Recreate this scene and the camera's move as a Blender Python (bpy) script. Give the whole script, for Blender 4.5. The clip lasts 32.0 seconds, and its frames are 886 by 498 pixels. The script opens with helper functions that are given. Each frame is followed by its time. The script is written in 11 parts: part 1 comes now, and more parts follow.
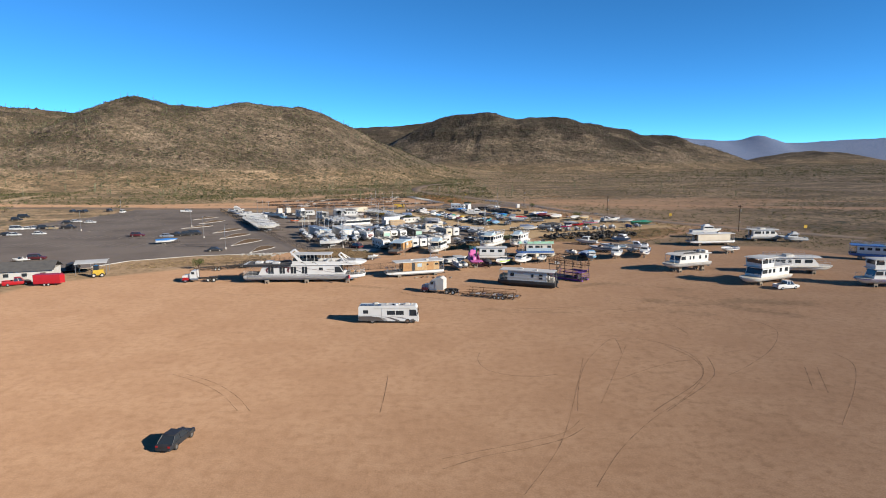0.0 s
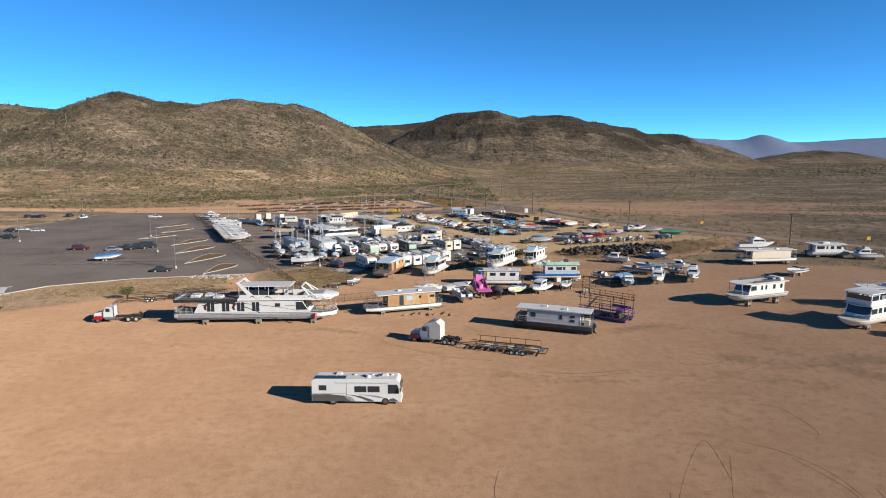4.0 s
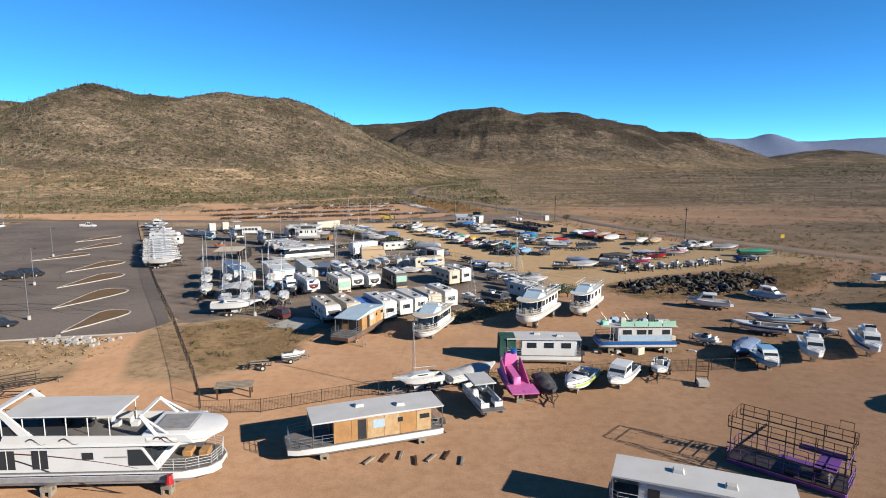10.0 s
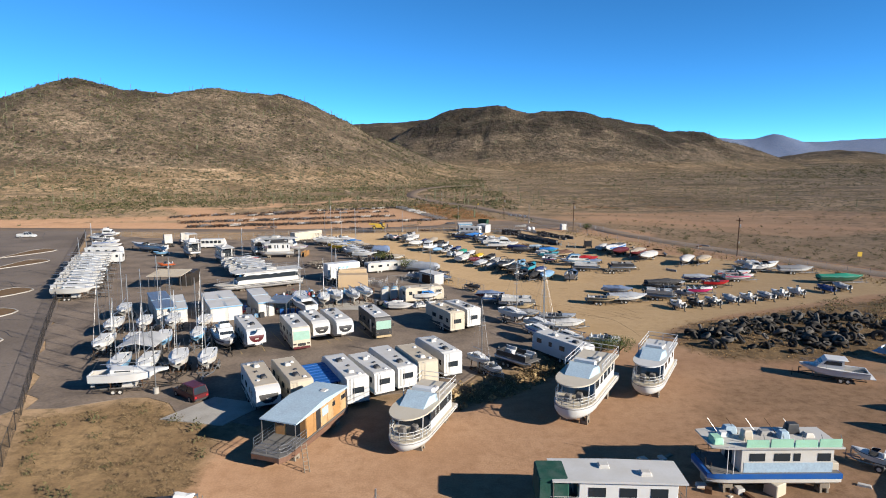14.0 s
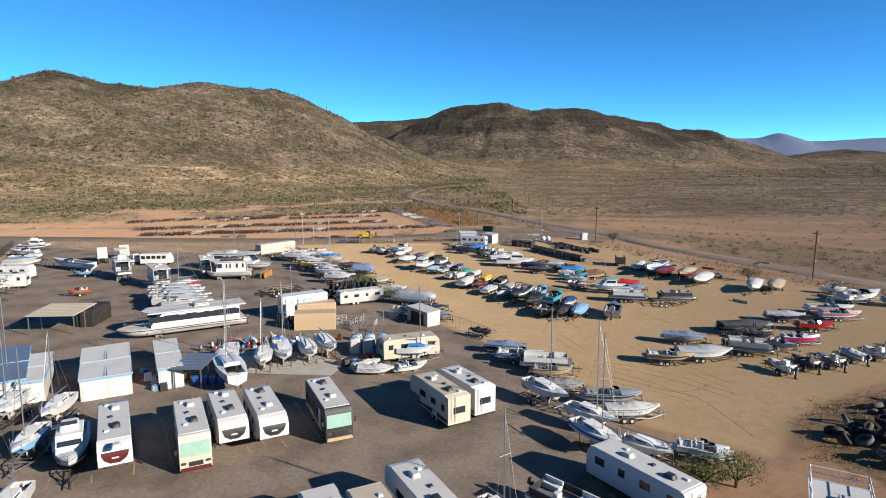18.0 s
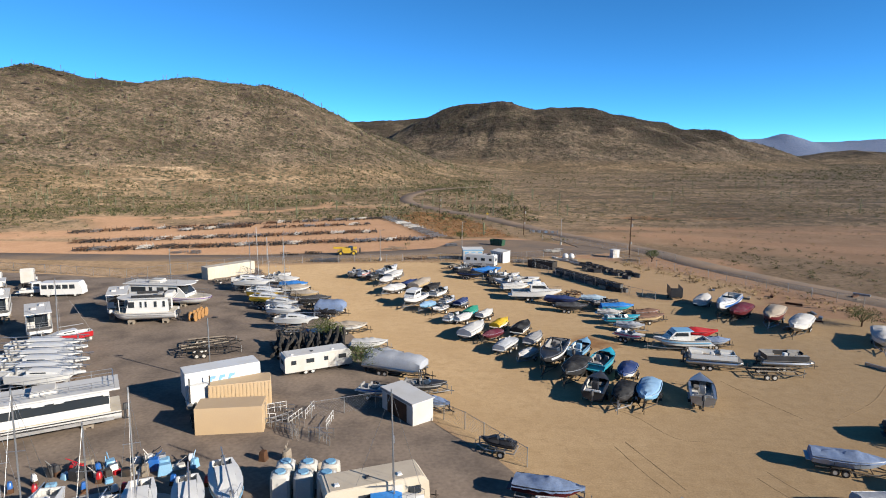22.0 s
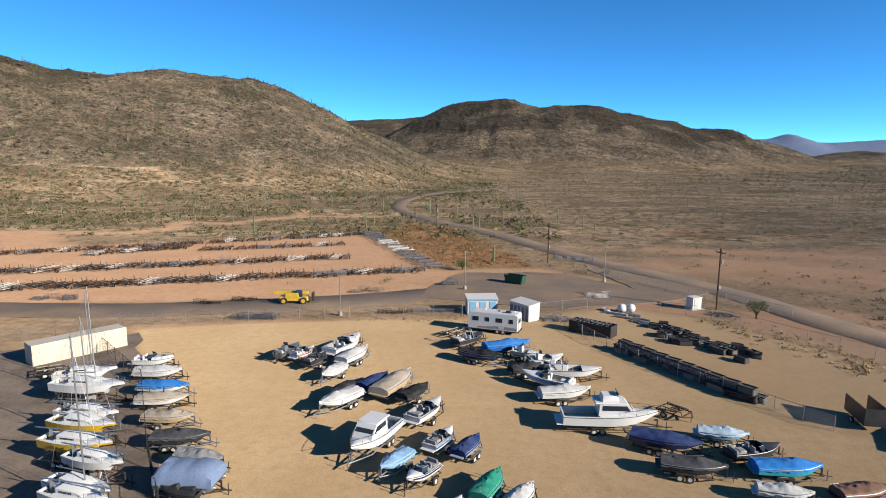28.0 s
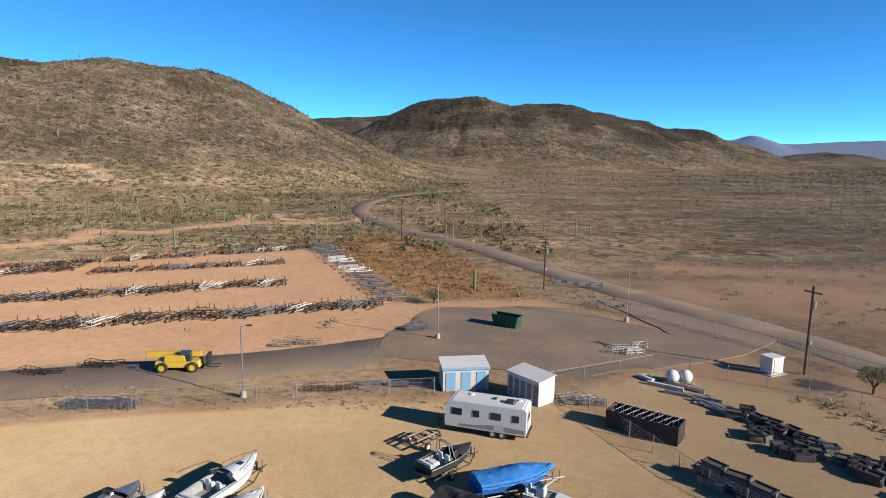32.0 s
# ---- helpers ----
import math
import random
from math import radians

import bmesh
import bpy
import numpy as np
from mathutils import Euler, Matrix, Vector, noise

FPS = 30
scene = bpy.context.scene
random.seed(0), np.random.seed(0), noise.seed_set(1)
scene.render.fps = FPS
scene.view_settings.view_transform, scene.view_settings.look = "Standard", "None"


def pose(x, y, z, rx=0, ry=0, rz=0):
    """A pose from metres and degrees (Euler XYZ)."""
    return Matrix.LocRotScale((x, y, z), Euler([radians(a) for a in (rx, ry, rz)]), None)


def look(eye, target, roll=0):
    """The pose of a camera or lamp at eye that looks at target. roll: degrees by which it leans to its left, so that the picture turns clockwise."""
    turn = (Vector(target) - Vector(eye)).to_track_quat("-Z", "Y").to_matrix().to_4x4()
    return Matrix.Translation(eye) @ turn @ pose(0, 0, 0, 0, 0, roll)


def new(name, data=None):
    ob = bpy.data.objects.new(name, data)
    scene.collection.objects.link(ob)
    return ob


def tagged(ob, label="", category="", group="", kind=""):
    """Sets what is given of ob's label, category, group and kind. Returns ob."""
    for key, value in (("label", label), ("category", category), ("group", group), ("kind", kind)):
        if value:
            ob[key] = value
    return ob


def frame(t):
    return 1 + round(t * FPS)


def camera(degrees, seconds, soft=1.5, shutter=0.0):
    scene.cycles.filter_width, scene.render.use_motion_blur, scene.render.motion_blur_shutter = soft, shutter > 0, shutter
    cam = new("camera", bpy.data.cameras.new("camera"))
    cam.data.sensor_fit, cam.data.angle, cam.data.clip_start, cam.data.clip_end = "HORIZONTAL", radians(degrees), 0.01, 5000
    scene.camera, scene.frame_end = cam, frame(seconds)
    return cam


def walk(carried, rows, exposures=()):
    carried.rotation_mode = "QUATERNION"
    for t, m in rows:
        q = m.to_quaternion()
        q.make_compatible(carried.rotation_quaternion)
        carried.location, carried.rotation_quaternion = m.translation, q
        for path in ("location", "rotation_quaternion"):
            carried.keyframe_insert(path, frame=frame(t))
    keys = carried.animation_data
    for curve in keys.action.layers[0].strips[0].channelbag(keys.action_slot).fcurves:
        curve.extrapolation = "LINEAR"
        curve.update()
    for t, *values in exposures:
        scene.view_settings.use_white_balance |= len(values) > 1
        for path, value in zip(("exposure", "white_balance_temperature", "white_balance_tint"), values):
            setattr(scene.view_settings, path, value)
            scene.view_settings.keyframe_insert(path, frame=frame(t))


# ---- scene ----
cam = camera(71.93, 32.0, soft=1.0)
PATH = [
    (0, look((0.00, 0.00, 28.94), (0.00, 98.90, 14.15), -0.196)),
    (1, look((0.21, 8.77, 29.03), (0.18, 107.65, 14.15), -0.158)),
    (2, look((0.39, 17.63, 29.10), (0.34, 116.51, 14.15), -0.134)),
    (3, look((0.54, 26.70, 29.09), (0.46, 125.58, 14.14), -0.130)),
    (4, look((0.63, 36.07, 28.99), (0.52, 134.95, 14.06), -0.129)),
    (5, look((0.66, 45.80, 28.76), (0.48, 144.69, 13.89), -0.106)),
    (6, look((0.63, 55.75, 28.45), (0.37, 154.65, 13.62), -0.066)),
    (7, look((0.57, 65.75, 28.11), (0.24, 164.64, 13.26), -0.040)),
    (8, look((0.50, 75.60, 27.78), (0.13, 174.48, 12.87), -0.048)),
    (9, look((0.44, 85.16, 27.51), (0.06, 184.03, 12.52), -0.071)),
    (10, look((0.42, 94.48, 27.30), (-0.02, 193.34, 12.26), -0.075)),
    (11, look((0.43, 103.61, 27.15), (-0.09, 202.48, 12.15), -0.041)),
    (12, look((0.48, 112.63, 27.06), (-0.13, 211.51, 12.11), 0.011)),
    (13, look((0.60, 121.61, 27.02), (-0.09, 220.48, 12.06), 0.050)),
    (14, look((0.74, 130.53, 26.98), (0.02, 229.39, 11.92), 0.053)),
    (15, look((0.89, 139.41, 26.90), (0.16, 238.24, 11.70), 0.043)),
    (16, look((1.02, 148.22, 26.75), (0.28, 247.04, 11.44), 0.052)),
    (17, look((1.12, 156.97, 26.48), (0.33, 255.79, 11.17), 0.102)),
    (18, look((1.18, 165.72, 26.17), (0.32, 264.54, 10.91), 0.175)),
    (19, look((1.23, 174.50, 25.87), (0.30, 273.33, 10.67), 0.246)),
    (20, look((1.28, 183.38, 25.66), (0.29, 282.22, 10.48), 0.293)),
    (21, look((1.34, 192.39, 25.60), (0.31, 291.22, 10.40), 0.311)),
    (22, look((1.42, 201.47, 25.64), (0.37, 300.30, 10.43), 0.302)),
    (23, look((1.50, 210.52, 25.74), (0.46, 309.35, 10.53), 0.271)),
    (24, look((1.58, 219.45, 25.83), (0.56, 318.28, 10.64), 0.248)),
    (25, look((1.65, 228.20, 25.86), (0.65, 327.04, 10.69), 0.266)),
    (26, look((1.72, 236.83, 25.83), (0.72, 335.66, 10.65), 0.345)),
    (27, look((1.80, 245.39, 25.75), (0.77, 344.22, 10.53), 0.436)),
    (28, look((1.88, 253.97, 25.62), (0.81, 352.79, 10.34), 0.472)),
    (28.5, look((1.92, 258.29, 25.54), (0.83, 357.10, 10.21), 0.456)),
    (29, look((1.97, 262.63, 25.44), (0.83, 361.43, 10.08), 0.441)),
    (29.5, look((2.02, 266.98, 25.34), (0.81, 365.78, 9.96), 0.460)),
    (30, look((2.07, 271.35, 25.23), (0.81, 370.15, 9.86), 0.525)),
    (30.5, look((2.12, 275.73, 25.12), (1.08, 374.54, 9.75), 0.577)),
    (31, look((2.18, 280.12, 25.00), (1.89, 378.93, 9.62), 0.594)),
    (31.5, look((2.23, 284.51, 24.88), (3.50, 383.32, 9.50), 0.697)),
    (32, look((2.29, 288.91, 24.76), (6.19, 387.65, 9.41), 0.819)),
]
walk(cam, PATH, exposures=[(0, 1.0), (7, 1.05), (11, 1.13), (32, 1.14)])

# ---- light: clear winter sky and a low sun ----
SUN_AZ, SUN_EL = radians(-28.5), radians(22.5)   # direction to the sun, counted from +x
to_sun = Vector((math.cos(SUN_AZ) * math.cos(SUN_EL), math.sin(SUN_AZ) * math.cos(SUN_EL), math.sin(SUN_EL)))
world = bpy.data.worlds.new("clear_sky")
scene.world = world
world.use_nodes = True
wn = world.node_tree.nodes
sky = wn.new("ShaderNodeTexSky")
sky.sky_type, sky.sun_disc = "NISHITA", False
sky.sun_elevation, sky.sun_rotation = SUN_EL, radians(90) - SUN_AZ
sky.altitude, sky.air_density, sky.dust_density, sky.ozone_density = 9000, 1.0, 0.0, 2.0
wn["Background"].inputs[1].default_value = 0.1
sky_tint = wn.new("ShaderNodeHueSaturation")
sky_tint.inputs["Saturation"].default_value = 1.14
world.node_tree.links.new(sky.outputs[0], sky_tint.inputs["Color"])
sky_gain = wn.new("ShaderNodeMix")
sky_gain.data_type, sky_gain.blend_type = "RGBA", "MULTIPLY"
sky_gain.inputs[0].default_value, sky_gain.inputs[7].default_value = 1.0, (0.53, 1.07, 1.16, 1)
world.node_tree.links.new(sky_tint.outputs[0], sky_gain.inputs[6])
world.node_tree.links.new(sky_gain.outputs[2], wn["Background"].inputs[0])
sun = new("sun", bpy.data.lights.new("sun", "SUN"))
sun.data.energy, sun.data.angle, sun.data.color = 5.0, radians(0.53), (1.0, 0.92, 0.8)
sun.matrix_world = look(to_sun * 900, (0, 0, 0))


# ---- materials ----
def nodes_of(m):
    m.use_nodes = True
    return m.node_tree.nodes, m.node_tree.links


def surface(name, rgb, rough=0.5, metal=0.0, other=None, big=0.6, fine=18.0, amount=0.35, bump=0.15, vary=0.12, coat=0.0):
    """A worn surface: base colour, a second colour in stains, fine grain in colour, gloss and relief."""
    m = bpy.data.materials.new(name)
    n, l = nodes_of(m)
    b = n["Principled BSDF"]
    tc, info = n.new("ShaderNodeTexCoord"), n.new("ShaderNodeObjectInfo")
    a, f, mix, gr = n.new("ShaderNodeTexNoise"), n.new("ShaderNodeTexNoise"), n.new("ShaderNodeMix"), n.new("ShaderNodeMix")
    a.inputs["Scale"].default_value, a.inputs["Detail"].default_value = big, 5
    f.inputs["Scale"].default_value, f.inputs["Detail"].default_value = fine, 3
    shift = n.new("ShaderNodeVectorMath")
    shift.operation = "ADD"
    l.new(tc.outputs["Object"], shift.inputs[0])
    sc = n.new("ShaderNodeMath")
    sc.operation = "MULTIPLY"
    sc.inputs[1].default_value = 37.0
    l.new(info.outputs["Random"], sc.inputs[0])
    l.new(sc.outputs[0], shift.inputs[1])
    l.new(shift.outputs[0], a.inputs["Vector"])
    l.new(shift.outputs[0], f.inputs["Vector"])
    ramp = n.new("ShaderNodeMapRange")
    ramp.inputs[1].default_value, ramp.inputs[2].default_value, ramp.inputs[4].default_value = 0.42, 0.72, amount
    l.new(a.outputs[0], ramp.inputs[0])
    other = other or tuple(c * 0.55 + 0.02 for c in rgb)
    for mx in (mix, gr):
        mx.data_type = "RGBA"
    mix.inputs[6].default_value, mix.inputs[7].default_value = (*rgb, 1), (*other, 1)
    l.new(ramp.outputs[0], mix.inputs[0])
    gr.blend_type = "MULTIPLY"
    l.new(mix.outputs[2], gr.inputs[6])
    tone = n.new("ShaderNodeMapRange")
    tone.inputs[3].default_value, tone.inputs[4].default_value = 1 - vary * 1.6, 1 + vary * 0.6
    l.new(f.outputs[0], tone.inputs[0])
    l.new(tone.outputs[0], gr.inputs[7])
    gr.inputs[0].default_value = 1.0
    l.new(gr.outputs[2], b.inputs["Base Color"])
    b.inputs["Metallic"].default_value = metal
    b.inputs["Specular IOR Level"].default_value = 0.12 if rough > 0.75 else 0.45
    rr = n.new("ShaderNodeMapRange")
    rr.inputs[3].default_value, rr.inputs[4].default_value = max(rough - 0.12, 0.03), min(rough + 0.2, 1)
    l.new(a.outputs[0], rr.inputs[0])
    l.new(rr.outputs[0], b.inputs["Roughness"])
    if coat:
        b.inputs["Coat Weight"].default_value, b.inputs["Coat Roughness"].default_value = coat, 0.12
    if bump:
        bp = n.new("ShaderNodeBump")
        bp.inputs["Strength"].default_value, bp.inputs["Distance"].default_value = bump, 0.02
        l.new(f.outputs[0], bp.inputs["Height"])
        l.new(bp.outputs[0], b.inputs["Normal"])
    return m


def canvas(name, rgb):
    return surface(name, rgb, 0.85, 0, tuple(c * 0.7 + 0.06 for c in rgb), 0.9, 6.0, 0.6, 0.7, 0.2)


def soil_material(name, layers, spots=0.0):
    """Soil whose colours follow the ground's own zone weights, with grain and patches."""
    m = bpy.data.materials.new(name)
    n, l = nodes_of(m)
    b = n["Principled BSDF"]
    b.inputs["Roughness"].default_value = 0.95
    b.inputs["Specular IOR Level"].default_value = 0.1
    b.inputs["Diffuse Roughness"].default_value = 0.6
    tc = n.new("ShaderNodeTexCoord")
    noises = []
    for scale, detail, rough in ((0.012, 6, 0.6), (0.09, 8, 0.65), (0.8, 6, 0.7), (6.0, 3, 0.6)):
        t = n.new("ShaderNodeTexNoise")
        t.inputs["Scale"].default_value, t.inputs["Detail"].default_value, t.inputs["Roughness"].default_value = scale, detail, rough
        l.new(tc.outputs["Object"], t.inputs["Vector"])
        noises.append(t)
    last = None
    for attr, c1, c2, c3 in layers:
        mixes = []
        for k, (src, lo, hi) in enumerate(((noises[1], 0.4, 0.62), (noises[2], 0.45, 0.7))):
            r, mx = n.new("ShaderNodeMapRange"), n.new("ShaderNodeMix")
            r.inputs[1].default_value, r.inputs[2].default_value = lo, hi
            l.new(src.outputs[0], r.inputs[0])
            mx.data_type = "RGBA"
            l.new(r.outputs[0], mx.inputs[0])
            mixes.append(mx)
        mixes[0].inputs[6].default_value, mixes[0].inputs[7].default_value = (*c1, 1), (*c2, 1)
        l.new(mixes[0].outputs[2], mixes[1].inputs[6])
        mixes[1].inputs[7].default_value = (*c3, 1)
        out = mixes[1].outputs[2]
        if last is None:
            last = out
        else:
            at, mx = n.new("ShaderNodeAttribute"), n.new("ShaderNodeMix")
            at.attribute_name = attr
            edge = n.new("ShaderNodeMath")
            edge.operation = "MULTIPLY_ADD"
            edge.inputs[1].default_value, edge.inputs[2].default_value = 0.7, -0.35
            l.new(noises[2].outputs[0], edge.inputs[0])
            add = n.new("ShaderNodeMath")
            add.operation = "ADD"
            l.new(at.outputs["Fac"], add.inputs[0])
            l.new(edge.outputs[0], add.inputs[1])
            rg = n.new("ShaderNodeMapRange")
            rg.inputs[1].default_value, rg.inputs[2].default_value = 0.3, 0.7
            l.new(add.outputs[0], rg.inputs[0])
            mx.data_type = "RGBA"
            l.new(rg.outputs[0], mx.inputs[0])
            l.new(last, mx.inputs[6])
            l.new(out, mx.inputs[7])
            last = mx.outputs[2]
    gr, tone = n.new("ShaderNodeMix"), n.new("ShaderNodeMapRange")
    gr.data_type, gr.blend_type = "RGBA", "MULTIPLY"
    gr.inputs[0].default_value = 1.0
    tone.inputs[1].default_value, tone.inputs[2].default_value = 0.25, 0.75
    tone.inputs[3].default_value, tone.inputs[4].default_value = 0.82, 1.12
    l.new(noises[3].outputs[0], tone.inputs[0])
    l.new(last, gr.inputs[6])
    l.new(tone.outputs[0], gr.inputs[7])
    l.new(gr.outputs[2], b.inputs["Base Color"])
    drag, pull, dm = n.new("ShaderNodeTexNoise"), n.new("ShaderNodeMapping"), n.new("ShaderNodeMapRange")
    pull.inputs["Scale"].default_value = (0.16, 0.42, 1)
    pull.inputs["Rotation"].default_value = (0, 0, 0.12)
    l.new(tc.outputs["Object"], pull.inputs["Vector"])
    l.new(pull.outputs[0], drag.inputs["Vector"])
    drag.inputs["Scale"].default_value, drag.inputs["Detail"].default_value, drag.inputs["Distortion"].default_value = 1.0, 7, 2.6
    drag.inputs["Roughness"].default_value = 0.7
    dm.inputs[1].default_value, dm.inputs[2].default_value, dm.inputs[3].default_value, dm.inputs[4].default_value = 0.3, 0.52, 0.94, 1.02
    l.new(drag.outputs[0], dm.inputs[0])
    streak = n.new("ShaderNodeMix")
    streak.data_type, streak.blend_type = "RGBA", "MULTIPLY"
    streak.inputs[0].default_value = 1.0
    l.new(gr.outputs[2], streak.inputs[6])
    l.new(dm.outputs[0], streak.inputs[7])
    l.new(streak.outputs[2], b.inputs["Base Color"])
    patchy, pm, wild, pmix = n.new("ShaderNodeTexNoise"), n.new("ShaderNodeMapRange"), n.new("ShaderNodeAttribute"), n.new("ShaderNodeMix")
    l.new(tc.outputs["Object"], patchy.inputs["Vector"])
    patchy.inputs["Scale"].default_value, patchy.inputs["Detail"].default_value, patchy.inputs["Roughness"].default_value = 0.16, 9, 0.78
    pm.inputs[1].default_value, pm.inputs[2].default_value, pm.inputs[3].default_value, pm.inputs[4].default_value = 0.36, 0.64, 0.55, 1.25
    l.new(patchy.outputs[0], pm.inputs[0])
    wild.attribute_name = "wild"
    pmix.data_type, pmix.blend_type = "RGBA", "MULTIPLY"
    l.new(wild.outputs["Fac"], pmix.inputs[0])
    l.new(streak.outputs[2], pmix.inputs[6])
    l.new(pm.outputs[0], pmix.inputs[7])
    flats, fm, fmix = n.new("ShaderNodeTexNoise"), n.new("ShaderNodeMapRange"), n.new("ShaderNodeMix")
    wide = n.new("ShaderNodeMapping")
    wide.inputs["Scale"].default_value = (0.011, 0.03, 0.03)
    l.new(tc.outputs["Object"], wide.inputs["Vector"])
    l.new(wide.outputs[0], flats.inputs["Vector"])
    flats.inputs["Scale"].default_value, flats.inputs["Detail"].default_value, flats.inputs["Roughness"].default_value = 1.0, 8, 0.7
    fm.inputs[1].default_value, fm.inputs[2].default_value, fm.inputs[3].default_value, fm.inputs[4].default_value = 0.4, 0.64, 0.68, 1.6
    l.new(flats.outputs[0], fm.inputs[0])
    fmix.data_type, fmix.blend_type = "RGBA", "MULTIPLY"
    l.new(wild.outputs["Fac"], fmix.inputs[0])
    l.new(pmix.outputs[2], fmix.inputs[6])
    l.new(fm.outputs[0], fmix.inputs[7])
    last = fmix.outputs[2]
    for scale, size, tint, share, spread in ((0.23, 0.4, (0.036, 0.036, 0.021), 0.95, 0.05), (0.47, 0.36, (0.045, 0.044, 0.025), 0.9, 0.13), (1.1, 0.34, (0.09, 0.068, 0.038), 0.6, 0.4)):
        cell, dot, clump, grow, both, dmix = n.new("ShaderNodeTexVoronoi"), n.new("ShaderNodeMapRange"), n.new("ShaderNodeTexNoise"), n.new("ShaderNodeMapRange"), n.new("ShaderNodeMath"), n.new("ShaderNodeMix")
        l.new(tc.outputs["Object"], cell.inputs["Vector"])
        l.new(tc.outputs["Object"], clump.inputs["Vector"])
        cell.inputs["Scale"].default_value = scale
        clump.inputs["Scale"].default_value, clump.inputs["Detail"].default_value = spread, 5
        dot.inputs[1].default_value, dot.inputs[2].default_value, dot.inputs[3].default_value, dot.inputs[4].default_value = size * 0.7, size * 1.25, share, 0.0
        l.new(cell.outputs["Distance"], dot.inputs[0])
        grow.inputs[1].default_value, grow.inputs[2].default_value = 0.38, 0.58
        l.new(clump.outputs[0], grow.inputs[0])
        both.operation = "MULTIPLY"
        l.new(dot.outputs[0], both.inputs[0])
        l.new(grow.outputs[0], both.inputs[1])
        cover = n.new("ShaderNodeMath")
        cover.operation = "MULTIPLY"
        l.new(both.outputs[0], cover.inputs[0])
        l.new(wild.outputs["Fac"], cover.inputs[1])
        dmix.data_type = "RGBA"
        dmix.inputs[7].default_value = (*tint, 1)
        l.new(cover.outputs[0], dmix.inputs[0])
        l.new(last, dmix.inputs[6])
        last = dmix.outputs[2]
    l.new(last, b.inputs["Base Color"])
    bp = n.new("ShaderNodeBump")
    bp.inputs["Strength"].default_value, bp.inputs["Distance"].default_value = 0.5, 0.12
    l.new(noises[2].outputs[0], bp.inputs["Height"])
    hl, hk = n.new("ShaderNodeAttribute"), n.new("ShaderNodeMath")
    hl.attribute_name, hk.operation = "hill", "MULTIPLY"
    hk.inputs[1].default_value = 0.9
    l.new(hl.outputs["Fac"], hk.inputs[0])
    coarse = n.new("ShaderNodeBump")
    coarse.inputs["Distance"].default_value = 7.0
    l.new(hk.outputs[0], coarse.inputs["Strength"])
    l.new(noises[1].outputs[0], coarse.inputs["Height"])
    l.new(coarse.outputs[0], bp.inputs["Normal"])
    l.new(bp.outputs[0], b.inputs["Normal"])
    return m


def glass_dark(name, rgb=(0.02, 0.025, 0.03)):
    m = bpy.data.materials.new(name)
    n, l = nodes_of(m)
    b = n["Principled BSDF"]
    b.inputs["Base Color"].default_value, b.inputs["Roughness"].default_value = (*rgb, 1), 0.08
    b.inputs["Specular IOR Level"].default_value = 0.6
    return m


WHITE = surface("white_gelcoat", (0.486, 0.482, 0.467), 0.3, 0, (0.368, 0.346, 0.309), 0.5, 22, 0.3, 0.05, 0.05)
OFFWHITE = surface("weathered_white_paint", (0.412, 0.397, 0.368), 0.5, 0, (0.309, 0.265, 0.206), 0.4, 9, 0.5, 0.1, 0.08)
CREAM = surface("cream_fibreglass", (0.427, 0.378, 0.296), 0.45, 0, (0.344, 0.275, 0.193), 0.4, 9, 0.4, 0.1, 0.08)
BEIGE = surface("beige_sheet_metal", (0.385, 0.275, 0.158), 0.55, 0, (0.31, 0.22, 0.138), 0.3, 8, 0.4, 0.1, 0.06)
ROOFWHITE = surface("white_roof_membrane", (0.427, 0.42, 0.406), 0.6, 0, (0.33, 0.303, 0.261), 0.5, 8, 0.45, 0.2, 0.08)
ROOFTAN = surface("dusty_roof_membrane", (0.378, 0.323, 0.248), 0.7, 0, (0.275, 0.227, 0.172), 0.5, 8, 0.45, 0.2, 0.08)
GLASS = glass_dark("dark_window_glass")
TINT = glass_dark("green_windscreen", (0.02, 0.1, 0.08))
CURTAIN = surface("pale_green_sun_screen", (0.241, 0.378, 0.31), 0.4, 0, None, 2, 20, 0.3, 0.1)
BLACK = surface("black_plastic", (0.018, 0.018, 0.02), 0.5, 0, (0.05, 0.045, 0.04), 1.0, 14, 0.5, 0.2, 0.2)
RUBBER = surface("black_rubber", (0.022, 0.021, 0.02), 0.85, 0, (0.09, 0.075, 0.06), 1.5, 10, 0.6, 0.4, 0.2)
STEEL = surface("galvanised_steel", (0.289, 0.289, 0.289), 0.45, 0.8, (0.172, 0.151, 0.138), 2, 20, 0.5, 0.1)
DARKSTEEL = surface("dark_painted_steel", (0.0241, 0.0227, 0.0206), 0.6, 0.3, (0.0826, 0.0482, 0.0275), 1.5, 16, 0.5, 0.2)
RUST = surface("rusty_steel", (0.0894, 0.0447, 0.0241), 0.8, 0.2, (0.0344, 0.0241, 0.0206), 1.2, 12, 0.6, 0.4)
ALU = surface("brushed_aluminium", (0.413, 0.413, 0.413), 0.35, 0.85, (0.275, 0.261, 0.248), 1.5, 22, 0.4, 0.05)
CHROME = surface("chrome", (0.516, 0.516, 0.523), 0.12, 1.0, (0.344, 0.344, 0.344), 3, 30, 0.2, 0.0)
GREY = surface("grey_upholstery", (0.22, 0.213, 0.206), 0.7, 0, (0.11, 0.103, 0.0963), 2, 12, 0.5, 0.3)
DECKGREY = surface("grey_deck_carpet", (0.138, 0.131, 0.124), 0.9, 0, (0.0688, 0.0619, 0.055), 1, 12, 0.5, 0.4)
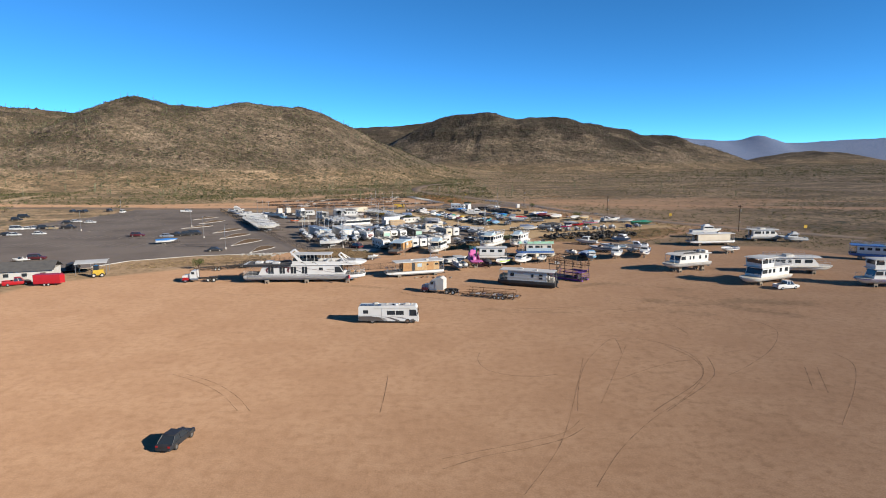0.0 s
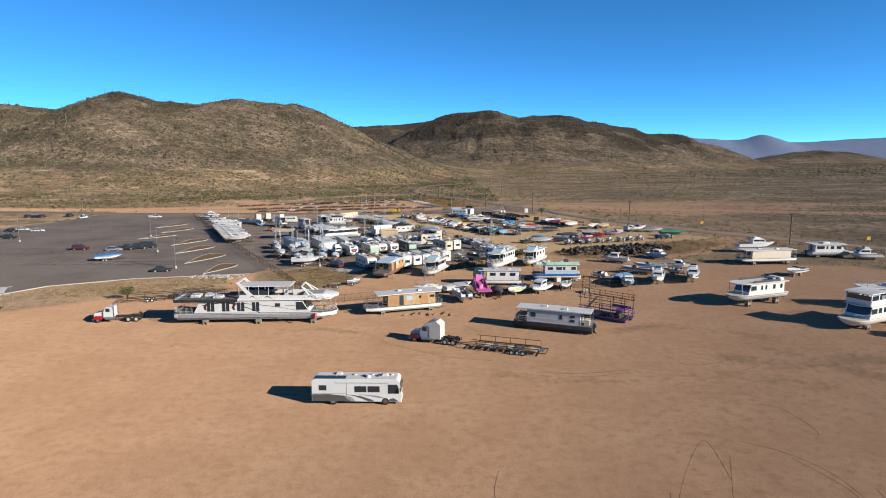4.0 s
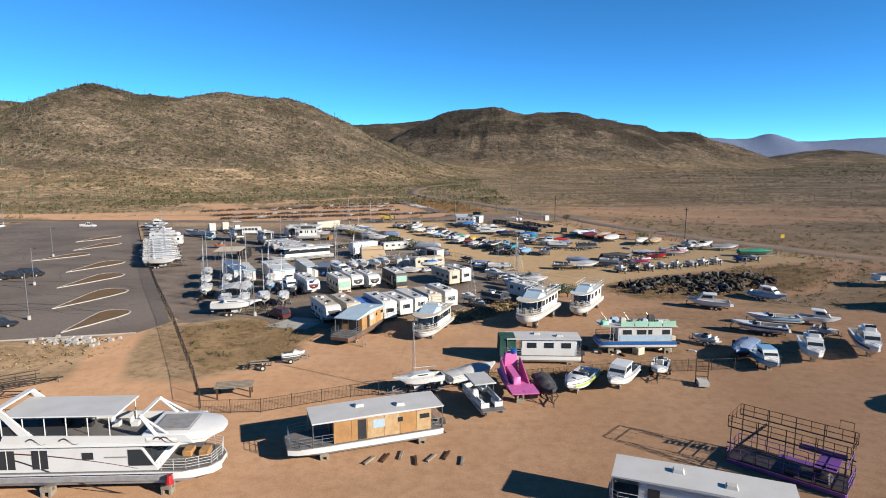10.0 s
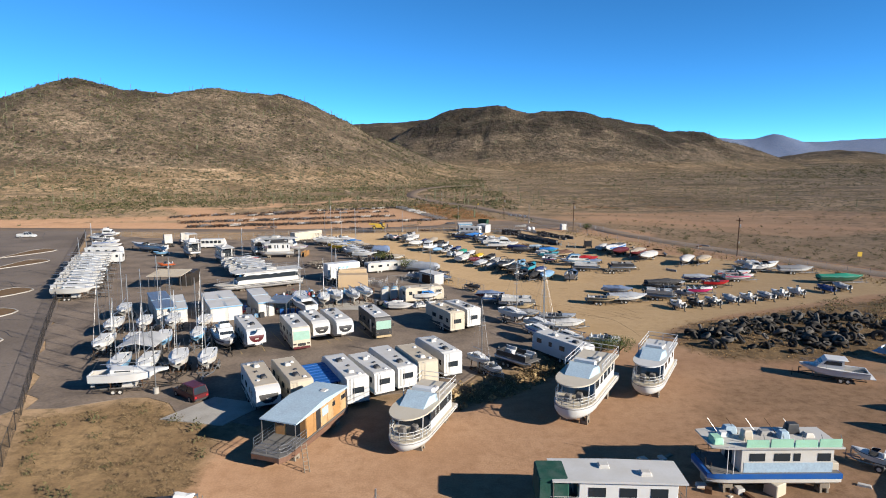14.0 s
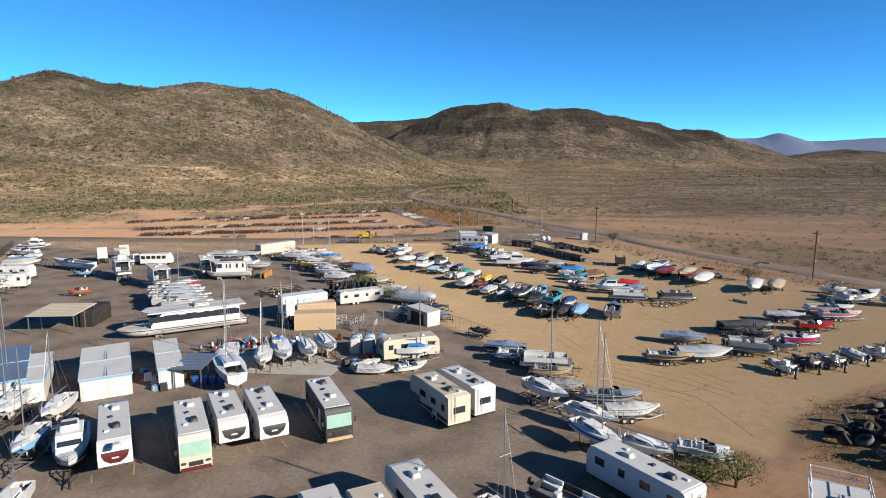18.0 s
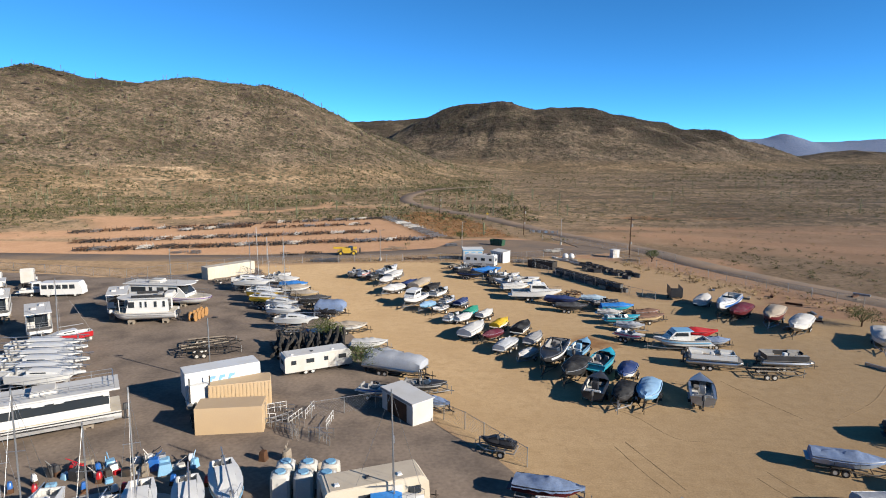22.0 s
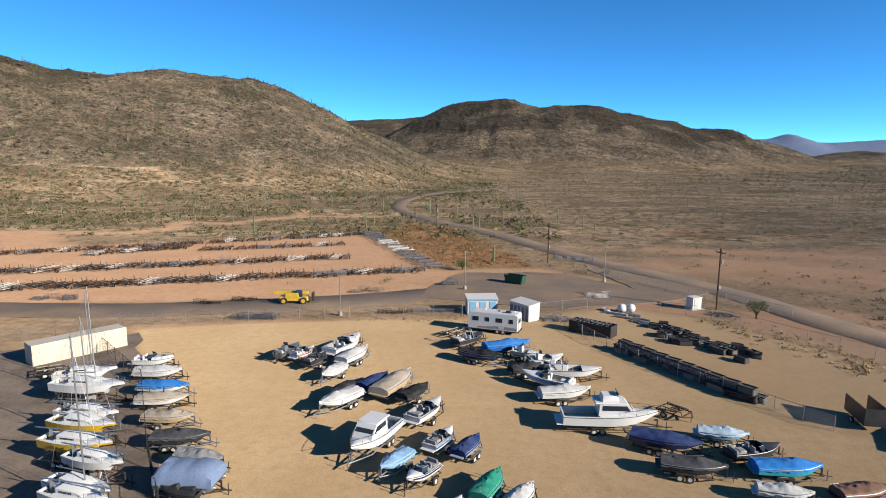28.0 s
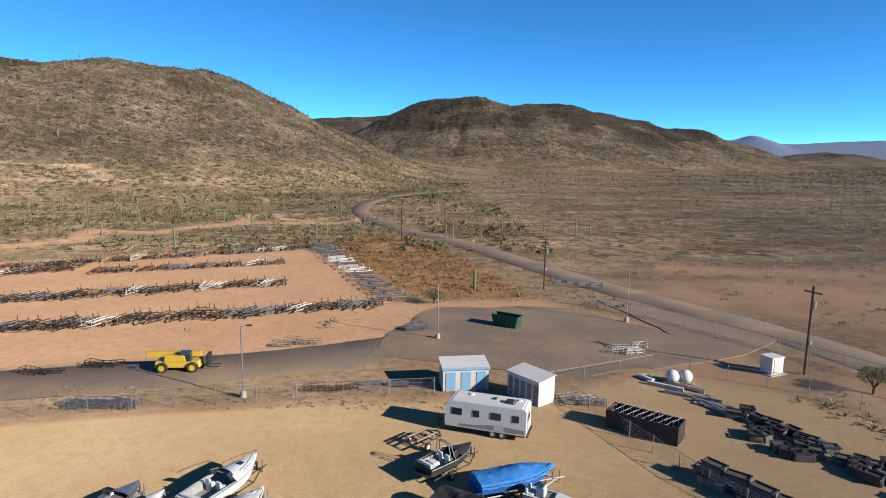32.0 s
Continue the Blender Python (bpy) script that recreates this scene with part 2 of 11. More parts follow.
WOOD = surface("varnished_pine_boards", (0.344, 0.186, 0.0688), 0.5, 0, (0.22, 0.103, 0.0413), 0.8, 6, 0.6, 0.2, 0.2)
GREYWOOD = surface("sun_bleached_timber", (0.227, 0.193, 0.151), 0.9, 0, (0.117, 0.0894, 0.0688), 1.5, 9, 0.6, 0.5, 0.2)
BROWN = surface("dark_brown_timber", (0.0688, 0.0378, 0.0241), 0.8, 0, (0.0344, 0.0206, 0.0138), 1.5, 9, 0.6, 0.4, 0.2)
BROWNHULL = surface("peeling_brown_boards", (0.138, 0.0688, 0.0413), 0.75, 0, (0.0688, 0.0413, 0.0275), 1.2, 9, 0.6, 0.4, 0.25)
PLY = surface("raw_plywood", (0.385, 0.261, 0.131), 0.7, 0, (0.275, 0.151, 0.0619), 1.5, 7, 0.7, 0.2, 0.2)
CONCRETE = surface("pale_concrete", (0.332, 0.312, 0.279), 0.9, 0, (0.219, 0.193, 0.166), 0.5, 7, 0.5, 0.4, 0.15)
ASPHALT = surface("old_grey_asphalt", (0.178, 0.144, 0.118), 0.92, 0, (0.115, 0.092, 0.075), 0.06, 3, 0.8, 0.5, 0.22)
ROADTOP = surface("worn_road_asphalt", (0.155, 0.12, 0.093), 0.92, 0, (0.235, 0.162, 0.105), 0.13, 3, 0.9, 0.5, 0.22)
YARDTOP = surface("dusty_brown_asphalt", (0.215, 0.167, 0.129), 0.95, 0, (0.095, 0.076, 0.063), 0.2, 2.5, 0.85, 0.5, 0.3)
LINEPAINT = surface("faded_line_paint", (0.344, 0.303, 0.248), 0.9, 0, (0.172, 0.138, 0.11), 1.5, 9, 0.8, 0.1)
CRACK = surface("tar_filled_crack", (0.0206, 0.0186, 0.0172), 0.7)
PLANTSOIL = surface("rusty_planter_gravel", (0.165, 0.103, 0.055), 0.95, 0, (0.103, 0.0688, 0.0413), 0.5, 4, 0.5, 0.6, 0.3)
PAINTS = dict(
    white=WHITE, offwhite=OFFWHITE, cream=CREAM, grey=GREY, black=BLACK, alu=ALU,
    red=surface("red_gelcoat", (0.31, 0.0103, 0.0138), 0.3, 0, (0.206, 0.0138, 0.0138), 1, 12, 0.4, 0.05),
    blue=surface("blue_gelcoat", (0.0138, 0.0826, 0.289), 0.3, 0, (0.0344, 0.103, 0.241), 1, 12, 0.4, 0.05),
    lightblue=surface("light_blue_gelcoat", (0.138, 0.289, 0.427), 0.35, 0, (0.206, 0.275, 0.344), 1, 12, 0.4, 0.05),
    teal=surface("teal_gelcoat", (0.0206, 0.261, 0.344), 0.35, 0, (0.0688, 0.275, 0.344), 1, 12, 0.4, 0.05),
    navy=surface("navy_gelcoat", (0.0103, 0.0172, 0.0619), 0.3, 0, (0.0206, 0.0206, 0.055), 1, 12, 0.4, 0.05),
    yellow=surface("yellow_paint", (0.427, 0.275, 0.0206), 0.45, 0, (0.289, 0.172, 0.0275), 1, 12, 0.5, 0.1),
    pink=surface("pink_paint", (0.482, 0.11, 0.289), 0.5, 0, (0.344, 0.0688, 0.206), 1, 12, 0.5, 0.1),
    magenta=surface("magenta_gelcoat", (0.413, 0.0206, 0.11), 0.35, 0, (0.31, 0.0206, 0.0826), 1, 12, 0.4, 0.1),
    purple=surface("purple_paint", (0.117, 0.0413, 0.186), 0.5, 0, (0.0413, 0.0275, 0.0826), 1, 12, 0.5, 0.1),
    maroon=surface("maroon_paint", (0.0826, 0.0138, 0.0172), 0.35, 0.1, (0.055, 0.0138, 0.0138), 1, 12, 0.4, 0.05),
    green=surface("green_paint", (0.0138, 0.0619, 0.031), 0.5, 0, (0.0275, 0.0413, 0.0206), 1, 12, 0.5, 0.1),
    tan=surface("tan_gelcoat", (0.344, 0.261, 0.151), 0.4, 0, (0.261, 0.193, 0.117), 1, 12, 0.4, 0.1),
    lime=surface("lime_gelcoat", (0.275, 0.427, 0.055), 0.4),
    silver=surface("silver_paint", (0.289, 0.316, 0.358), 0.35, 0.2),
    orange=surface("orange_plastic", (0.413, 0.0826, 0.0138), 0.5),
)
COVERS = dict(
    white=canvas("white_canvas", (0.399, 0.392, 0.382)), grey=canvas("grey_canvas", (0.206, 0.206, 0.213)),
    dark=canvas("charcoal_canvas", (0.0482, 0.0482, 0.0516)), black=canvas("black_canvas", (0.0138, 0.0138, 0.0151)),
    blue=canvas("bright_blue_canvas", (0.0206, 0.151, 0.427)), navy=canvas("navy_canvas", (0.0172, 0.0344, 0.11)),
    slate=canvas("slate_blue_canvas", (0.138, 0.186, 0.289)), teal=canvas("teal_canvas", (0.0138, 0.179, 0.151)),
    yellow=canvas("yellow_canvas", (0.482, 0.31, 0.0206)), maroon=canvas("maroon_canvas", (0.0894, 0.0138, 0.0275)),
    tan=canvas("tan_canvas", (0.31, 0.261, 0.206)), brown=canvas("brown_canvas", (0.138, 0.103, 0.0894)),
    red=canvas("red_canvas", (0.344, 0.0138, 0.0206)), lightblue=canvas("light_blue_canvas", (0.172, 0.289, 0.427)),
    green=canvas("green_canvas", (0.0206, 0.206, 0.138)), silver=canvas("silver_tarpaulin", (0.289, 0.303, 0.33)),
    sky=canvas("pale_blue_tarpaulin", (0.31, 0.399, 0.468)),
)


# ---- mesh kit ----
class Shape:
    """Vertices and faces of one part."""

    def __init__(self):
        self.v, self.f = [], []

    def box(self, x, y, z, sx, sy, sz, taper=1.0, bevel=0.0, shear=0.0):
        """Box centred on x, y with its foot at z; taper narrows its top, bevel cuts its upright edges and lip."""
        hx, hy = sx / 2, sy / 2
        c = min(bevel, hx * 0.6, hy * 0.6)
        if c <= 0:
            ring = [(-hx, -hy), (hx, -hy), (hx, hy), (-hx, hy)]
            levels = [(z, 1.0, 0)] + [(z + sz, taper, shear)]
        else:
            ring = [(-hx + c, -hy), (hx - c, -hy), (hx, -hy + c), (hx, hy - c), (hx - c, hy), (-hx + c, hy), (-hx, hy - c), (-hx, -hy + c)]
            k = 1 - c / max(hx, hy)
            levels = [(z, 1.0, 0), (z + max(sz - c, sz * 0.6), taper, shear), (z + sz, taper * k, shear)]
        return self.loft([[(x + a * s + h, y + b * s, zz) for a, b in ring] for zz, s, h in levels])

    def loft(self, rings, caps=True, closed=True):
        base, n = len(self.v), len(rings[0])
        for r in rings:
            self.v.extend(r)
        last = n if closed else n - 1
        for i in range(len(rings) - 1):
            for j in range(last):
                a, b = base + i * n + j, base + i * n + (j + 1) % n
                self.f.append((a, b, b + n, a + n))
        if caps and closed:
            self.f.append(tuple(base + j for j in reversed(range(n))))
            self.f.append(tuple(base + (len(rings) - 1) * n + j for j in range(n)))
        return self

    def tube(self, pts, r=0.03, n=5):
        pts = [Vector(p) for p in pts]
        rings = []
        for i, p in enumerate(pts):
            d = (pts[min(i + 1, len(pts) - 1)] - pts[max(i - 1, 0)]).normalized()
            u = d.orthogonal().normalized() if abs(d.z) > 0.95 else d.cross(Vector((0, 0, 1))).normalized()
            w = d.cross(u)
            rings.append([tuple(p + r * (math.cos(2 * math.pi * k / n) * u + math.sin(2 * math.pi * k / n) * w)) for k in range(n)])
        return self.loft(rings)

    def wheel(self, x, y, z, r, w, n=14):
        """Tyre on an axle along y: rounded shoulders and an open hub."""
        rings = []
        for rr, yy in ((r * 0.55, -w / 2), (r * 0.9, -w / 2), (r, -w * 0.3), (r, w * 0.3), (r * 0.9, w / 2), (r * 0.55, w / 2)):
            rings.append([(x + rr * math.cos(2 * math.pi * k / n), y + yy, z + rr * math.sin(2 * math.pi * k / n)) for k in range(n)])
        return self.loft(rings + [rings[0]], caps=False)

    def hub(self, x, y, z, r, w, n=10):
        rings = []
        for rr, yy in ((r, -w / 2), (r * 0.4, -w * 0.38), (r * 0.4, w * 0.38), (r, w / 2)):
            rings.append([(x + rr * math.cos(2 * math.pi * k / n), y + yy, z + rr * math.sin(2 * math.pi * k / n)) for k in range(n)])
        return self.loft(rings)

    def disc(self, x, y, z, r, h, n=12, top=1.0):
        return self.loft([[(x + r * s * math.cos(2 * math.pi * k / n), y + r * s * math.sin(2 * math.pi * k / n), zz) for k in range(n)] for zz, s in ((z, 1), (z + h, top))])

    def slab(self, pts, z, h):
        """Polygon pts extruded up from z by h."""
        return self.loft([[(a, b, z) for a, b in pts], [(a, b, z + h) for a, b in pts]])

    def side(self, pts, y, w):
        """Polygon pts in the x-z plane, extruded along y."""
        return self.loft([[(a, y - w / 2, b) for a, b in pts], [(a, y + w / 2, b) for a, b in pts]])

    def front(self, pts, x, w):
        """Polygon pts in the y-z plane, extruded along x."""
        return self.loft([[(x - w / 2, a, b) for a, b in pts], [(x + w / 2, a, b) for a, b in pts]])

    def sheet(self, grid):
        base, n = len(self.v), len(grid[0])
        for r in grid:
            self.v.extend(r)
        for i in range(len(grid) - 1):
            for j in range(n - 1):
                a = base + i * n + j
                self.f.append((a, a + 1, a + n + 1, a + n))
        return self

    def mesh(self, name, material, smooth=35):
        me = bpy.data.meshes.new(name)
        me.from_pydata(self.v, [], self.f)
        bm = bmesh.new()
        bm.from_mesh(me)
        bmesh.ops.recalc_face_normals(bm, faces=bm.faces)
        bm.to_mesh(me)
        bm.free()
        me.materials.append(material)
        me.shade_smooth()
        me.set_sharp_from_angle(angle=radians(smooth))
        return me


def part(name, shape, material, parent, label="", smooth=35):
    ob = new(name, shape.mesh(name, material, smooth) if isinstance(shape, Shape) else shape)
    ob.parent = parent
    if label:
        tagged(ob, label)
    return ob


def thing(name, x, y, heading, label, category, group="", z=0.0):
    ob = new(name)
    ob.empty_display_size = 0.3
    ob.matrix_basis = pose(x, y, z, 0, 0, heading)
    return tagged(ob, label, category, group)


def lone(name, shape, material, label, category, group="", kind="", smooth=35):
    return tagged(new(name, shape.mesh(name, material, smooth)), label, category, group, kind)


def jag(pts, step=3.0, amp=0.35, seed=1):
    """A closed outline with its edges broken up."""
    rnd = random.Random(seed)
    out = []
    for i, (ax, ay) in enumerate(pts):
        bx, by = pts[(i + 1) % len(pts)]
        n = max(1, int(math.hypot(bx - ax, by - ay) / step))
        for k in range(n):
            out.append((ax + (bx - ax) * k / n + rnd.uniform(-amp, amp), ay + (by - ay) * k / n + rnd.uniform(-amp, amp)))
    return out


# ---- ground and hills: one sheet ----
# weight by distance of the blue haze painted on the far range
def w_far_haze(Y):
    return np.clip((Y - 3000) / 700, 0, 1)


def inside(X, Y, poly, soft):
    """Weight 1 inside the polygon, falling to 0 over soft metres across its edge."""
    d = np.full(X.shape, 1e9)
    odd = np.zeros(X.shape, bool)
    for (ax, ay), (bx, by) in zip(poly, poly[1:] + poly[:1]):
        ex, ey = bx - ax, by - ay
        t = np.clip(((X - ax) * ex + (Y - ay) * ey) / (ex * ex + ey * ey), 0, 1)
        d = np.minimum(d, np.hypot(X - ax - t * ex, Y - ay - t * ey))
        cross = (ay > Y) != (by > Y)
        odd ^= cross & (X < ex * (Y - ay) / (ey if abs(ey) > 1e-9 else 1e-9) + ax)
    return np.clip(0.5 + np.where(odd, d, -d) / soft, 0, 1)


def along(X, Y, line, width, soft):
    """Weight 1 within width of a line of points."""
    d = np.full(X.shape, 1e9)
    for (ax, ay), (bx, by) in zip(line, line[1:]):
        ex, ey = bx - ax, by - ay
        t = np.clip(((X - ax) * ex + (Y - ay) * ey) / (ex * ex + ey * ey), 0, 1)
        d = np.minimum(d, np.hypot(X - ax - t * ex, Y - ay - t * ey))
    return np.clip(0.5 + (width - d) / soft, 0, 1)


def ridge(X, Y, crest):
    """A hill under a crest line: concave foot, straight flank, rounded top; each crest point gives x, y, height and the half width of the hill there."""
    h = np.zeros(X.shape)
    for (ax, ay, az, aw), (bx, by, bz, bw) in zip(crest, crest[1:]):
        ex, ey = bx - ax, by - ay
        t = np.clip(((X - ax) * ex + (Y - ay) * ey) / (ex * ex + ey * ey), 0, 1)
        k = np.clip(1 - np.hypot(X - ax - t * ex, Y - ay - t * ey) / (aw + t * (bw - aw)), 0, 1)
        h = np.maximum(h, (az + t * (bz - az)) * (0.55 * k * k * (3 - 2 * k) + 0.45 * k ** 1.15))
    return h


def rough(X, Y, seed, size, octaves=4):
    """Smooth value noise."""
    rng, out, amp = np.random.default_rng(seed), np.zeros(X.shape), 1.0
    for o in range(octaves):
        table = rng.uniform(-1, 1, (256, 256))
        u, v = X / size + 57.3 * o, Y / size + 31.7 * o
        i, j = np.floor(u).astype(int), np.floor(v).astype(int)
        a, b = u - i, v - j
        a, b = a * a * (3 - 2 * a), b * b * (3 - 2 * b)
        g = lambda p, q: table[(i + p) % 256, (j + q) % 256]
        out += amp * ((g(0, 0) * (1 - a) + g(1, 0) * a) * (1 - b) + (g(0, 1) * (1 - a) + g(1, 1) * a) * b)
        amp, size = amp * 0.5, size / 2.03
    return out


LEFT_HILL = [(-900, 590, 80, 330), (-700, 660, 82, 330), (-600, 720, 85, 320), (-530, 770, 94, 310), (-470, 800, 88, 290), (-425, 790, 84, 260), (-385, 775, 104, 260), (-345, 800, 95, 270), (-310, 835, 98, 280), (-270, 875, 105, 280), (-235, 895, 105, 260), (-205, 905, 100, 230), (-175, 920, 80, 200), (-140, 945, 55, 180), (-100, 985, 48, 170), (-55, 1040, 25, 160), (0, 1110, 15, 150)]
RIGHT_HILL = [(-120, 1540, 70, 160), (-70, 1545, 78, 190), (-25, 1545, 110, 250), (40, 1540, 133, 340), (110, 1530, 143, 380), (165, 1515, 122, 360), (210, 1505, 128, 370), (270, 1505, 130, 360), (340, 1510, 112, 340), (420, 1520, 97, 300), (490, 1530, 81, 260), (550, 1530, 84, 240), (610, 1510, 64, 200), (670, 1480, 4, 160), (720, 1440, 4, 150)]
SADDLE = [(-1300, 2900, 160, 600), (-501, 3000, 160, 600), (-391, 3000, 176, 600), (-281, 3000, 181, 600), (-145, 3000, 184, 600), (-20, 3000, 205, 600), (300, 3050, 120, 600)]
BUTTE = [(1330, 2600, 0, 200), (1450, 2600, 46, 240), (1560, 2600, 58, 240), (1700, 2600, 42, 240), (1830, 2600, 0, 200)]
FAR_RANGE = [(1200, 4250, 120, 480), (1556, 4250, 172, 480), (1652, 4250, 165, 480), (1825, 4250, 148, 480), (1980, 4250, 140, 480), (2090, 4250, 150, 480), (2160, 4250, 176, 480), (2307, 4250, 125, 480), (2517, 4250, 130, 480), (3005, 4250, 155, 480), (4200, 4200, 170, 480)]
PARKING = [(-300, 100), (-120, 135), (-95, 162), (-89.5, 172), (-74, 180.5), (-48, 186.5), (-45.5, 193), (-58, 216), (-84.5, 264), (-123, 338), (-127, 348), (-182, 354), (-300, 352)]
YARD = [(-44, 192), (-32.5, 196.5), (-26, 190), (-19, 189), (-14, 195), (2, 199), (6, 207), (14, 214), (18, 224), (10.5, 239), (7, 248), (0, 258), (-6, 272), (-13, 286), (-19, 296), (-27, 310), (-36, 326), (-42, 338), (-52, 331), (-66, 325), (-100, 331), (-121, 337), (-84, 264), (-58, 216)]
SAND = [(18, 224), (10.5, 239), (7, 248), (0, 258), (-6, 272), (-13, 286), (-19, 296), (-27, 310), (-36, 326), (-44, 340), (-29, 343.5), (-10, 346.5), (6, 347.5), (17.5, 348), (24, 331), (30, 320.5), (38, 309), (52, 300), (68, 296), (96, 268), (104, 252), (84, 249), (66, 240.5), (48, 232.5), (36, 224), (30, 216)]
FRONT = [(-140, -200), (160, -200), (150, 120), (110, 196), (62, 202), (46, 206), (34, 214), (24, 216), (14, 205), (2, 197), (-12, 192), (-20, 186), (-24, 172), (-31, 166), (-50, 166), (-68, 160), (-95, 140)]
TRAILER_YARD = [(-104, 362), (-55, 366), (-6, 382), (-1, 392), (-12, 420), (-28, 449), (-90, 424), (-112, 402)]
MAIN_ROAD = [(150, 215), (104, 266), (75, 316), (62, 344), (56, 366), (46, 386.5), (37.5, 402), (27.5, 426), (13.5, 460), (-2.5, 490), (-19, 537), (-25, 576), (-20, 622), (3, 680), (40, 730)]


def height(X, Y):
    far = np.clip((Y - 430) / 250, 0, 1) + np.clip((np.abs(X) - 160) / 200, 0, 1)
    h = 1.6 * rough(X, Y, 5, 130) * np.clip(far, 0, 1)
    hills = np.maximum.reduce([ridge(X, Y, c) for c in (LEFT_HILL, RIGHT_HILL, SADDLE, BUTTE, FAR_RANGE)])
    foot = np.clip(hills / 30, 0, 1)
    gully = np.abs(rough(X + 0.25 * Y, Y * 0.45, 71, 62, 4))
    ledge = rough(X, Y, 83, 46, 3)
    h += hills + foot * (4.0 * rough(X, Y, 9, 120, 5) - 1 + 1.6 * rough(X, Y, 41, 34, 3) - 4.5 * np.clip(0.35 - gully, 0, 1) * np.clip(1.6 - hills / 80, 0, 1) + 1.2 * np.clip(ledge * 3, -1, 1) * np.clip(hills / 60 - 0.5, 0, 1))
    # banks round the lots: the wash beside the parking, the berm of the tyres, the dip below the yard
    h += -1.0 * along(X, Y, [(-120, 150), (-88, 163), (-68, 169), (-50, 174)], 2.0, 7) + 0.5 * along(X, Y, [(-75, 177), (-47, 183)], 1, 4)
    h += 0.45 * inside(X, Y, [(36, 222), (40, 211), (60, 212), (78, 222), (92, 238), (86, 244), (66, 236), (50, 229)], 5) * (1 + 0.5 * rough(X, Y, 3, 6))
    h += -0.9 * along(X, Y, [(0, 193), (8, 199), (15, 207)], 1.2, 4)
    return h


def steps(lo, hi, fine_lo, fine_hi, fine, grow):
    mid = list(np.arange(fine_lo, fine_hi, fine))
    up, s = [fine_hi], fine
    while up[-1] < hi:
        s *= grow
        up.append(up[-1] + s)
    down, s = [fine_lo], fine
    while down[-1] > lo:
        s *= grow
        down.append(down[-1] - s)
    return np.array(down[:0:-1] + mid + up)


gx, gy = steps(-4200, 5200, -130, 120, 1.7, 1.022), steps(-700, 4950, 125, 460, 1.7, 1.0125)
X, Y = np.meshgrid(gx, gy)
Z = height(X, Y)
w_front, w_yard = inside(X, Y, FRONT, 6), inside(X, Y, TRAILER_YARD, 5)
w_sand = np.maximum(inside(X, Y, SAND, 2.5), 0.62 * inside(X, Y, [(17, 350), (30, 357), (44, 350), (53, 338), (62, 322), (58, 304), (38, 308), (24, 330)], 5))
bare = [(-170, 356), (-95, 352), (-40, 358), (4, 366), (30, 355), (44, 350), (44, 368), (22, 392), (-8, 388), (-60, 370), (-120, 378), (-190, 374)]
w_dirt = np.maximum.reduce([w_front, inside(X, Y, SAND, 14), along(X, Y, [(-50, 188), (-47, 176), (-42, 164)], 3.0, 3), w_yard, inside(X, Y, bare, 6), along(X, Y, [(60, 345), (48, 322), (70, 300), (110, 250)], 13, 8), inside(X, Y, [(30, 214), (38, 206), (54, 205), (78, 216), (100, 238), (108, 256), (84, 252), (48, 235)], 5),
                            along(X, Y, [(70, 400), (110, 372), (200, 350), (330, 330)], 9, 14), along(X, Y, [(60, 420), (140, 408), (330, 400)], 5, 12),
                            along(X, Y, [(-150, 446), (-102, 447), (-92, 459), (-99, 480), (-80, 478), (-72, 495), (-55, 510), (-30, 508)], 4, 9), along(X, Y, [(-62, 505), (-66, 540)], 3, 6), along(X, Y, [(-300, 370), (-180, 378), (-100, 400), (-130, 440)], 10, 16), 0.55 * inside(X, Y, [(36, 398), (51, 409), (69, 415), (113, 430), (180, 440), (260, 420), (170, 350), (120, 330), (70, 370), (52, 384)], 12)])
LANES = [[(-302, 417), (-311, 465), (-325, 523), (-313, 536), (-328, 553), (-324, 569), (-315, 583), (-329, 588), (-341, 592), (-360, 587)], [(-247, 586), (-225, 607), (-195, 625), (-162, 646)], [(-283, 589), (-252, 605), (-224, 611), (-195, 626)],
         [(-271, 620), (-228, 635), (-193, 652), (-176, 664), (-145, 670), (-132, 666), (-107, 662), (-81, 625), (-68, 572), (-50, 523), (-33, 511)]]
w_track = np.maximum.reduce([along(X, Y, [(-370, 400), (-302, 417), (-311, 465)], 7, 7), along(X, Y, LANES[0][2:], 2.2, 4), *(along(X, Y, lane, 1.5, 3.5) for lane in LANES[1:]), along(X, Y, [(139, 1081), (197, 1050), (249, 1012)], 2.5, 6),
                             0.7 * inside(X, Y, [(26, 511), (49, 523), (66, 512), (45, 498)], 9), 0.5 * along(X, Y, [(-2, 640), (20, 690), (60, 720)], 5, 14)]) * np.clip(0.75 + 0.6 * rough(X, Y, 15, 14, 4), 0, 1)
w_rust = 0.75 * inside(X, Y, [(18.0, 285.1), (21.1, 287.5), (25.9, 282.8), (24.3, 280.5), (18.3, 279.9)], 3) + inside(X, Y, [(-6, 396), (22, 392), (14, 430), (0, 470), (-14, 480), (-24, 452)], 8) * 1.0 + 0.75 * inside(X, Y, [(60, 451), (65, 475), (97, 461), (140, 470), (150, 455), (94, 437), (74, 438)], 22) * np.clip(0.6 + rough(X, Y, 93, 12, 4), 0, 1)
crag = np.clip(0.5 + 1.3 * rough(X, Y, 23, 46, 5), 0, 1)
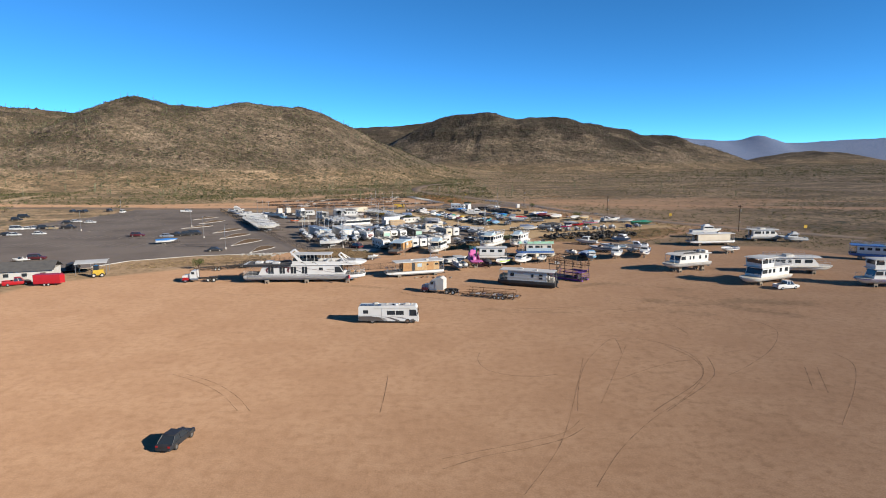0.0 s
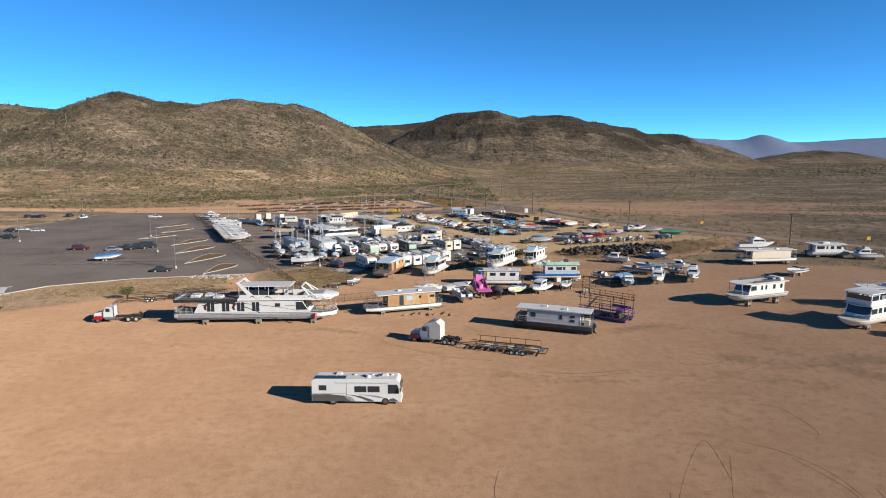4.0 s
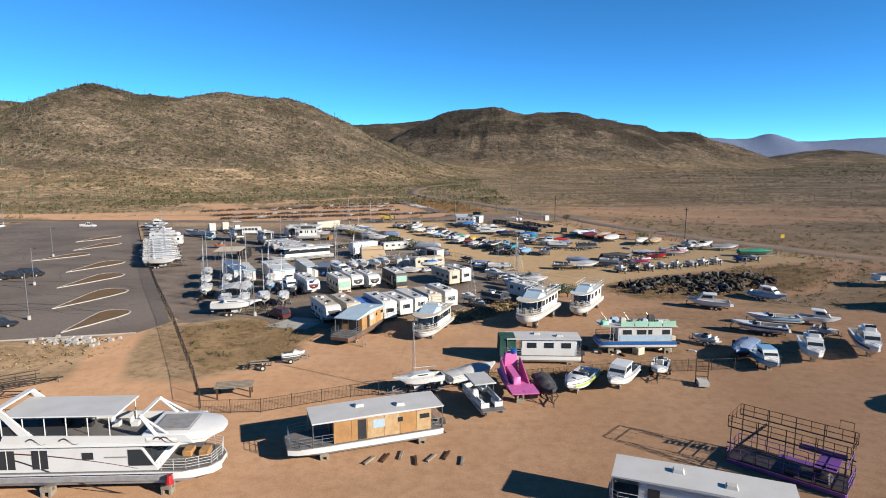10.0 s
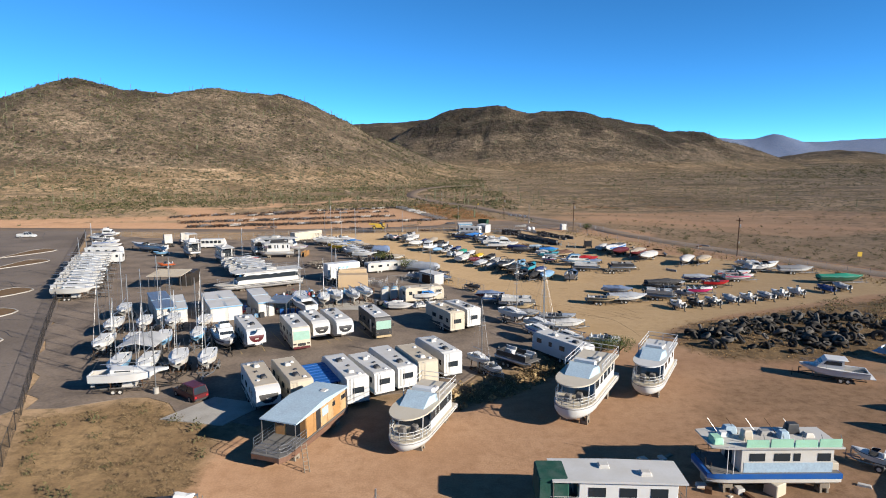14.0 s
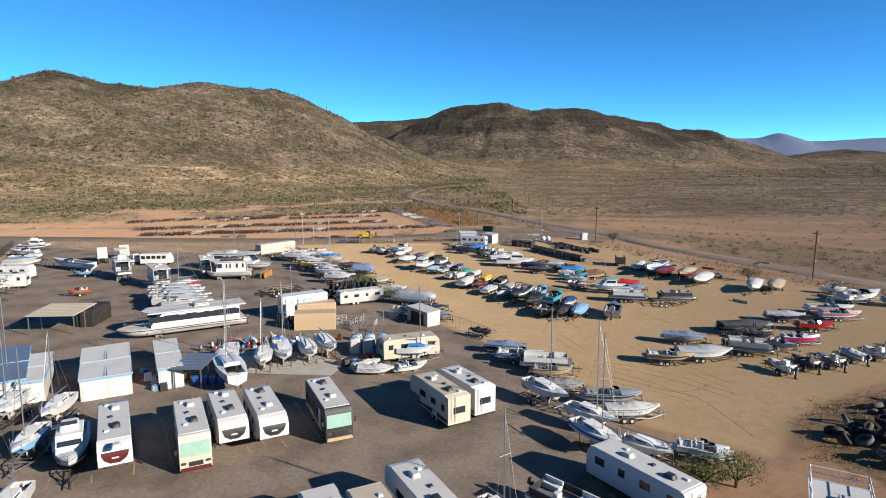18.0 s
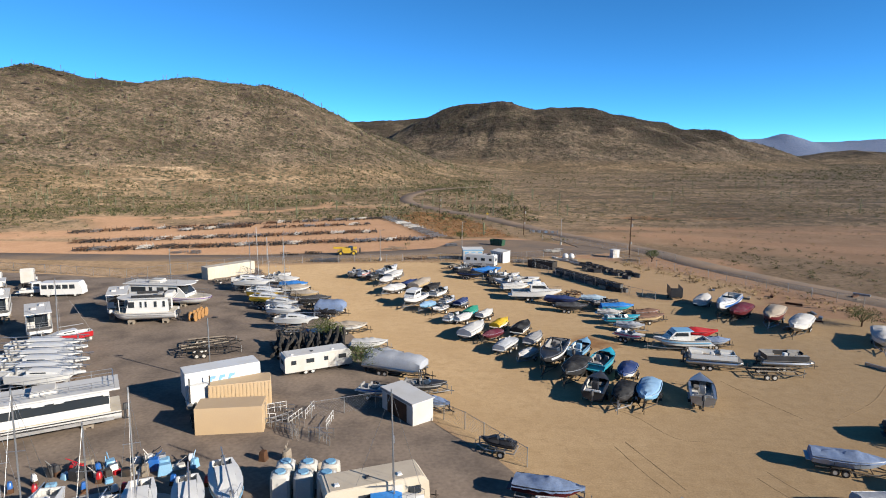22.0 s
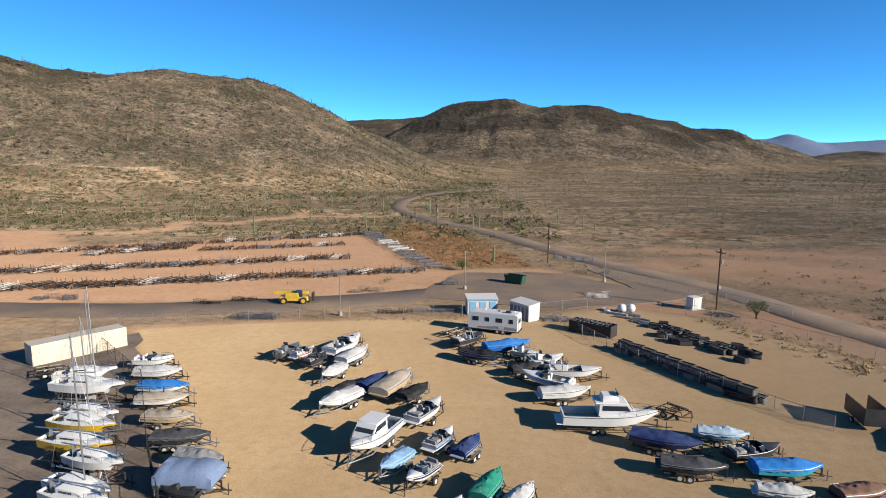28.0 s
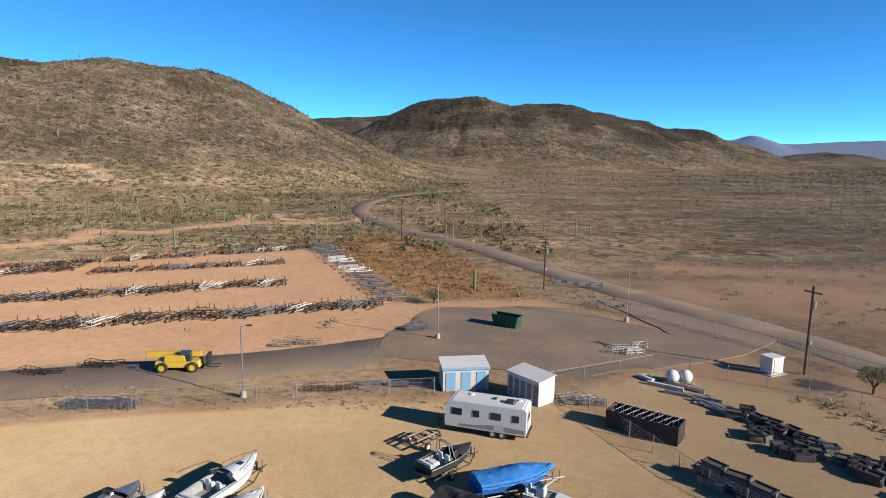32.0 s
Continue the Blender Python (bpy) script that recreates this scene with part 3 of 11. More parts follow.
w_rock = np.where(Y > 1200, np.clip((Z - 62) / 28, 0, 1) * np.clip(0.5 + crag, 0, 1) + 0.85 * np.clip((Z - 25) / 40, 0, 1) * np.clip((X - 330) / 120, 0, 1) * crag + 0.45 * np.clip((Z - 15) / 30, 0, 1) * crag, 0.75 * np.clip((Z - 72) / 30, 0, 1) * np.clip(crag * 1.4 - 0.3, 0, 1) + 0.35 * np.clip((Z - 25) / 30, 0, 1) * np.clip(crag * 2 - 1.1, 0, 1))
w_hill = np.clip((Z - 5) / 22, 0, 1)
# first area: a broad browner tone over the yard's right; then the scuffed strips
scars = np.maximum.reduce([0.3 * inside(X, Y, [(8, 40), (140, 40), (140, 150), (60, 150), (34, 138), (24, 122), (14, 112)], 26), along(X, Y, [(-27, 136), (-20, 137), (-12, 134)], 0.8, 2.5), 0.8 * along(X, Y, [(-42, 128), (-38, 127.5)], 0.8, 2.5),
                           0.9 * along(X, Y, [(30, 136), (38, 139), (47, 136), (52, 131)], 1.5, 4), along(X, Y, [(42, 122), (50, 118), (60, 121), (72, 118)], 2.2, 5), along(X, Y, [(48, 128), (58, 114), (66, 108)], 1.6, 4), 0.9 * along(X, Y, [(8, 115), (22, 112), (36, 115), (58, 108)], 1.0, 4),
                           0.8 * along(X, Y, [(-6, 134), (-2, 131), (4, 129)], 0.6, 3), 0.7 * along(X, Y, [(-20, 100), (-12, 97)], 0.5, 2), 0.6 * inside(X, Y, [(20, 172), (60, 172), (70, 200), (36, 206), (24, 196)], 10)])
w_scuff = scars * (w_front > 0.5) * np.clip(0.9 + 0.45 * rough(X, Y, 61, 9, 4), 0, 1)
WASH = [(-43, 190), (-32.5, 195.5), (-22, 187), (-20, 176), (-30, 168), (-36, 176)]
w_straw = (1 - along(X, Y, [(-50, 188), (-47, 176), (-42, 164)], 3.0, 3)) * np.maximum.reduce([inside(X, Y, WASH, 4), 0.4 * inside(X, Y, [(-90, 168), (-70, 177), (-48, 183.5), (-45, 178), (-62, 168), (-86, 160)], 4), 0.8 * inside(X, Y, [(33, 216), (38, 208.5), (50, 208), (63, 212), (78, 220), (96, 240), (90, 246), (66, 239), (50, 231.5), (40, 228)], 5),
                             0.4 * along(X, Y, [(54, 334), (66, 313), (88, 279), (102, 258)], 1.5, 4), 0.9 * along(X, Y, [(-3, 194), (6, 199), (14, 206), (20, 213)], 2, 3), 0.6 * along(X, Y, [(0, 166), (24, 171), (40, 175)], 1.5, 3)])
w_wild = np.clip(np.maximum((Y - 390) / 60, (np.abs(X - 10) - 115) / 40), 0, 1) * (1 - np.clip(w_dirt, 0, 1) * 0.9) * (1 - w_far_haze(Y))
w_haze = np.clip((Y - 3000) / 700, 0, 1)
idx = np.arange(X.size).reshape(X.shape)
quads = np.stack([idx[:-1, :-1], idx[:-1, 1:], idx[1:, 1:], idx[1:, :-1]], -1).reshape(-1, 4)
me = bpy.data.meshes.new("ground")
me.from_pydata(np.stack([X, Y, Z], -1).reshape(-1, 3).tolist(), [], quads.tolist())
for nm, w in (("hill", w_hill), ("dirt", w_dirt), ("sand", w_sand), ("track", w_track), ("rust", w_rust), ("rock", w_rock), ("blue", w_haze), ("scuff", w_scuff), ("straw", w_straw), ("wild", w_wild)):
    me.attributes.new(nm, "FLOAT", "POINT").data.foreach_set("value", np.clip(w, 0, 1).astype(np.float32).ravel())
me.shade_smooth()
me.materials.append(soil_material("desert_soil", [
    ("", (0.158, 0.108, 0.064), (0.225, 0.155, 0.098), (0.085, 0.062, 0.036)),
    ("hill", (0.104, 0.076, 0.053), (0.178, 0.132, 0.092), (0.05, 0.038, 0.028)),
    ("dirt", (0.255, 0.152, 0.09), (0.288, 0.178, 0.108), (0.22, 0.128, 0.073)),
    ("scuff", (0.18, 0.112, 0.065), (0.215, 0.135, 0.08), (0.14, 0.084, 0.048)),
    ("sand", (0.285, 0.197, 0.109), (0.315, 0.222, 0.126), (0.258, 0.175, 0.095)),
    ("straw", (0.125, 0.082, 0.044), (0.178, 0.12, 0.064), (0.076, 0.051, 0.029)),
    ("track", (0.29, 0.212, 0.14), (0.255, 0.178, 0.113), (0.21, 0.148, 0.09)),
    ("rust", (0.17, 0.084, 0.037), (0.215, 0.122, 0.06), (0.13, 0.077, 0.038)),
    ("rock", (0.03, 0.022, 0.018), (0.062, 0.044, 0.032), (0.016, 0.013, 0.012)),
    # not rock colour: aerial haze painted into the most distant mountains
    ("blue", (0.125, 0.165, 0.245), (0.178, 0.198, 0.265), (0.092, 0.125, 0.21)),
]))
ground = tagged(new("ground", me), "tan desert soil with bare dirt yards, pale sand lot and rocky hills", "ground", kind="structure")


# ---- paved areas ----
def paved(name, outline, z, material, label, amp=0.3, seed=1):
    return lone(name, Shape().slab(jag(outline, 3.0, amp, seed), z - 0.3, 0.3), material, label, "paving", kind="structure")


paved("parking_lot", PARKING, 0.06, ASPHALT, "grey cracked asphalt parking lot", 0.2)
paved("yard_pavement", YARD, 0.05, YARDTOP, "dusty brown-grey asphalt storage yard", 0.7)


def ribbon(line, width, z, n_sub=3, amp=0.25, seed=4):
    """A road surface along a line of points, with ragged edges."""
    rnd = random.Random(seed)
    pts = []
    for i in range(len(line) - 1):
        p0, p1, p2, p3 = (line[max(0, min(len(line) - 1, i + k))] for k in (-1, 0, 1, 2))
        for k in range(n_sub * 2):
            t = k / (n_sub * 2)
            pts.append([0.5 * (2 * p1[c] + (p2[c] - p0[c]) * t + (2 * p0[c] - 5 * p1[c] + 4 * p2[c] - p3[c]) * t * t + (3 * p1[c] - p0[c] - 3 * p2[c] + p3[c]) * t ** 3) for c in (0, 1)])
    pts.append(list(line[-1]))
    rows = []
    for i, p in enumerate(pts):
        a, b = pts[max(i - 1, 0)], pts[min(i + 1, len(pts) - 1)]
        d = Vector((b[0] - a[0], b[1] - a[1])).normalized()
        wl, wr = width / 2 + rnd.uniform(-amp, amp), width / 2 + rnd.uniform(-amp, amp)
        row = []
        for s in (-wl - 0.3, -wl, 0, wr, wr + 0.3):
            px, py = p[0] - d.y * s, p[1] + d.x * s
            hh = float(height(np.array([[px]]), np.array([[py]]))[0, 0])
            row.append((px, py, hh + (z if abs(s) < max(wl, wr) + 0.1 else -0.15)))
        rows.append(row)
    return Shape().sheet(rows)


lone("road", ribbon(MAIN_ROAD, 7.6, 0.10), ROADTOP, "worn grey two-lane desert road", "road", kind="structure", smooth=60)
SERVICE = [(-260, 356), (-128, 352), (-64, 350), (-35, 353.5), (-10, 361), (4, 368)]
lone("service_road", ribbon(SERVICE, 9.0, 0.08, seed=6), ROADTOP, "dusty grey asphalt service road", "road", kind="structure", smooth=60)
paved("turning_area", [(-4, 361), (4, 360), (14, 356), (22, 355), (34, 358.5), (44, 362), (52, 368), (46, 380), (38, 392), (33, 391), (38, 371), (27, 386), (5, 386), (-2, 371)], 0.12, ROADTOP, "grey asphalt turning area before the gate", 0.5, 3)
paved("boat_stand_slab", [(-29, 241.5), (-24.5, 236.5), (-12.5, 235.2), (-11.5, 240), (-16, 243), (-24, 245)], 0.085, CONCRETE, "pale dusty concrete slab under sailing boats", 0.4, 8)
paved("concrete_pad", [(-29, 190), (-22, 188.5), (-19, 194), (-25.5, 196)], 0.09, CONCRETE, "pale concrete slab beside the yard", 0.1, 5)



# ---- builders: wheels, trailers, boats ----
def tone(name, table=None):
    if name == "brown":
        return BROWNHULL
    if name == "sky":
        return COVERS["sky"]
    return (table or PAINTS)[name]


CACHE = {}


def cached(key, make, name, material, smooth=35):
    """One mesh for all alike parts."""
    k = (key, material.name)
    if k not in CACHE:
        CACHE[k] = make().mesh(name, material, smooth)
    return CACHE[k]


def wheel(parent, x, y, z, r=0.33, w=0.22, rim=None):
    if rim is None:
        key = ("whole_wheel", r, w)
        if key not in CACHE:
            me = Shape().wheel(0, 0, 0, r, w).hub(0, 0, 0, r * 0.6, w * 0.95).mesh("wheel", RUBBER)
            me.materials.append(OFFWHITE)
            for p in me.polygons:
                p.material_index = 1 if math.hypot(p.center.x, p.center.z) < r * 0.5 else 0
            CACHE[key] = me
        t = part("wheel", CACHE[key], RUBBER, parent)
        t.location = (x, y, z)
        return t
    t = part("wheel", cached(("wheel", r, w), lambda: Shape().wheel(0, 0, 0, r, w), "tyre", RUBBER), RUBBER, parent)
    t.location = (x, y, z)
    rim = rim or OFFWHITE
    part("rim", cached(("rim", r, w), lambda: Shape().hub(0, 0, 0, r * 0.6, w * 0.95), "rim", rim), rim, t)
    return t


def boat_trailer(x, y, heading, L=6.0, mat=None, axles=1, label="", loaded=True):
    """A boat trailer with its hitch towards the bow."""
    mat = mat or STEEL
    t = thing("boat_trailer", x, y, heading, label or ("galvanised boat trailer parked under its boat" if mat is STEEL else "dark steel boat trailer parked on the lot"), "trailer", "boat trailers")
    a, b, w = -L * 0.46, L * 0.28, 0.82 if L < 5 else 1.02
    f = Shape()
    for s in (-1, 1):
        f.tube([(a, s * w, 0.5), (b, s * w, 0.5), (L * 0.56, 0.05 * s, 0.48)], 0.06, 4)
    for k in range(4):
        f.tube([(a + (b - a) * k / 3, -w, 0.47), (a + (b - a) * k / 3, w, 0.47)], 0.045, 4)
    f.tube([(L * 0.3, 0, 0.48), (L * 0.66, 0, 0.46)], 0.06, 4)
    cx = -L * 0.14
    ln = 0.42 + 0.38 * (axles - 1)
    for s in (-1, 1):
        f.side([(cx + a_, b_) for a_, b_ in ((-ln, 0.5), (-ln * 0.8, 0.72), (ln * 0.8, 0.72), (ln, 0.5), (ln * 0.9, 0.5), (ln * 0.74, 0.69), (-ln * 0.74, 0.69), (-ln * 0.9, 0.5))], s * (w + 0.2), 0.25)
    f.box(L * 0.5, 0, 0.46, 0.1, 0.12, 0.7).box(L * 0.5 - 0.12, 0, 1.08, 0.3, 0.16, 0.12).tube([(L * 0.6, 0.1, 0), (L * 0.6, 0.1, 0.95)], 0.035, 5)
    part("frame", f, mat, t)
    part("bunk", cached(("bunk", round(L), w), lambda: Shape().box(-L * 0.1, w * 0.55, 0.54, L * 0.6, 0.1, 0.09).box(-L * 0.1, -w * 0.55, 0.54, L * 0.6, 0.1, 0.09), "bunk", DECKGREY), DECKGREY, t)
    cx = -L * 0.14
    for i in range(axles):
        ax = cx + (i - (axles - 1) / 2) * 0.75
        for s in (-1, 1):
            wheel(t, ax, s * (w + 0.2), 0.33, 0.33, 0.2)
    return t


def hull_rows(L, W, H, keel, n=9, full=0.94, flare=0.72, rake=0.12, sheer=0.22):
    """Cross-sections of a planing hull from stern to bow: gunwale, chine, keel, chine, gunwale."""
    rows = []
    for i in range(n):
        u = i / (n - 1)
        b = full + (1 - full) * min(u / 0.3, 1) if u < 0.45 else max(0.015, (1 - ((u - 0.45) / 0.55) ** 2.3))
        x = -L / 2 + L * u
        zk = keel + H * 0.75 * max(0, (u - 0.62) / 0.38) ** 2.2
        zg = keel + H * (1 + sheer * u * u)
        zc = keel + H * 0.32 + H * 0.5 * max(0, (u - 0.5) / 0.5) ** 1.6
        xb = x - L * rake * (1 - 0) * max(0, (u - 0.75) / 0.25) * 0.9
        h = W / 2 * b
        rows.append([(x, h, zg), (x, h * 0.97, zg - H * 0.14), (x * 1 + (xb - x) * 0.5, h * (flare + 0.16), max(zc, zk)), (xb, 0, zk), (x + (xb - x) * 0.5, -h * (flare + 0.16), max(zc, zk)), (x, -h * 0.97, zg - H * 0.14), (x, -h, zg)])
    return rows


def hull_part(parent, L, W, H, keel, mat, stripe=None, **kw):
    rows = hull_rows(L, W, H, keel, **kw)
    s = Shape().sheet(rows)
    base = len(s.v)
    s.v.extend(rows[0])
    s.f.append(tuple(range(base, base + 7)))
    hull = part("hull", s, mat, parent, smooth=28)
    if stripe is not None:
        st = Shape()
        for sg in (0, 1):
            st.sheet([[(x, y * 1.006 + (0.012 if y > 0 else -0.012), z - H * c) for c in (0.16, 0.36)] for x, y, z in [(r[0] if sg == 0 else r[6]) for r in rows[:-1]]])
        part("stripe", st, stripe, parent)
    return rows, hull


def deck_part(parent, rows, a, b, dz, mat, name="deck", crown=0.05):
    """A deck between stations a and b of a hull, slightly crowned."""
    g = []
    for i in range(a, b + 1):
        x, h, z = rows[i][0]
        g.append([(x, h, z + 0.01), (x, h * 0.6, z + dz + crown), (x, 0, z + dz + crown * 1.4), (x, -h * 0.6, z + dz + crown), (x, -h, z + 0.01)])
    return part(name, Shape().sheet(g), mat, parent)


def cockpit(parent, rows, a, b, depth, mat, liner):
    """A sunken cockpit: floor, coaming sides and seats."""
    x0, x1 = rows[a][0][0] + 0.12, rows[b][0][0]
    w = min(rows[i][0][1] for i in range(a, b)) * 0.84
    z = rows[a][0][2]
    s = Shape().sheet([[(x0, w, z + 0.02), (x0, w * 0.92, z - depth), (x0, -w * 0.92, z - depth), (x0, -w, z + 0.02)], [(x1, w, z + 0.04), (x1, w * 0.92, z - depth), (x1, -w * 0.92, z - depth), (x1, -w, z + 0.04)]])
    part("cockpit_floor", s, liner, parent, smooth=20)
    g = Shape()
    for sg in (1, -1):
        g.sheet([[(rows[i][0][0], sg * rows[i][0][1], rows[i][0][2] + 0.012), (rows[i][0][0], sg * w, z + 0.035)] for i in range(a, b + 1)])
    g.box(x0 - 0.06, 0, z - 0.16, 0.12, w * 2, 0.2)
    part("coaming", g, mat, parent)
    return x0, x1, w, z - depth


def outboard(parent, x, z, mat=None, s=1.0, y=0.0):
    m = mat or BLACK
    e = part("outboard_motor", cached(("outboard", s), lambda: Shape().box(-0.28 * s, 0, 0.1, 0.52 * s, 0.36 * s, 0.5 * s, 0.82, 0.08).box(-0.2 * s, 0, -0.75, 0.2 * s, 0.12, 0.9 * s).box(-0.3 * s, 0, -0.9, 0.42 * s, 0.07, 0.16).disc(-0.5 * s, 0, -0.92, 0.14, 0.05, 8), "outboard_motor", m), m, parent)
    e.location = (x, y, z)
    return e


def windshield(parent, x, w, z, h=0.42, mat=None):
    g = Shape()
    top = 0.86
    xs = [(-0.55, w), (0.0, w * 0.72), (0.12, 0), (0.0, -w * 0.72), (-0.55, -w)]
    g.sheet([[(x + a, b, z) for a, b in xs], [(x + a - 0.26, b * top, z + h) for a, b in xs]])
    g.sheet([[(x + a - 0.02, b * 0.98, z) for a, b in xs], [(x + a - 0.28, b * top * 0.98, z + h) for a, b in xs]])
    part("windshield", g, mat or GLASS, parent)
    part("windshield_frame", Shape().tube([(x + a - 0.27, b * top, z + h) for a, b in xs], 0.02, 4), ALU, parent)


def draped(rows, a, b, rise, seed=1, drop=0.16, lift=0.04, n=11):
    """A cover draped over hull stations a to b: a peak over the windshield, sagging spans and slack folds."""
    rnd = random.Random(seed)
    peak, stern = rnd.uniform(0.48, 0.62), rnd.uniform(0.25, 0.6)
    g, st = [], []
    for i in range(a, b):
        for q in range(3):
            f = q / 3
            st.append([rows[i][0][c] * (1 - f) + rows[i + 1][0][c] * f for c in range(3)])
    st.append(list(rows[b][0]))
    m = len(st) - 1
    for i, (x, h, z) in enumerate(st):
        k = i / m
        r = rise * (stern + (1 - stern) * min(1, k / peak) ** 1.5 if k < peak else max(0.12, 1 - (k - peak) / (1 - peak) * 1.15))
        r *= 1 - 0.06 * abs(math.sin(k * 7 + seed))
        row = []
        for j in range(n):
            v = 2 * j / (n - 1) - 1
            y = (h + 0.05) * v
            fold = 0.03 * math.sin(i * 1.1 + 4 * v + seed) + rnd.uniform(-0.05, 0.05)
            zz = z - drop + fold if abs(v) > 0.97 else z + lift + r * (1 - abs(v) ** 1.5) + fold * (1.2 - abs(v))
            row.append((x + (0.05 if i == m else -0.05 if i == 0 else 0), y, zz))
        g.append(row)
    s = Shape().sheet(g)
    row = g[0]
    s.sheet([row, [(p[0] - 0.06, p[1] * 0.98, row[0][2] - 0.3) for p in row]])
    return s


SEED = [100]


def power_boat(x, y, heading, L, hull="white", style="open", stripe=None, cover="grey", axles=1, engine="in", trailer=True, label="", W=None, lift=0.0, tmat=None):
    """A runabout, bow rider, cuddy, cabin or covered boat, and the trailer that it sits on."""
    SEED[0] += 1
    rnd = random.Random(SEED[0])
    L = max(3.6, min(L - 1.5 * abs(math.sin(radians(heading))), 12.5))
    W = W or min(0.34 * L + 0.3, 2.8)
    H = 0.11 * L + 0.24
    keel = 0.5 + lift
    name = {"cover": "covered_boat", "cuddy": "cuddy_boat", "cabin": "cabin_cruiser", "fishing": "fishing_boat", "tower": "wakeboard_boat"}.get(style, "motor_boat")
    words = {"white": "white", "offwhite": "weathered white", "lightblue": "light blue"}.get(hull, hull)
    if not label:
        label = {"cover": f"{words} motor boat under a {cover} canvas cover", "cuddy": f"{words} cuddy boat with a raked windshield", "cabin": f"{words} cabin cruiser with dark cabin windows", "fishing": f"{words} open fishing boat with console and outboard", "tower": f"{words} wakeboard boat with a metal tower"}.get(style, f"{words} open motor boat with grey seats") + (" on a trailer" if trailer else " set on blocks")
    t = thing(name, x, y, heading, label, "boat", "stored boats")
    hm = tone(hull)
    rows, hp = hull_part(t, L, W, H, keel, hm, tone(stripe) if stripe else None)
    rub = Shape()
    for sg in (0, 6):
        rub.tube([(r[sg][0], r[sg][1] * 1.01, r[sg][2]) for r in rows], 0.03, 4)
    part("rub_rail", rub, BLACK if rnd.random() < 0.5 else ALU, t)
    gz = rows[0][0][2]
    if style == "cover":
        part("cover", draped(rows, 0, 8, 0.28 + 0.035 * L, SEED[0]), tone(cover, COVERS), t, cover + " canvas cover", 24)
        for px in (-0.22, 0.1):
            part("tie_strap", Shape().tube([(px * L, W * 0.5, gz - 0.05), (px * L, W * 0.42, keel + 0.15)], 0.02, 3).tube([(px * L, -W * 0.5, gz - 0.05), (px * L, -W * 0.42, keel + 0.15)], 0.02, 3), BLACK, t) if SEED[0] % 3 == 0 else None
        if engine == "out":
            outboard(t, -L / 2 - 0.02, gz - 0.25)
        else:
            part("swim_step", Shape().box(-L / 2 - 0.2, 0, keel + H * 0.4, 0.45, W * 0.8, 0.06), hm, t)
    elif style in ("open", "tower", "fishing"):
        deck_part(t, rows, 5, 8, 0.06, hm)
        x0, x1, w, fl = cockpit(t, rows, 0, 5, H * 0.55, hm, GREY if style != "fishing" else OFFWHITE)
        seat = PAINTS["white"] if rnd.random() < 0.6 else GREY
        part("rear_seat", Shape().box(x0 + 0.35, 0, fl, 0.55, w * 1.7, 0.42, 1, 0.06).box(x0 + 0.12, 0, fl + 0.3, 0.16, w * 1.7, 0.42, 1, 0.05), seat, t)
        if style == "fishing":
            part("console", Shape().box((x0 + x1) / 2, 0, fl, 0.7, 0.75, 1.0, 0.85, 0.06), hm, t)
            part("console_screen", Shape().box((x0 + x1) / 2 + 0.2, 0, fl + 1.0, 0.05, 0.7, 0.35, 0.9), GLASS, t)
            part("casting_deck", Shape().box(x1 - 0.55, 0, fl + 0.25, 0.9, w * 1.4, 0.08), DECKGREY, t)
        else:
            for sg in (1, -1):
                part("seat", Shape().box(x1 - 0.9, sg * w * 0.5, fl, 0.5, 0.5, 0.42, 1, 0.06).box(x1 - 1.12, sg * w * 0.5, fl + 0.3, 0.14, 0.5, 0.5, 1, 0.05), seat, t)
            windshield(t, x1 + 0.05, w * 0.98, gz + 0.06, 0.4)
        if style == "tower":
            tw = Shape()
            for d in (-0.25, 0.2):
                tw.tube([(x1 - 0.9 + d, w * 1.1, gz), (x1 - 1.1 + d * 0.5, w * 0.8, gz + 1.25), (x1 - 1.15 + d * 0.5, 0, gz + 1.4), (x1 - 1.1 + d * 0.5, -w * 0.8, gz + 1.25), (x1 - 0.9 + d, -w * 1.1, gz)], 0.045, 5)
            part("tower", tw, BLACK if rnd.random() < 0.5 else ALU, t)
        if engine == "out":
            outboard(t, -L / 2 - 0.02, gz - 0.3)
        else:
            part("engine_cover", Shape().box(x0 + 0.95, 0, fl, 0.7, 0.9, 0.5, 0.92, 0.08), seat, t)
            part("swim_step", Shape().box(-L / 2 - 0.2, 0, keel + H * 0.4, 0.45, W * 0.8, 0.06), hm, t)
    elif style == "cuddy":
        deck_part(t, rows, 4, 8, 0.16, WHITE, crown=0.12)
        x0, x1, w, fl = cockpit(t, rows, 0, 4, H * 0.55, WHITE, GREY)
        part("rear_seat", Shape().box(x0 + 0.4, 0, fl, 0.6, w * 1.7, 0.45, 1, 0.06).box(x0 + 0.12, 0, fl + 0.3, 0.16, w * 1.7, 0.42, 1, 0.05), WHITE, t)
        for sg in (1, -1):
            part("seat", Shape().box(x1 - 0.8, sg * w * 0.5, fl, 0.5, 0.5, 0.5, 1, 0.06).box(x1 - 1.05, sg * w * 0.5, fl + 0.4, 0.14, 0.5, 0.5, 1, 0.05), WHITE, t)
        windshield(t, x1 + 0.3, w * 0.98, gz + 0.16, 0.5)
        part("deck_hatch", Shape().box(L * 0.24, 0, rows[6][0][2] + 0.3, 0.5, 0.5, 0.05, 0.9, 0.05), GLASS, t)
        part("swim_step", Shape().box(-L / 2 - 0.25, 0, keel + H * 0.4, 0.5, W * 0.85, 0.06), hm, t)
        rl = Shape()
        pts = [(rows[i][0][0], rows[i][0][1] * 0.9, rows[i][0][2] + 0.45) for i in range(5, 9)]
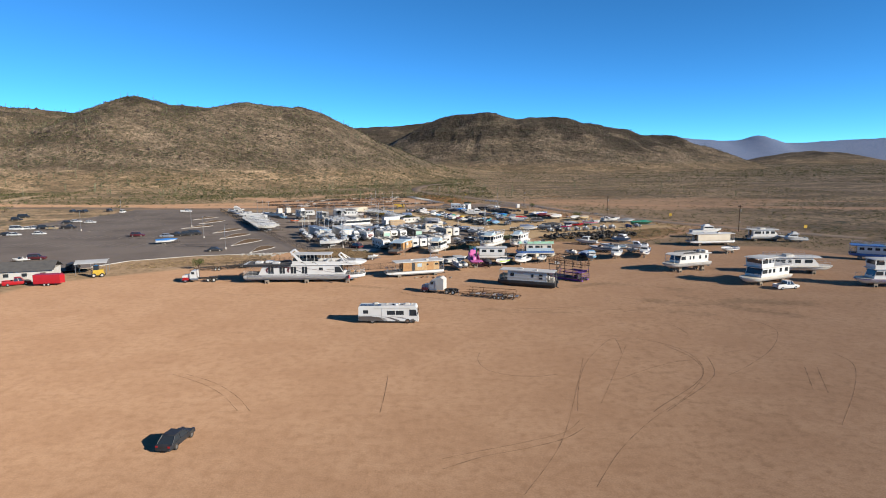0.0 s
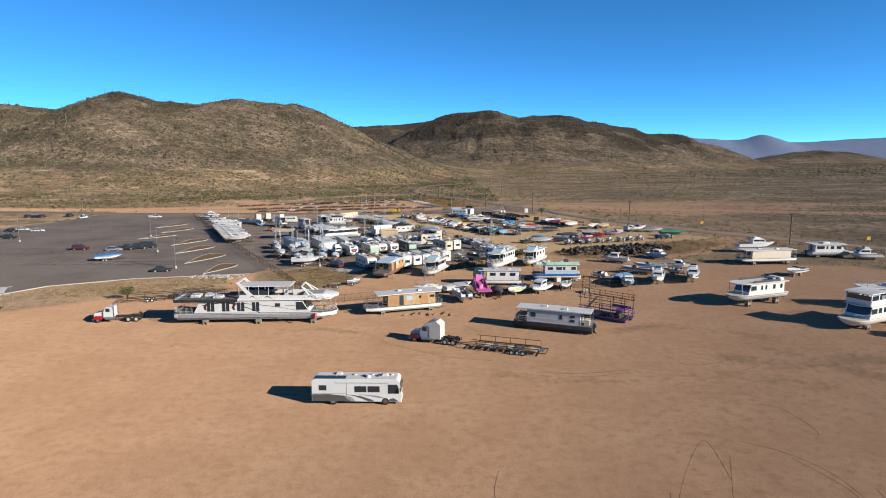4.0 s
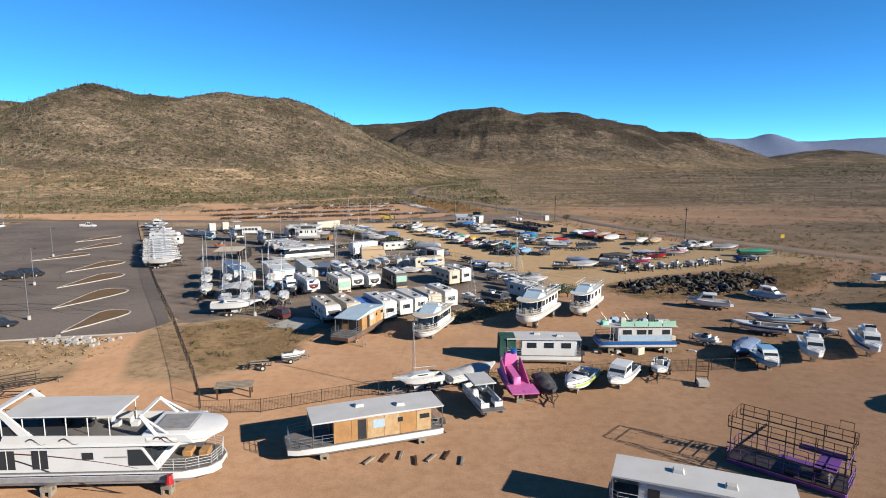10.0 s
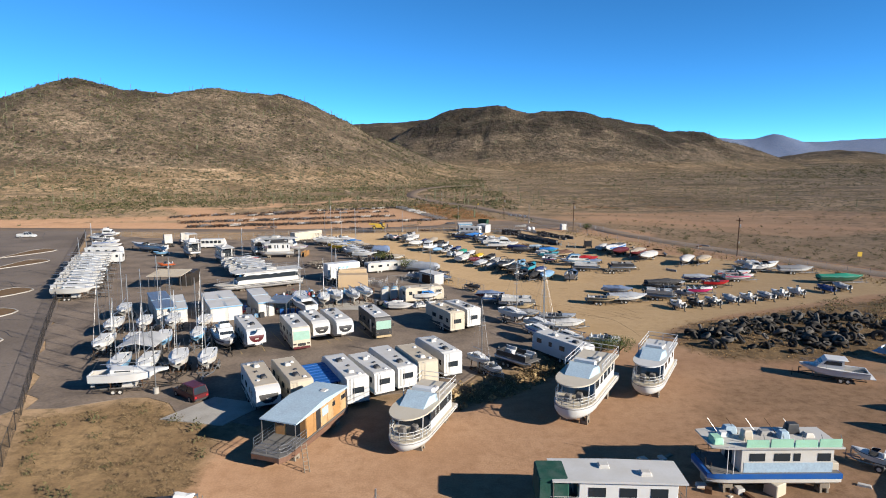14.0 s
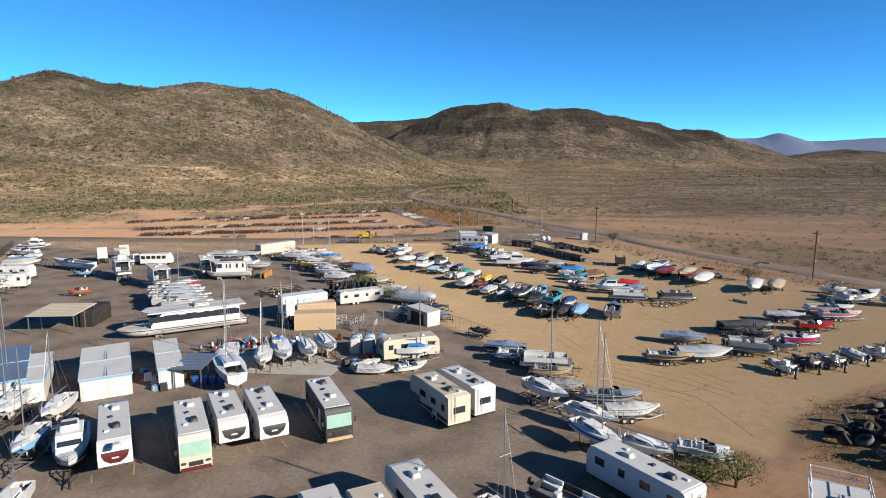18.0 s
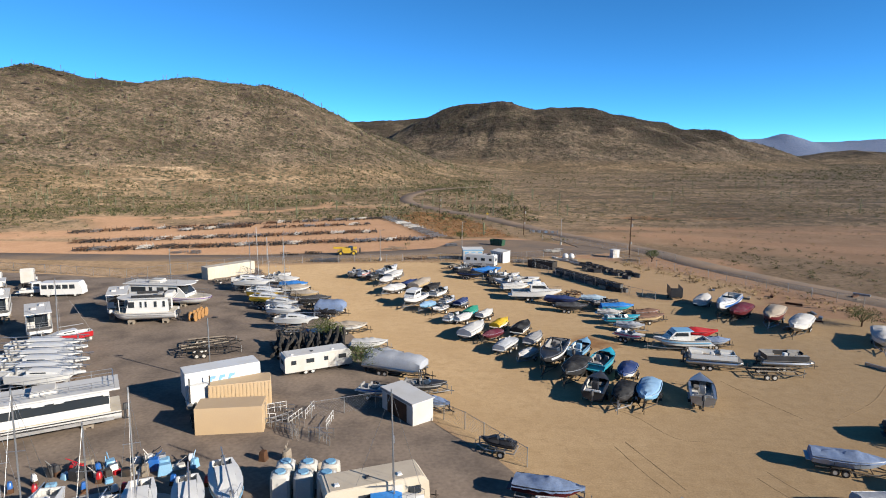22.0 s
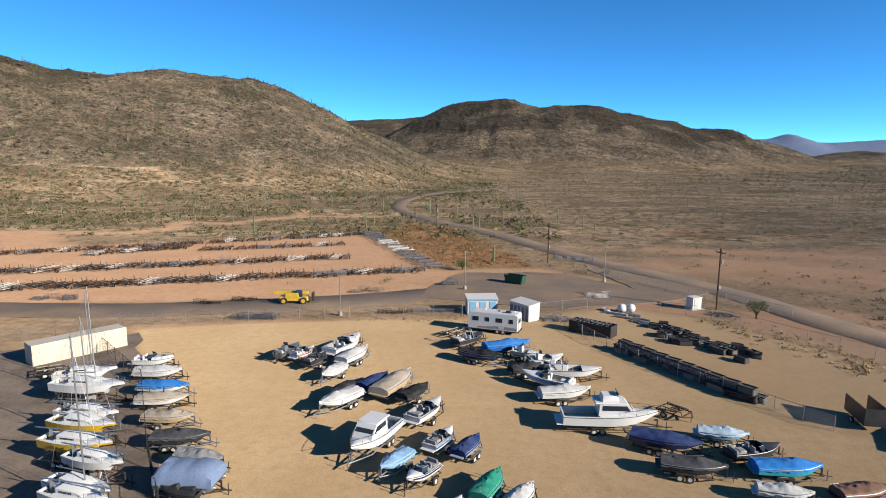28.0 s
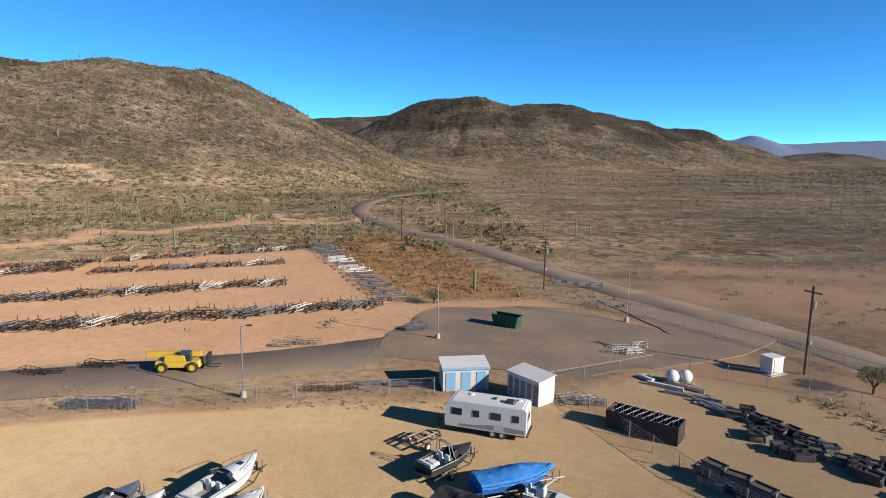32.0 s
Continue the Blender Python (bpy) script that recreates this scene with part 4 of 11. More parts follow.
        rl.tube(pts + [(a, -b, c) for a, b, c in reversed(pts)], 0.02, 4)
        for a, b, c in pts:
            rl.tube([(a, b, c - 0.45), (a, b, c)], 0.015, 4).tube([(a, -b, c - 0.45), (a, -b, c)], 0.015, 4)
        part("bow_rail", rl, CHROME, t)
    elif style == "cabin":
        deck_part(t, rows, 3, 8, 0.05, WHITE)
        x0, x1, w, fl = cockpit(t, rows, 0, 3, H * 0.5, WHITE, OFFWHITE)
        ch = 0.9 + 0.04 * L
        a, b = x1 - 0.1, L * 0.26
        cab = [(a, gz), (a + 0.1, gz + ch), (b - 0.9, gz + ch), (b, gz + 0.25), (b + 0.1, gz)]
        part("cabin", Shape().side(cab, 0, w * 1.75), WHITE, t)
        for sg in (1, -1):
            part("side_window", Shape().side([(a + 0.3, gz + ch * 0.48), (a + 0.35, gz + ch * 0.86), (b - 1.0, gz + ch * 0.86), (b - 0.6, gz + ch * 0.48)], sg * w * 0.88, 0.03), GLASS, t)
        part("windscreen", Shape().sheet([[(b - 0.87, w * 0.8, gz + ch * 0.95), (b - 0.87, -w * 0.8, gz + ch * 0.95)], [(b - 0.3, w * 0.8, gz + ch * 0.5), (b - 0.3, -w * 0.8, gz + ch * 0.5)]]).box(b - 0.62, 0, gz + ch * 0.5, 0.1, w * 1.6, 0.05), GLASS, t)
        part("cabin_roof", Shape().box((a + b - 0.9) / 2 - 0.2, 0, gz + ch, b - a - 0.5, w * 1.85, 0.09, 0.97, 0.04), tone(stripe) if stripe in ("lightblue",) else WHITE, t)
        rl = Shape()
        pts = [(rows[i][0][0], rows[i][0][1] * 0.92, rows[i][0][2] + 0.5) for i in range(5, 9)]
        rl.tube(pts + [(p, -q, r) for p, q, r in reversed(pts)], 0.02, 4)
        for p, q, r in pts:
            rl.tube([(p, q, r - 0.5), (p, q, r)], 0.015, 4).tube([(p, -q, r - 0.5), (p, -q, r)], 0.015, 4)
        part("bow_rail", rl, CHROME, t)
        if L > 8:
            part("flybridge", Shape().box((a + b) / 2 - 0.7, 0, gz + ch + 0.09, (b - a) * 0.45, w * 1.3, 0.55, 0.94, 0.1), WHITE, t)
            part("bridge_screen", Shape().box((a + b) / 2 - 0.7 + (b - a) * 0.2, 0, gz + ch + 0.62, 0.05, w * 1.15, 0.32), GLASS, t)
        part("swim_step", Shape().box(-L / 2 - 0.3, 0, keel + H * 0.35, 0.6, W * 0.85, 0.07), hm, t)
    if trailer:
        boat_trailer(x, y, heading, L, tmat or (STEEL if rnd.random() < 0.45 else DARKSTEEL), axles if L < 6.8 else 2)
    else:
        for dx in (-0.28, 0.12):
            blocks(x + dx * L * math.cos(radians(heading)), y + dx * L * math.sin(radians(heading)), heading, keel - 0.02, 0.6)
    return t


def blocks(x, y, heading, h, w=0.8):
    """A crib of timbers under a hull, layer across layer."""
    n = 2 if h < 1.0 else 3
    c = thing("timber_cribbing", x, y, heading, "stack of weathered timber blocks under a hull", "timber blocks", "boat cribbing")
    for i in range(n):
        for e in (-1, 1):
            o = part("timber", cached(("crib", w, round(h / n, 2)), lambda: Shape().box(0, 0, 0, w, 0.2, h / n * 0.98, 0.98, 0.015), "timber", GREYWOOD), GREYWOOD, c)
            o.location, o.rotation_euler = ((0, e * w * 0.35, i * h / n) if i % 2 else (e * w * 0.35, 0, i * h / n)), (0, 0, 0 if i % 2 else radians(90))
    return c


def pontoon_boat(x, y, heading, L, style="open", cover="grey", rail="white", label="", trailer=True, canopy=None):
    SEED[0] += 1
    W = 2.5
    t = thing("pontoon_boat", x, y, heading, label or (f"pontoon boat under a {cover} tarpaulin on a trailer" if style == "cover" else f"aluminium pontoon boat with {rail} rail panels on a trailer"), "boat", "stored boats")
    for s in (-1, 1):
        rings = []
        for u, r in ((-0.5, 0.22), (-0.47, 0.3), (0.36, 0.3), (0.45, 0.2), (0.5, 0.03)):
            rings.append([(u * L, s * 0.85 + r * math.cos(a), 0.95 + (0.12 if u > 0.4 else 0) + r * math.sin(a)) for a in [k * math.pi / 5 for k in range(10)]])
        part("pontoon", Shape().loft(rings), ALU, t)
    part("deck", Shape().box(0, 0, 1.27, L * 0.96, W, 0.09), DECKGREY if style != "cover" else ALU, t)
    pm = tone(rail)
    if style == "cover":
        rnd = random.Random(SEED[0])
        g = []
        for i in range(11):
            u = i / 10
            h = 0.85 + (0.35 if i not in (0, 10) else -0.1) + rnd.uniform(-0.05, 0.05) + (0.1 if i % 3 == 1 else 0)
            g.append([(-L * 0.47 + L * 0.94 * u, W * v * 0.52, 1.3 + (h if abs(v) < 0.6 else h * 0.72 if abs(v) < 1 else -0.1)) for v in (-1, -0.97, -0.55, 0, 0.55, 0.97, 1)])
        s = Shape().sheet(g)
        for row in (g[0], g[-1]):
            s.sheet([row, [(p[0] * 1.01, p[1], 1.25) for p in row]])
        part("cover", s, tone(cover, COVERS), t, cover + " tarpaulin with slack folds", 60)
    else:
        for (a, b, cx, cy) in ((L * 0.8, 0.04, -0.02 * L, W / 2 - 0.05), (L * 0.8, 0.04, -0.02 * L, -W / 2 + 0.05), (0.04, W * 0.36, L * 0.38, W * 0.3), (0.04, W * 0.36, L * 0.38, -W * 0.3), (0.04, W * 0.9, -L * 0.42, 0)):
            part("rail_panel", Shape().box(cx, cy, 1.42, a, b, 0.55), pm, t)
        rt = Shape()
        for s in (-1, 1):
            rt.tube([(-L * 0.42, s * (W / 2 - 0.05), 2.02), (L * 0.38, s * (W / 2 - 0.05), 2.02)], 0.025, 4)
            for k in range(5):
                rt.tube([(-L * 0.42 + L * 0.2 * k, s * (W / 2 - 0.05), 1.36), (-L * 0.42 + L * 0.2 * k, s * (W / 2 - 0.05), 2.02)], 0.022, 4)
        part("rail", rt, ALU, t)
        for cx, cy, sx, sy in ((-L * 0.3, 0.75, 1.6, 0.6), (L * 0.24, 0.8, 1.4, 0.55), (L * 0.24, -0.8, 1.4, 0.55)):
            part("bench", Shape().box(cx, cy, 1.36, sx, sy, 0.42, 1, 0.05).box(cx, cy + math.copysign(sy * 0.42, cy), 1.7, sx, 0.14, 0.42), GREY if SEED[0] % 2 else WHITE, t)
        part("helm", Shape().box(-0.05 * L, -0.7, 1.36, 0.5, 0.7, 0.9, 0.85, 0.05), WHITE, t)
        outboard(t, -L / 2, 1.35)
        if canopy:
            part("canopy_frame", Shape().tube([(-L * 0.25, W / 2, 2.0), (-L * 0.3, W / 2, 3.2), (-L * 0.3, -W / 2, 3.2), (-L * 0.25, -W / 2, 2.0)], 0.025, 4).tube([(0, W / 2, 2.0), (0.1, W / 2, 3.2), (0.1, -W / 2, 3.2), (0, -W / 2, 2.0)], 0.025, 4), ALU, t)
            part("canopy", Shape().box(-L * 0.12, 0, 3.2, L * 0.5, W * 1.02, 0.1, 0.96, 0.04), tone(canopy, COVERS), t)
    if trailer:
        boat_trailer(x, y, heading, L, DARKSTEEL, 2)
    return t


def jet_ski(x, y, heading, hull="white", seat="black", label="", on_trailer=True):
    t = thing("jet_ski", x, y, heading, label or f"{hull} jet ski with a {seat} seat on a small trailer", "jet ski", "jet skis", z=0.0)
    rows, _ = hull_part(t, 3.1, 1.15, 0.45, 0.6, tone(hull), BLACK)
    deck_part(t, rows, 0, 8, 0.12, tone(hull))
    part("seat", Shape().side([(-1.3, 1.1), (-1.2, 1.42), (-0.2, 1.32), (0.1, 1.15)], 0, 0.42), tone(seat), t)
    part("cowl", Shape().side([(-0.1, 1.1), (0.05, 1.55), (0.4, 1.5), (1.2, 1.15)], 0, 0.6), tone(hull), t)
    part("handlebar", Shape().tube([(0.0, 0.42, 1.6), (0.1, 0, 1.55), (0.0, -0.42, 1.6)], 0.03, 5), BLACK, t)
    if on_trailer:
        boat_trailer(x, y, heading, 3.4, STEEL, 1, "small galvanised jet ski trailer")
    return t


def sail_boat(x, y, heading, L, hull="white", mast=None, tilt=0.0, stand="trailer", label="", cover=None, stripe=None, boom=True):
    """A small keel yacht with cabin trunk; mast is its height above the deck, or None."""
    SEED[0] += 1
    W, H = 0.3 * L + 0.25, 0.12 * L + 0.25
    keel = 1.05
    t = thing("sailing_yacht", x, y, heading, label or f"{hull} sailing yacht " + ("with a bare aluminium mast" if mast else "with its mast taken down") + (" on a trailer" if stand == "trailer" else " on a steel cradle"), "sailing boat", "stored yachts")
    rows, _ = hull_part(t, L, W, H, keel, tone(hull), tone(stripe) if stripe else None, full=0.7, rake=0.3, sheer=0.12)
    deck_part(t, rows, 2, 8, 0.04, WHITE)
    x0, x1, w, fl = cockpit(t, rows, 0, 2, H * 0.4, WHITE, OFFWHITE)
    z = rows[4][0][2]
    part("cabin_trunk", Shape().side([(-L * 0.22, z - 0.02), (-L * 0.22, z + 0.45), (L * 0.1, z + 0.36), (L * 0.24, z + 0.04)], 0, W * 0.55), tone(cover, COVERS) if cover else WHITE, t)
    for s in (1, -1):
        part("port_window", Shape().box(-L * 0.07, s * W * 0.278, z + 0.16, L * 0.2, 0.02, 0.14), GLASS, t)
    part("keel", Shape().side([(-L * 0.12, 0.3), (-L * 0.1, keel + 0.25), (L * 0.12, keel + 0.25), (L * 0.06, 0.3)], 0, 0.14), OFFWHITE, t)
    part("rudder", Shape().side([(-L * 0.5, 0.7), (-L * 0.5, keel + H), (-L * 0.46, keel + H), (-L * 0.45, 0.7)], 0, 0.06), OFFWHITE, t)
    if mast:
        mx = L * 0.1
        part("mast", Shape().tube([(mx, 0, z), (mx - 0.02 * mast, 0, z + mast)], 0.055, 6), ALU, t)
        st = Shape()
        tip = (mx - 0.02 * mast, 0, z + mast * 0.97)
        for p in ((L * 0.49, 0, rows[8][0][2]), (-L * 0.49, 0, rows[0][0][2]), (mx - 0.1, W * 0.46, z), (mx - 0.1, -W * 0.46, z)):
            st.tube([p, tip], 0.012, 3)
        part("rigging", st, STEEL, t)
        part("spreader", Shape().tube([(mx, 0.55, z + mast * 0.55), (mx, -0.55, z + mast * 0.55)], 0.025, 4), ALU, t)
        if boom:
            part("boom", Shape().tube([(mx - 0.1, 0, z + 1.0), (-L * 0.36, 0, z + 0.95)], 0.05, 5), ALU, t)
    else:
        part("lowered_mast", Shape().tube([(L * 0.55, 0.1, z + 0.75), (-L * 0.62, 0.1, z + 0.6)], 0.055, 6).box(-L * 0.4, 0.1, z - 0.1, 0.08, 0.3, 0.7).box(L * 0.4, 0.1, z, 0.08, 0.3, 0.7), ALU, t)
    rl = Shape()
    pts = [(rows[i][0][0], rows[i][0][1] * 0.95, rows[i][0][2] + 0.5) for i in range(6, 9)]
    rl.tube(pts + [(a, -b, c) for a, b, c in reversed(pts)], 0.018, 4)
    for a, b, c in pts:
        rl.tube([(a, b, c - 0.5), (a, b, c)], 0.014, 4).tube([(a, -b, c - 0.5), (a, -b, c)], 0.014, 4)
    part("pulpit", rl, CHROME, t)
    if stand == "trailer":
        boat_trailer(x, y, heading, L, DARKSTEEL if SEED[0] % 2 else STEEL, 2)
        c = thing("hull_cradle", x, y, heading, "steel hull cradle bolted to a boat trailer", "cradle", "hull cradles")
    else:
        c = thing("hull_cradle", x, y, heading, "steel hull cradle standing on the yard", "cradle", "hull cradles")
        part("base_frame", Shape().tube([(-L * 0.3, 0.8, 0.06), (L * 0.3, 0.8, 0.06)], 0.05, 4).tube([(-L * 0.3, -0.8, 0.06), (L * 0.3, -0.8, 0.06)], 0.05, 4).tube([(-L * 0.3, 0.8, 0.06), (-L * 0.3, -0.8, 0.06)], 0.05, 4).tube([(L * 0.3, 0.8, 0.06), (L * 0.3, -0.8, 0.06)], 0.05, 4), RUST, c)
        part("keel_block", Shape().box(0, 0, 0, L * 0.25, 0.3, 0.3), GREYWOOD, c)
    for dx in (-0.22, 0.18):
        up = Shape()
        for s in (1, -1):
            up.tube([(dx * L, s * 0.8, 0.06 if stand != "trailer" else 0.5), (dx * L, s * W * 0.4, keel + H * 0.32)], 0.045, 5).box(dx * L, s * W * 0.39, keel + H * 0.26, 0.25, 0.1, 0.2)
        part("upright", up.tube([(dx * L, -0.8, 0.1 if stand != "trailer" else 0.52), (dx * L, 0.8, 0.1 if stand != "trailer" else 0.52)], 0.04, 4), RUST, c)
    return t


# ---- builders: houseboats ----
def railing(s, pts, z, h=0.95, rails=2, gap=1.2, r=0.022):
    """Posts and rails along a line of points."""
    for (ax, ay), (bx, by) in zip(pts, pts[1:]):
        n = max(1, round(math.hypot(bx - ax, by - ay) / gap))
        for k in range(n + 1):
            px, py = ax + (bx - ax) * k / n, ay + (by - ay) * k / n
            s.tube([(px, py, z), (px, py, z + h)], r, 4)
        for q in range(rails):
            zz = z + h * (q + 1) / rails
            s.tube([(ax, ay, zz), (bx, by, zz)], r, 4)
    return s


def house_boat(x, y, heading, L, W=4.2, base=0.9, hull="white", wall="white", trim=None, cabin=(0.12, 0.86), roof="white", roof_rail=True, flybridge=False, windows=4, label="", deep=0.0, slope=0.0, upper=0.0, wood=False, planks=False):
    """A houseboat on cribbing: barge hull, cabin with windows and doors, roof deck and rails. Bow towards +x."""
    SEED[0] += 1
    t = thing("houseboat", x, y, heading, label or f"{wall} houseboat with a roof deck standing on timber blocks", "houseboat", "houseboats")
    hb = Shape()
    rings = []
    for u, wd, zl in ((-0.5, 0.92, 0.12), (-0.47, 0.98, 0.0), (0.3, 0.98, 0.0), (0.44, 0.9, 0.18), (0.5, 0.72, 0.5)):
        rings.append([(u * L, s * W / 2 * wd * k, base + z) for s, k, z in ((1, 1, 0.85), (1, 1, 0.35), (1, 0.8, zl * 0.9), (-1, 0.8, zl * 0.9), (-1, 1, 0.35), (-1, 1, 0.85))])
    for ring in rings:
        for q in (2, 3):
            ring[q] = (ring[q][0], ring[q][1], ring[q][2] - deep)
    part("hull", hb.loft(rings), tone(hull), t, smooth=25)
    dz = base + 0.85
    part("deck", Shape().slab([(-L * 0.5, -W * 0.47), (L * 0.44, -W * 0.46), (L * 0.5, -W * 0.36), (L * 0.5, W * 0.36), (L * 0.44, W * 0.46), (-L * 0.5, W * 0.47)], dz, 0.08), DECKGREY, t)
    dz += 0.08
    if trim:
        for s in (1, -1):
            part("stripe", Shape().box(-0.04 * L, s * (W / 2 * 0.985 + 0.012), base + 0.42, L * 0.86, 0.03, 0.28), tone(trim), t)
    a, b = -L / 2 + cabin[0] * L, -L / 2 + cabin[1] * L
    cw, ch = W * 0.86, 2.15
    wm = WOOD if wood else tone(wall)
    part("cabin_wall", Shape().box((a + b) / 2, 0, dz, b - a, cw, ch, 1.0, 0.06), wm, t)
    n = windows
    if planks:
        for s in (1, -1):
            for k in range(9):
                part("siding_plank", Shape().box((a + b) / 2, s * (cw / 2 + 0.01), dz + 0.03 + 0.235 * k, b - a - 0.05, 0.02 + 0.006 * (k % 2), 0.215), OFFWHITE if k % 3 else WHITE, t)
            for px, pz, w_, h_ in ((0.88, 0.9, 0.85, 0.75), (0.36, 0.85, 0.5, 0.75), (0.15, 1.25, 0.8, 0.4), (0.15, 0.55, 0.8, 0.4)):
                part("window", Shape().box(a + (b - a) * px, s * (cw / 2 + 0.035), dz + pz, w_, 0.03, h_), GLASS, t)
        part("porch_wall", Shape().box(L * 0.4, -W * 0.45, dz, L * 0.14, 0.08, 0.95).box(L * 0.47, 0, dz, 0.08, W * 0.7, 0.95), CREAM, t)
        part("stern_box", Shape().box(-L * 0.43, 0.2, dz, 0.9, 1.6, 0.95, 0.95, 0.05), CREAM, t)
    if wood:
        for s in (1, -1):
            for k in range(6):
                wp = (b - a) / 6
                part("wall_board", Shape().box(a + wp * (k + 0.5), s * (cw / 2 + 0.012), dz + 0.03, wp * (0.98 if k % 2 else 0.9), 0.024, ch - 0.08), PLY if k in (0, 2, 3) else WOOD, t)
            part("side_door", Shape().box(a + (b - a) * 0.72, s * (cw / 2 + 0.03), dz + 0.05, 0.8, 0.03, 1.9), BLACK, t)
            part("pale_window", Shape().box(a + (b - a) * 0.55, s * (cw / 2 + 0.03), dz + 0.95, 1.1, 0.03, 0.8), COVERS["sky"], t)
            for px in (0.33, 0.1, 0.05):
                part("window", Shape().box(a + (b - a) * px, s * (cw / 2 + 0.03), dz + 1.2, 0.5, 0.03, 0.45), GLASS, t)
    for s in (1, -1):
        for k in range(0 if wood or planks else n):
            px = a + (b - a) * (k + 0.6) / (n + 0.2)
            wd = min(1.25, (b - a) / n * 0.6)
            part("window", Shape().box(px, s * (cw / 2 + 0.012), dz + 1.0, wd, 0.03, 0.72), GLASS, t)
    for e, px in ((1, b), (-1, a)):
        part("sliding_door", Shape().box(px + e * 0.012, 0.3, dz + 0.05, 0.03, 1.5, 1.95), GLASS, t)
        part("end_window", Shape().box(px + e * 0.012, -cw * 0.32, dz + 0.9, 0.03, 0.8, 0.75), GLASS, t)
    ov = 0.75
    r0, r1 = max(-L / 2, a - ov * 2.2), min(L / 2 * 0.97, b + ov * 2.6)
    part("roof", Shape().side([(r0, dz + ch), (r0, dz + ch + 0.12), ((r0 + r1) / 2, dz + ch + 0.2 + slope), (r1, dz + ch + 0.12), (r1, dz + ch)], 0, W * 0.98), tone(roof) if roof != "white" else ROOFWHITE, t)
    for px in (r0 + 0.1, r1 - 0.1):
        for s in (1, -1):
            part("roof_post", Shape().tube([(px, s * W * 0.45, dz), (px, s * W * 0.45, dz + ch)], 0.04, 5), ALU, t)
    rl = railing(Shape(), [(b, W * 0.44), (L * 0.43, W * 0.44), (L * 0.48, W * 0.33), (L * 0.48, -W * 0.33), (L * 0.43, -W * 0.44), (b, -W * 0.44)], dz, 0.95, 3, 1.1)
    part("bow_railing", rl, tone(wall) if wall in ("white",) else ALU, t)
    part("stern_railing", railing(Shape(), [(a, W * 0.44), (-L * 0.49, W * 0.44), (-L * 0.49, -W * 0.44), (a, -W * 0.44)], dz, 0.95, 3, 1.1), ALU, t)
    rz = dz + ch + 0.16
    if roof_rail:
        part("roof_railing", railing(Shape(), [(r0 + 0.2, -W * 0.45), (r1 - 0.4, -W * 0.45), (r1 - 0.4, W * 0.45), (r0 + 0.2, W * 0.45), (r0 + 0.2, -W * 0.45)], rz, 0.85, 3, 1.6), tone(wall) if wall == "white" else ALU, t)
    for k in range(2):
        part("roof_unit", Shape().box(a + (b - a) * (0.3 + 0.4 * k), 0.5 - k, rz, 0.9, 0.7, 0.28, 0.85, 0.06), OFFWHITE, t)
    if flybridge:
        part("bridge_console", Shape().box(b - 1.6, 0, rz, 1.3, W * 0.55, 0.9, 0.85, 0.1), WHITE, t)
        part("bridge_canopy", Shape().box(b - 2.6, 0, rz + 2.0, 3.6, W * 0.8, 0.08, 0.97, 0.03), ROOFWHITE, t)
        part("canopy_post", Shape().tube([(b - 4.2, W * 0.36, rz), (b - 4.2, W * 0.36, rz + 2.0)], 0.03, 4).tube([(b - 4.2, -W * 0.36, rz), (b - 4.2, -W * 0.36, rz + 2.0)], 0.03, 4).tube([(b - 1.0, W * 0.36, rz), (b - 1.0, W * 0.36, rz + 2.0)], 0.03, 4).tube([(b - 1.0, -W * 0.36, rz), (b - 1.0, -W * 0.36, rz + 2.0)], 0.03, 4), ALU, t)
    if upper:
        part("upper_cabin", Shape().box((a + b) / 2 + 0.1 * L, 0, rz, (b - a) * upper, cw * 0.85, 1.9, 0.94, 0.08), WHITE, t)
        part("upper_window", Shape().box((a + b) / 2 + 0.1 * L, 0, rz + 0.9, (b - a) * upper + 0.04, cw * 0.86 + 0.03, 0.6), GLASS, t)
        part("upper_roof", Shape().box((a + b) / 2 + 0.1 * L, 0, rz + 1.9, (b - a) * upper + 0.8, cw * 0.95, 0.12), ROOFWHITE, t)
    outboard(t, -L * 0.5, dz - 0.3, None, 1.2, 0.6)
    ca, sa = math.cos(radians(heading)), math.sin(radians(heading))
    for u in (-0.36, 0.28):
        for s in (1, -1):
            px, py = u * L, s * W * 0.3
            blocks(x + px * ca - py * sa, y + px * sa + py * ca, heading, base - deep + 0.02, 0.8)
    return t


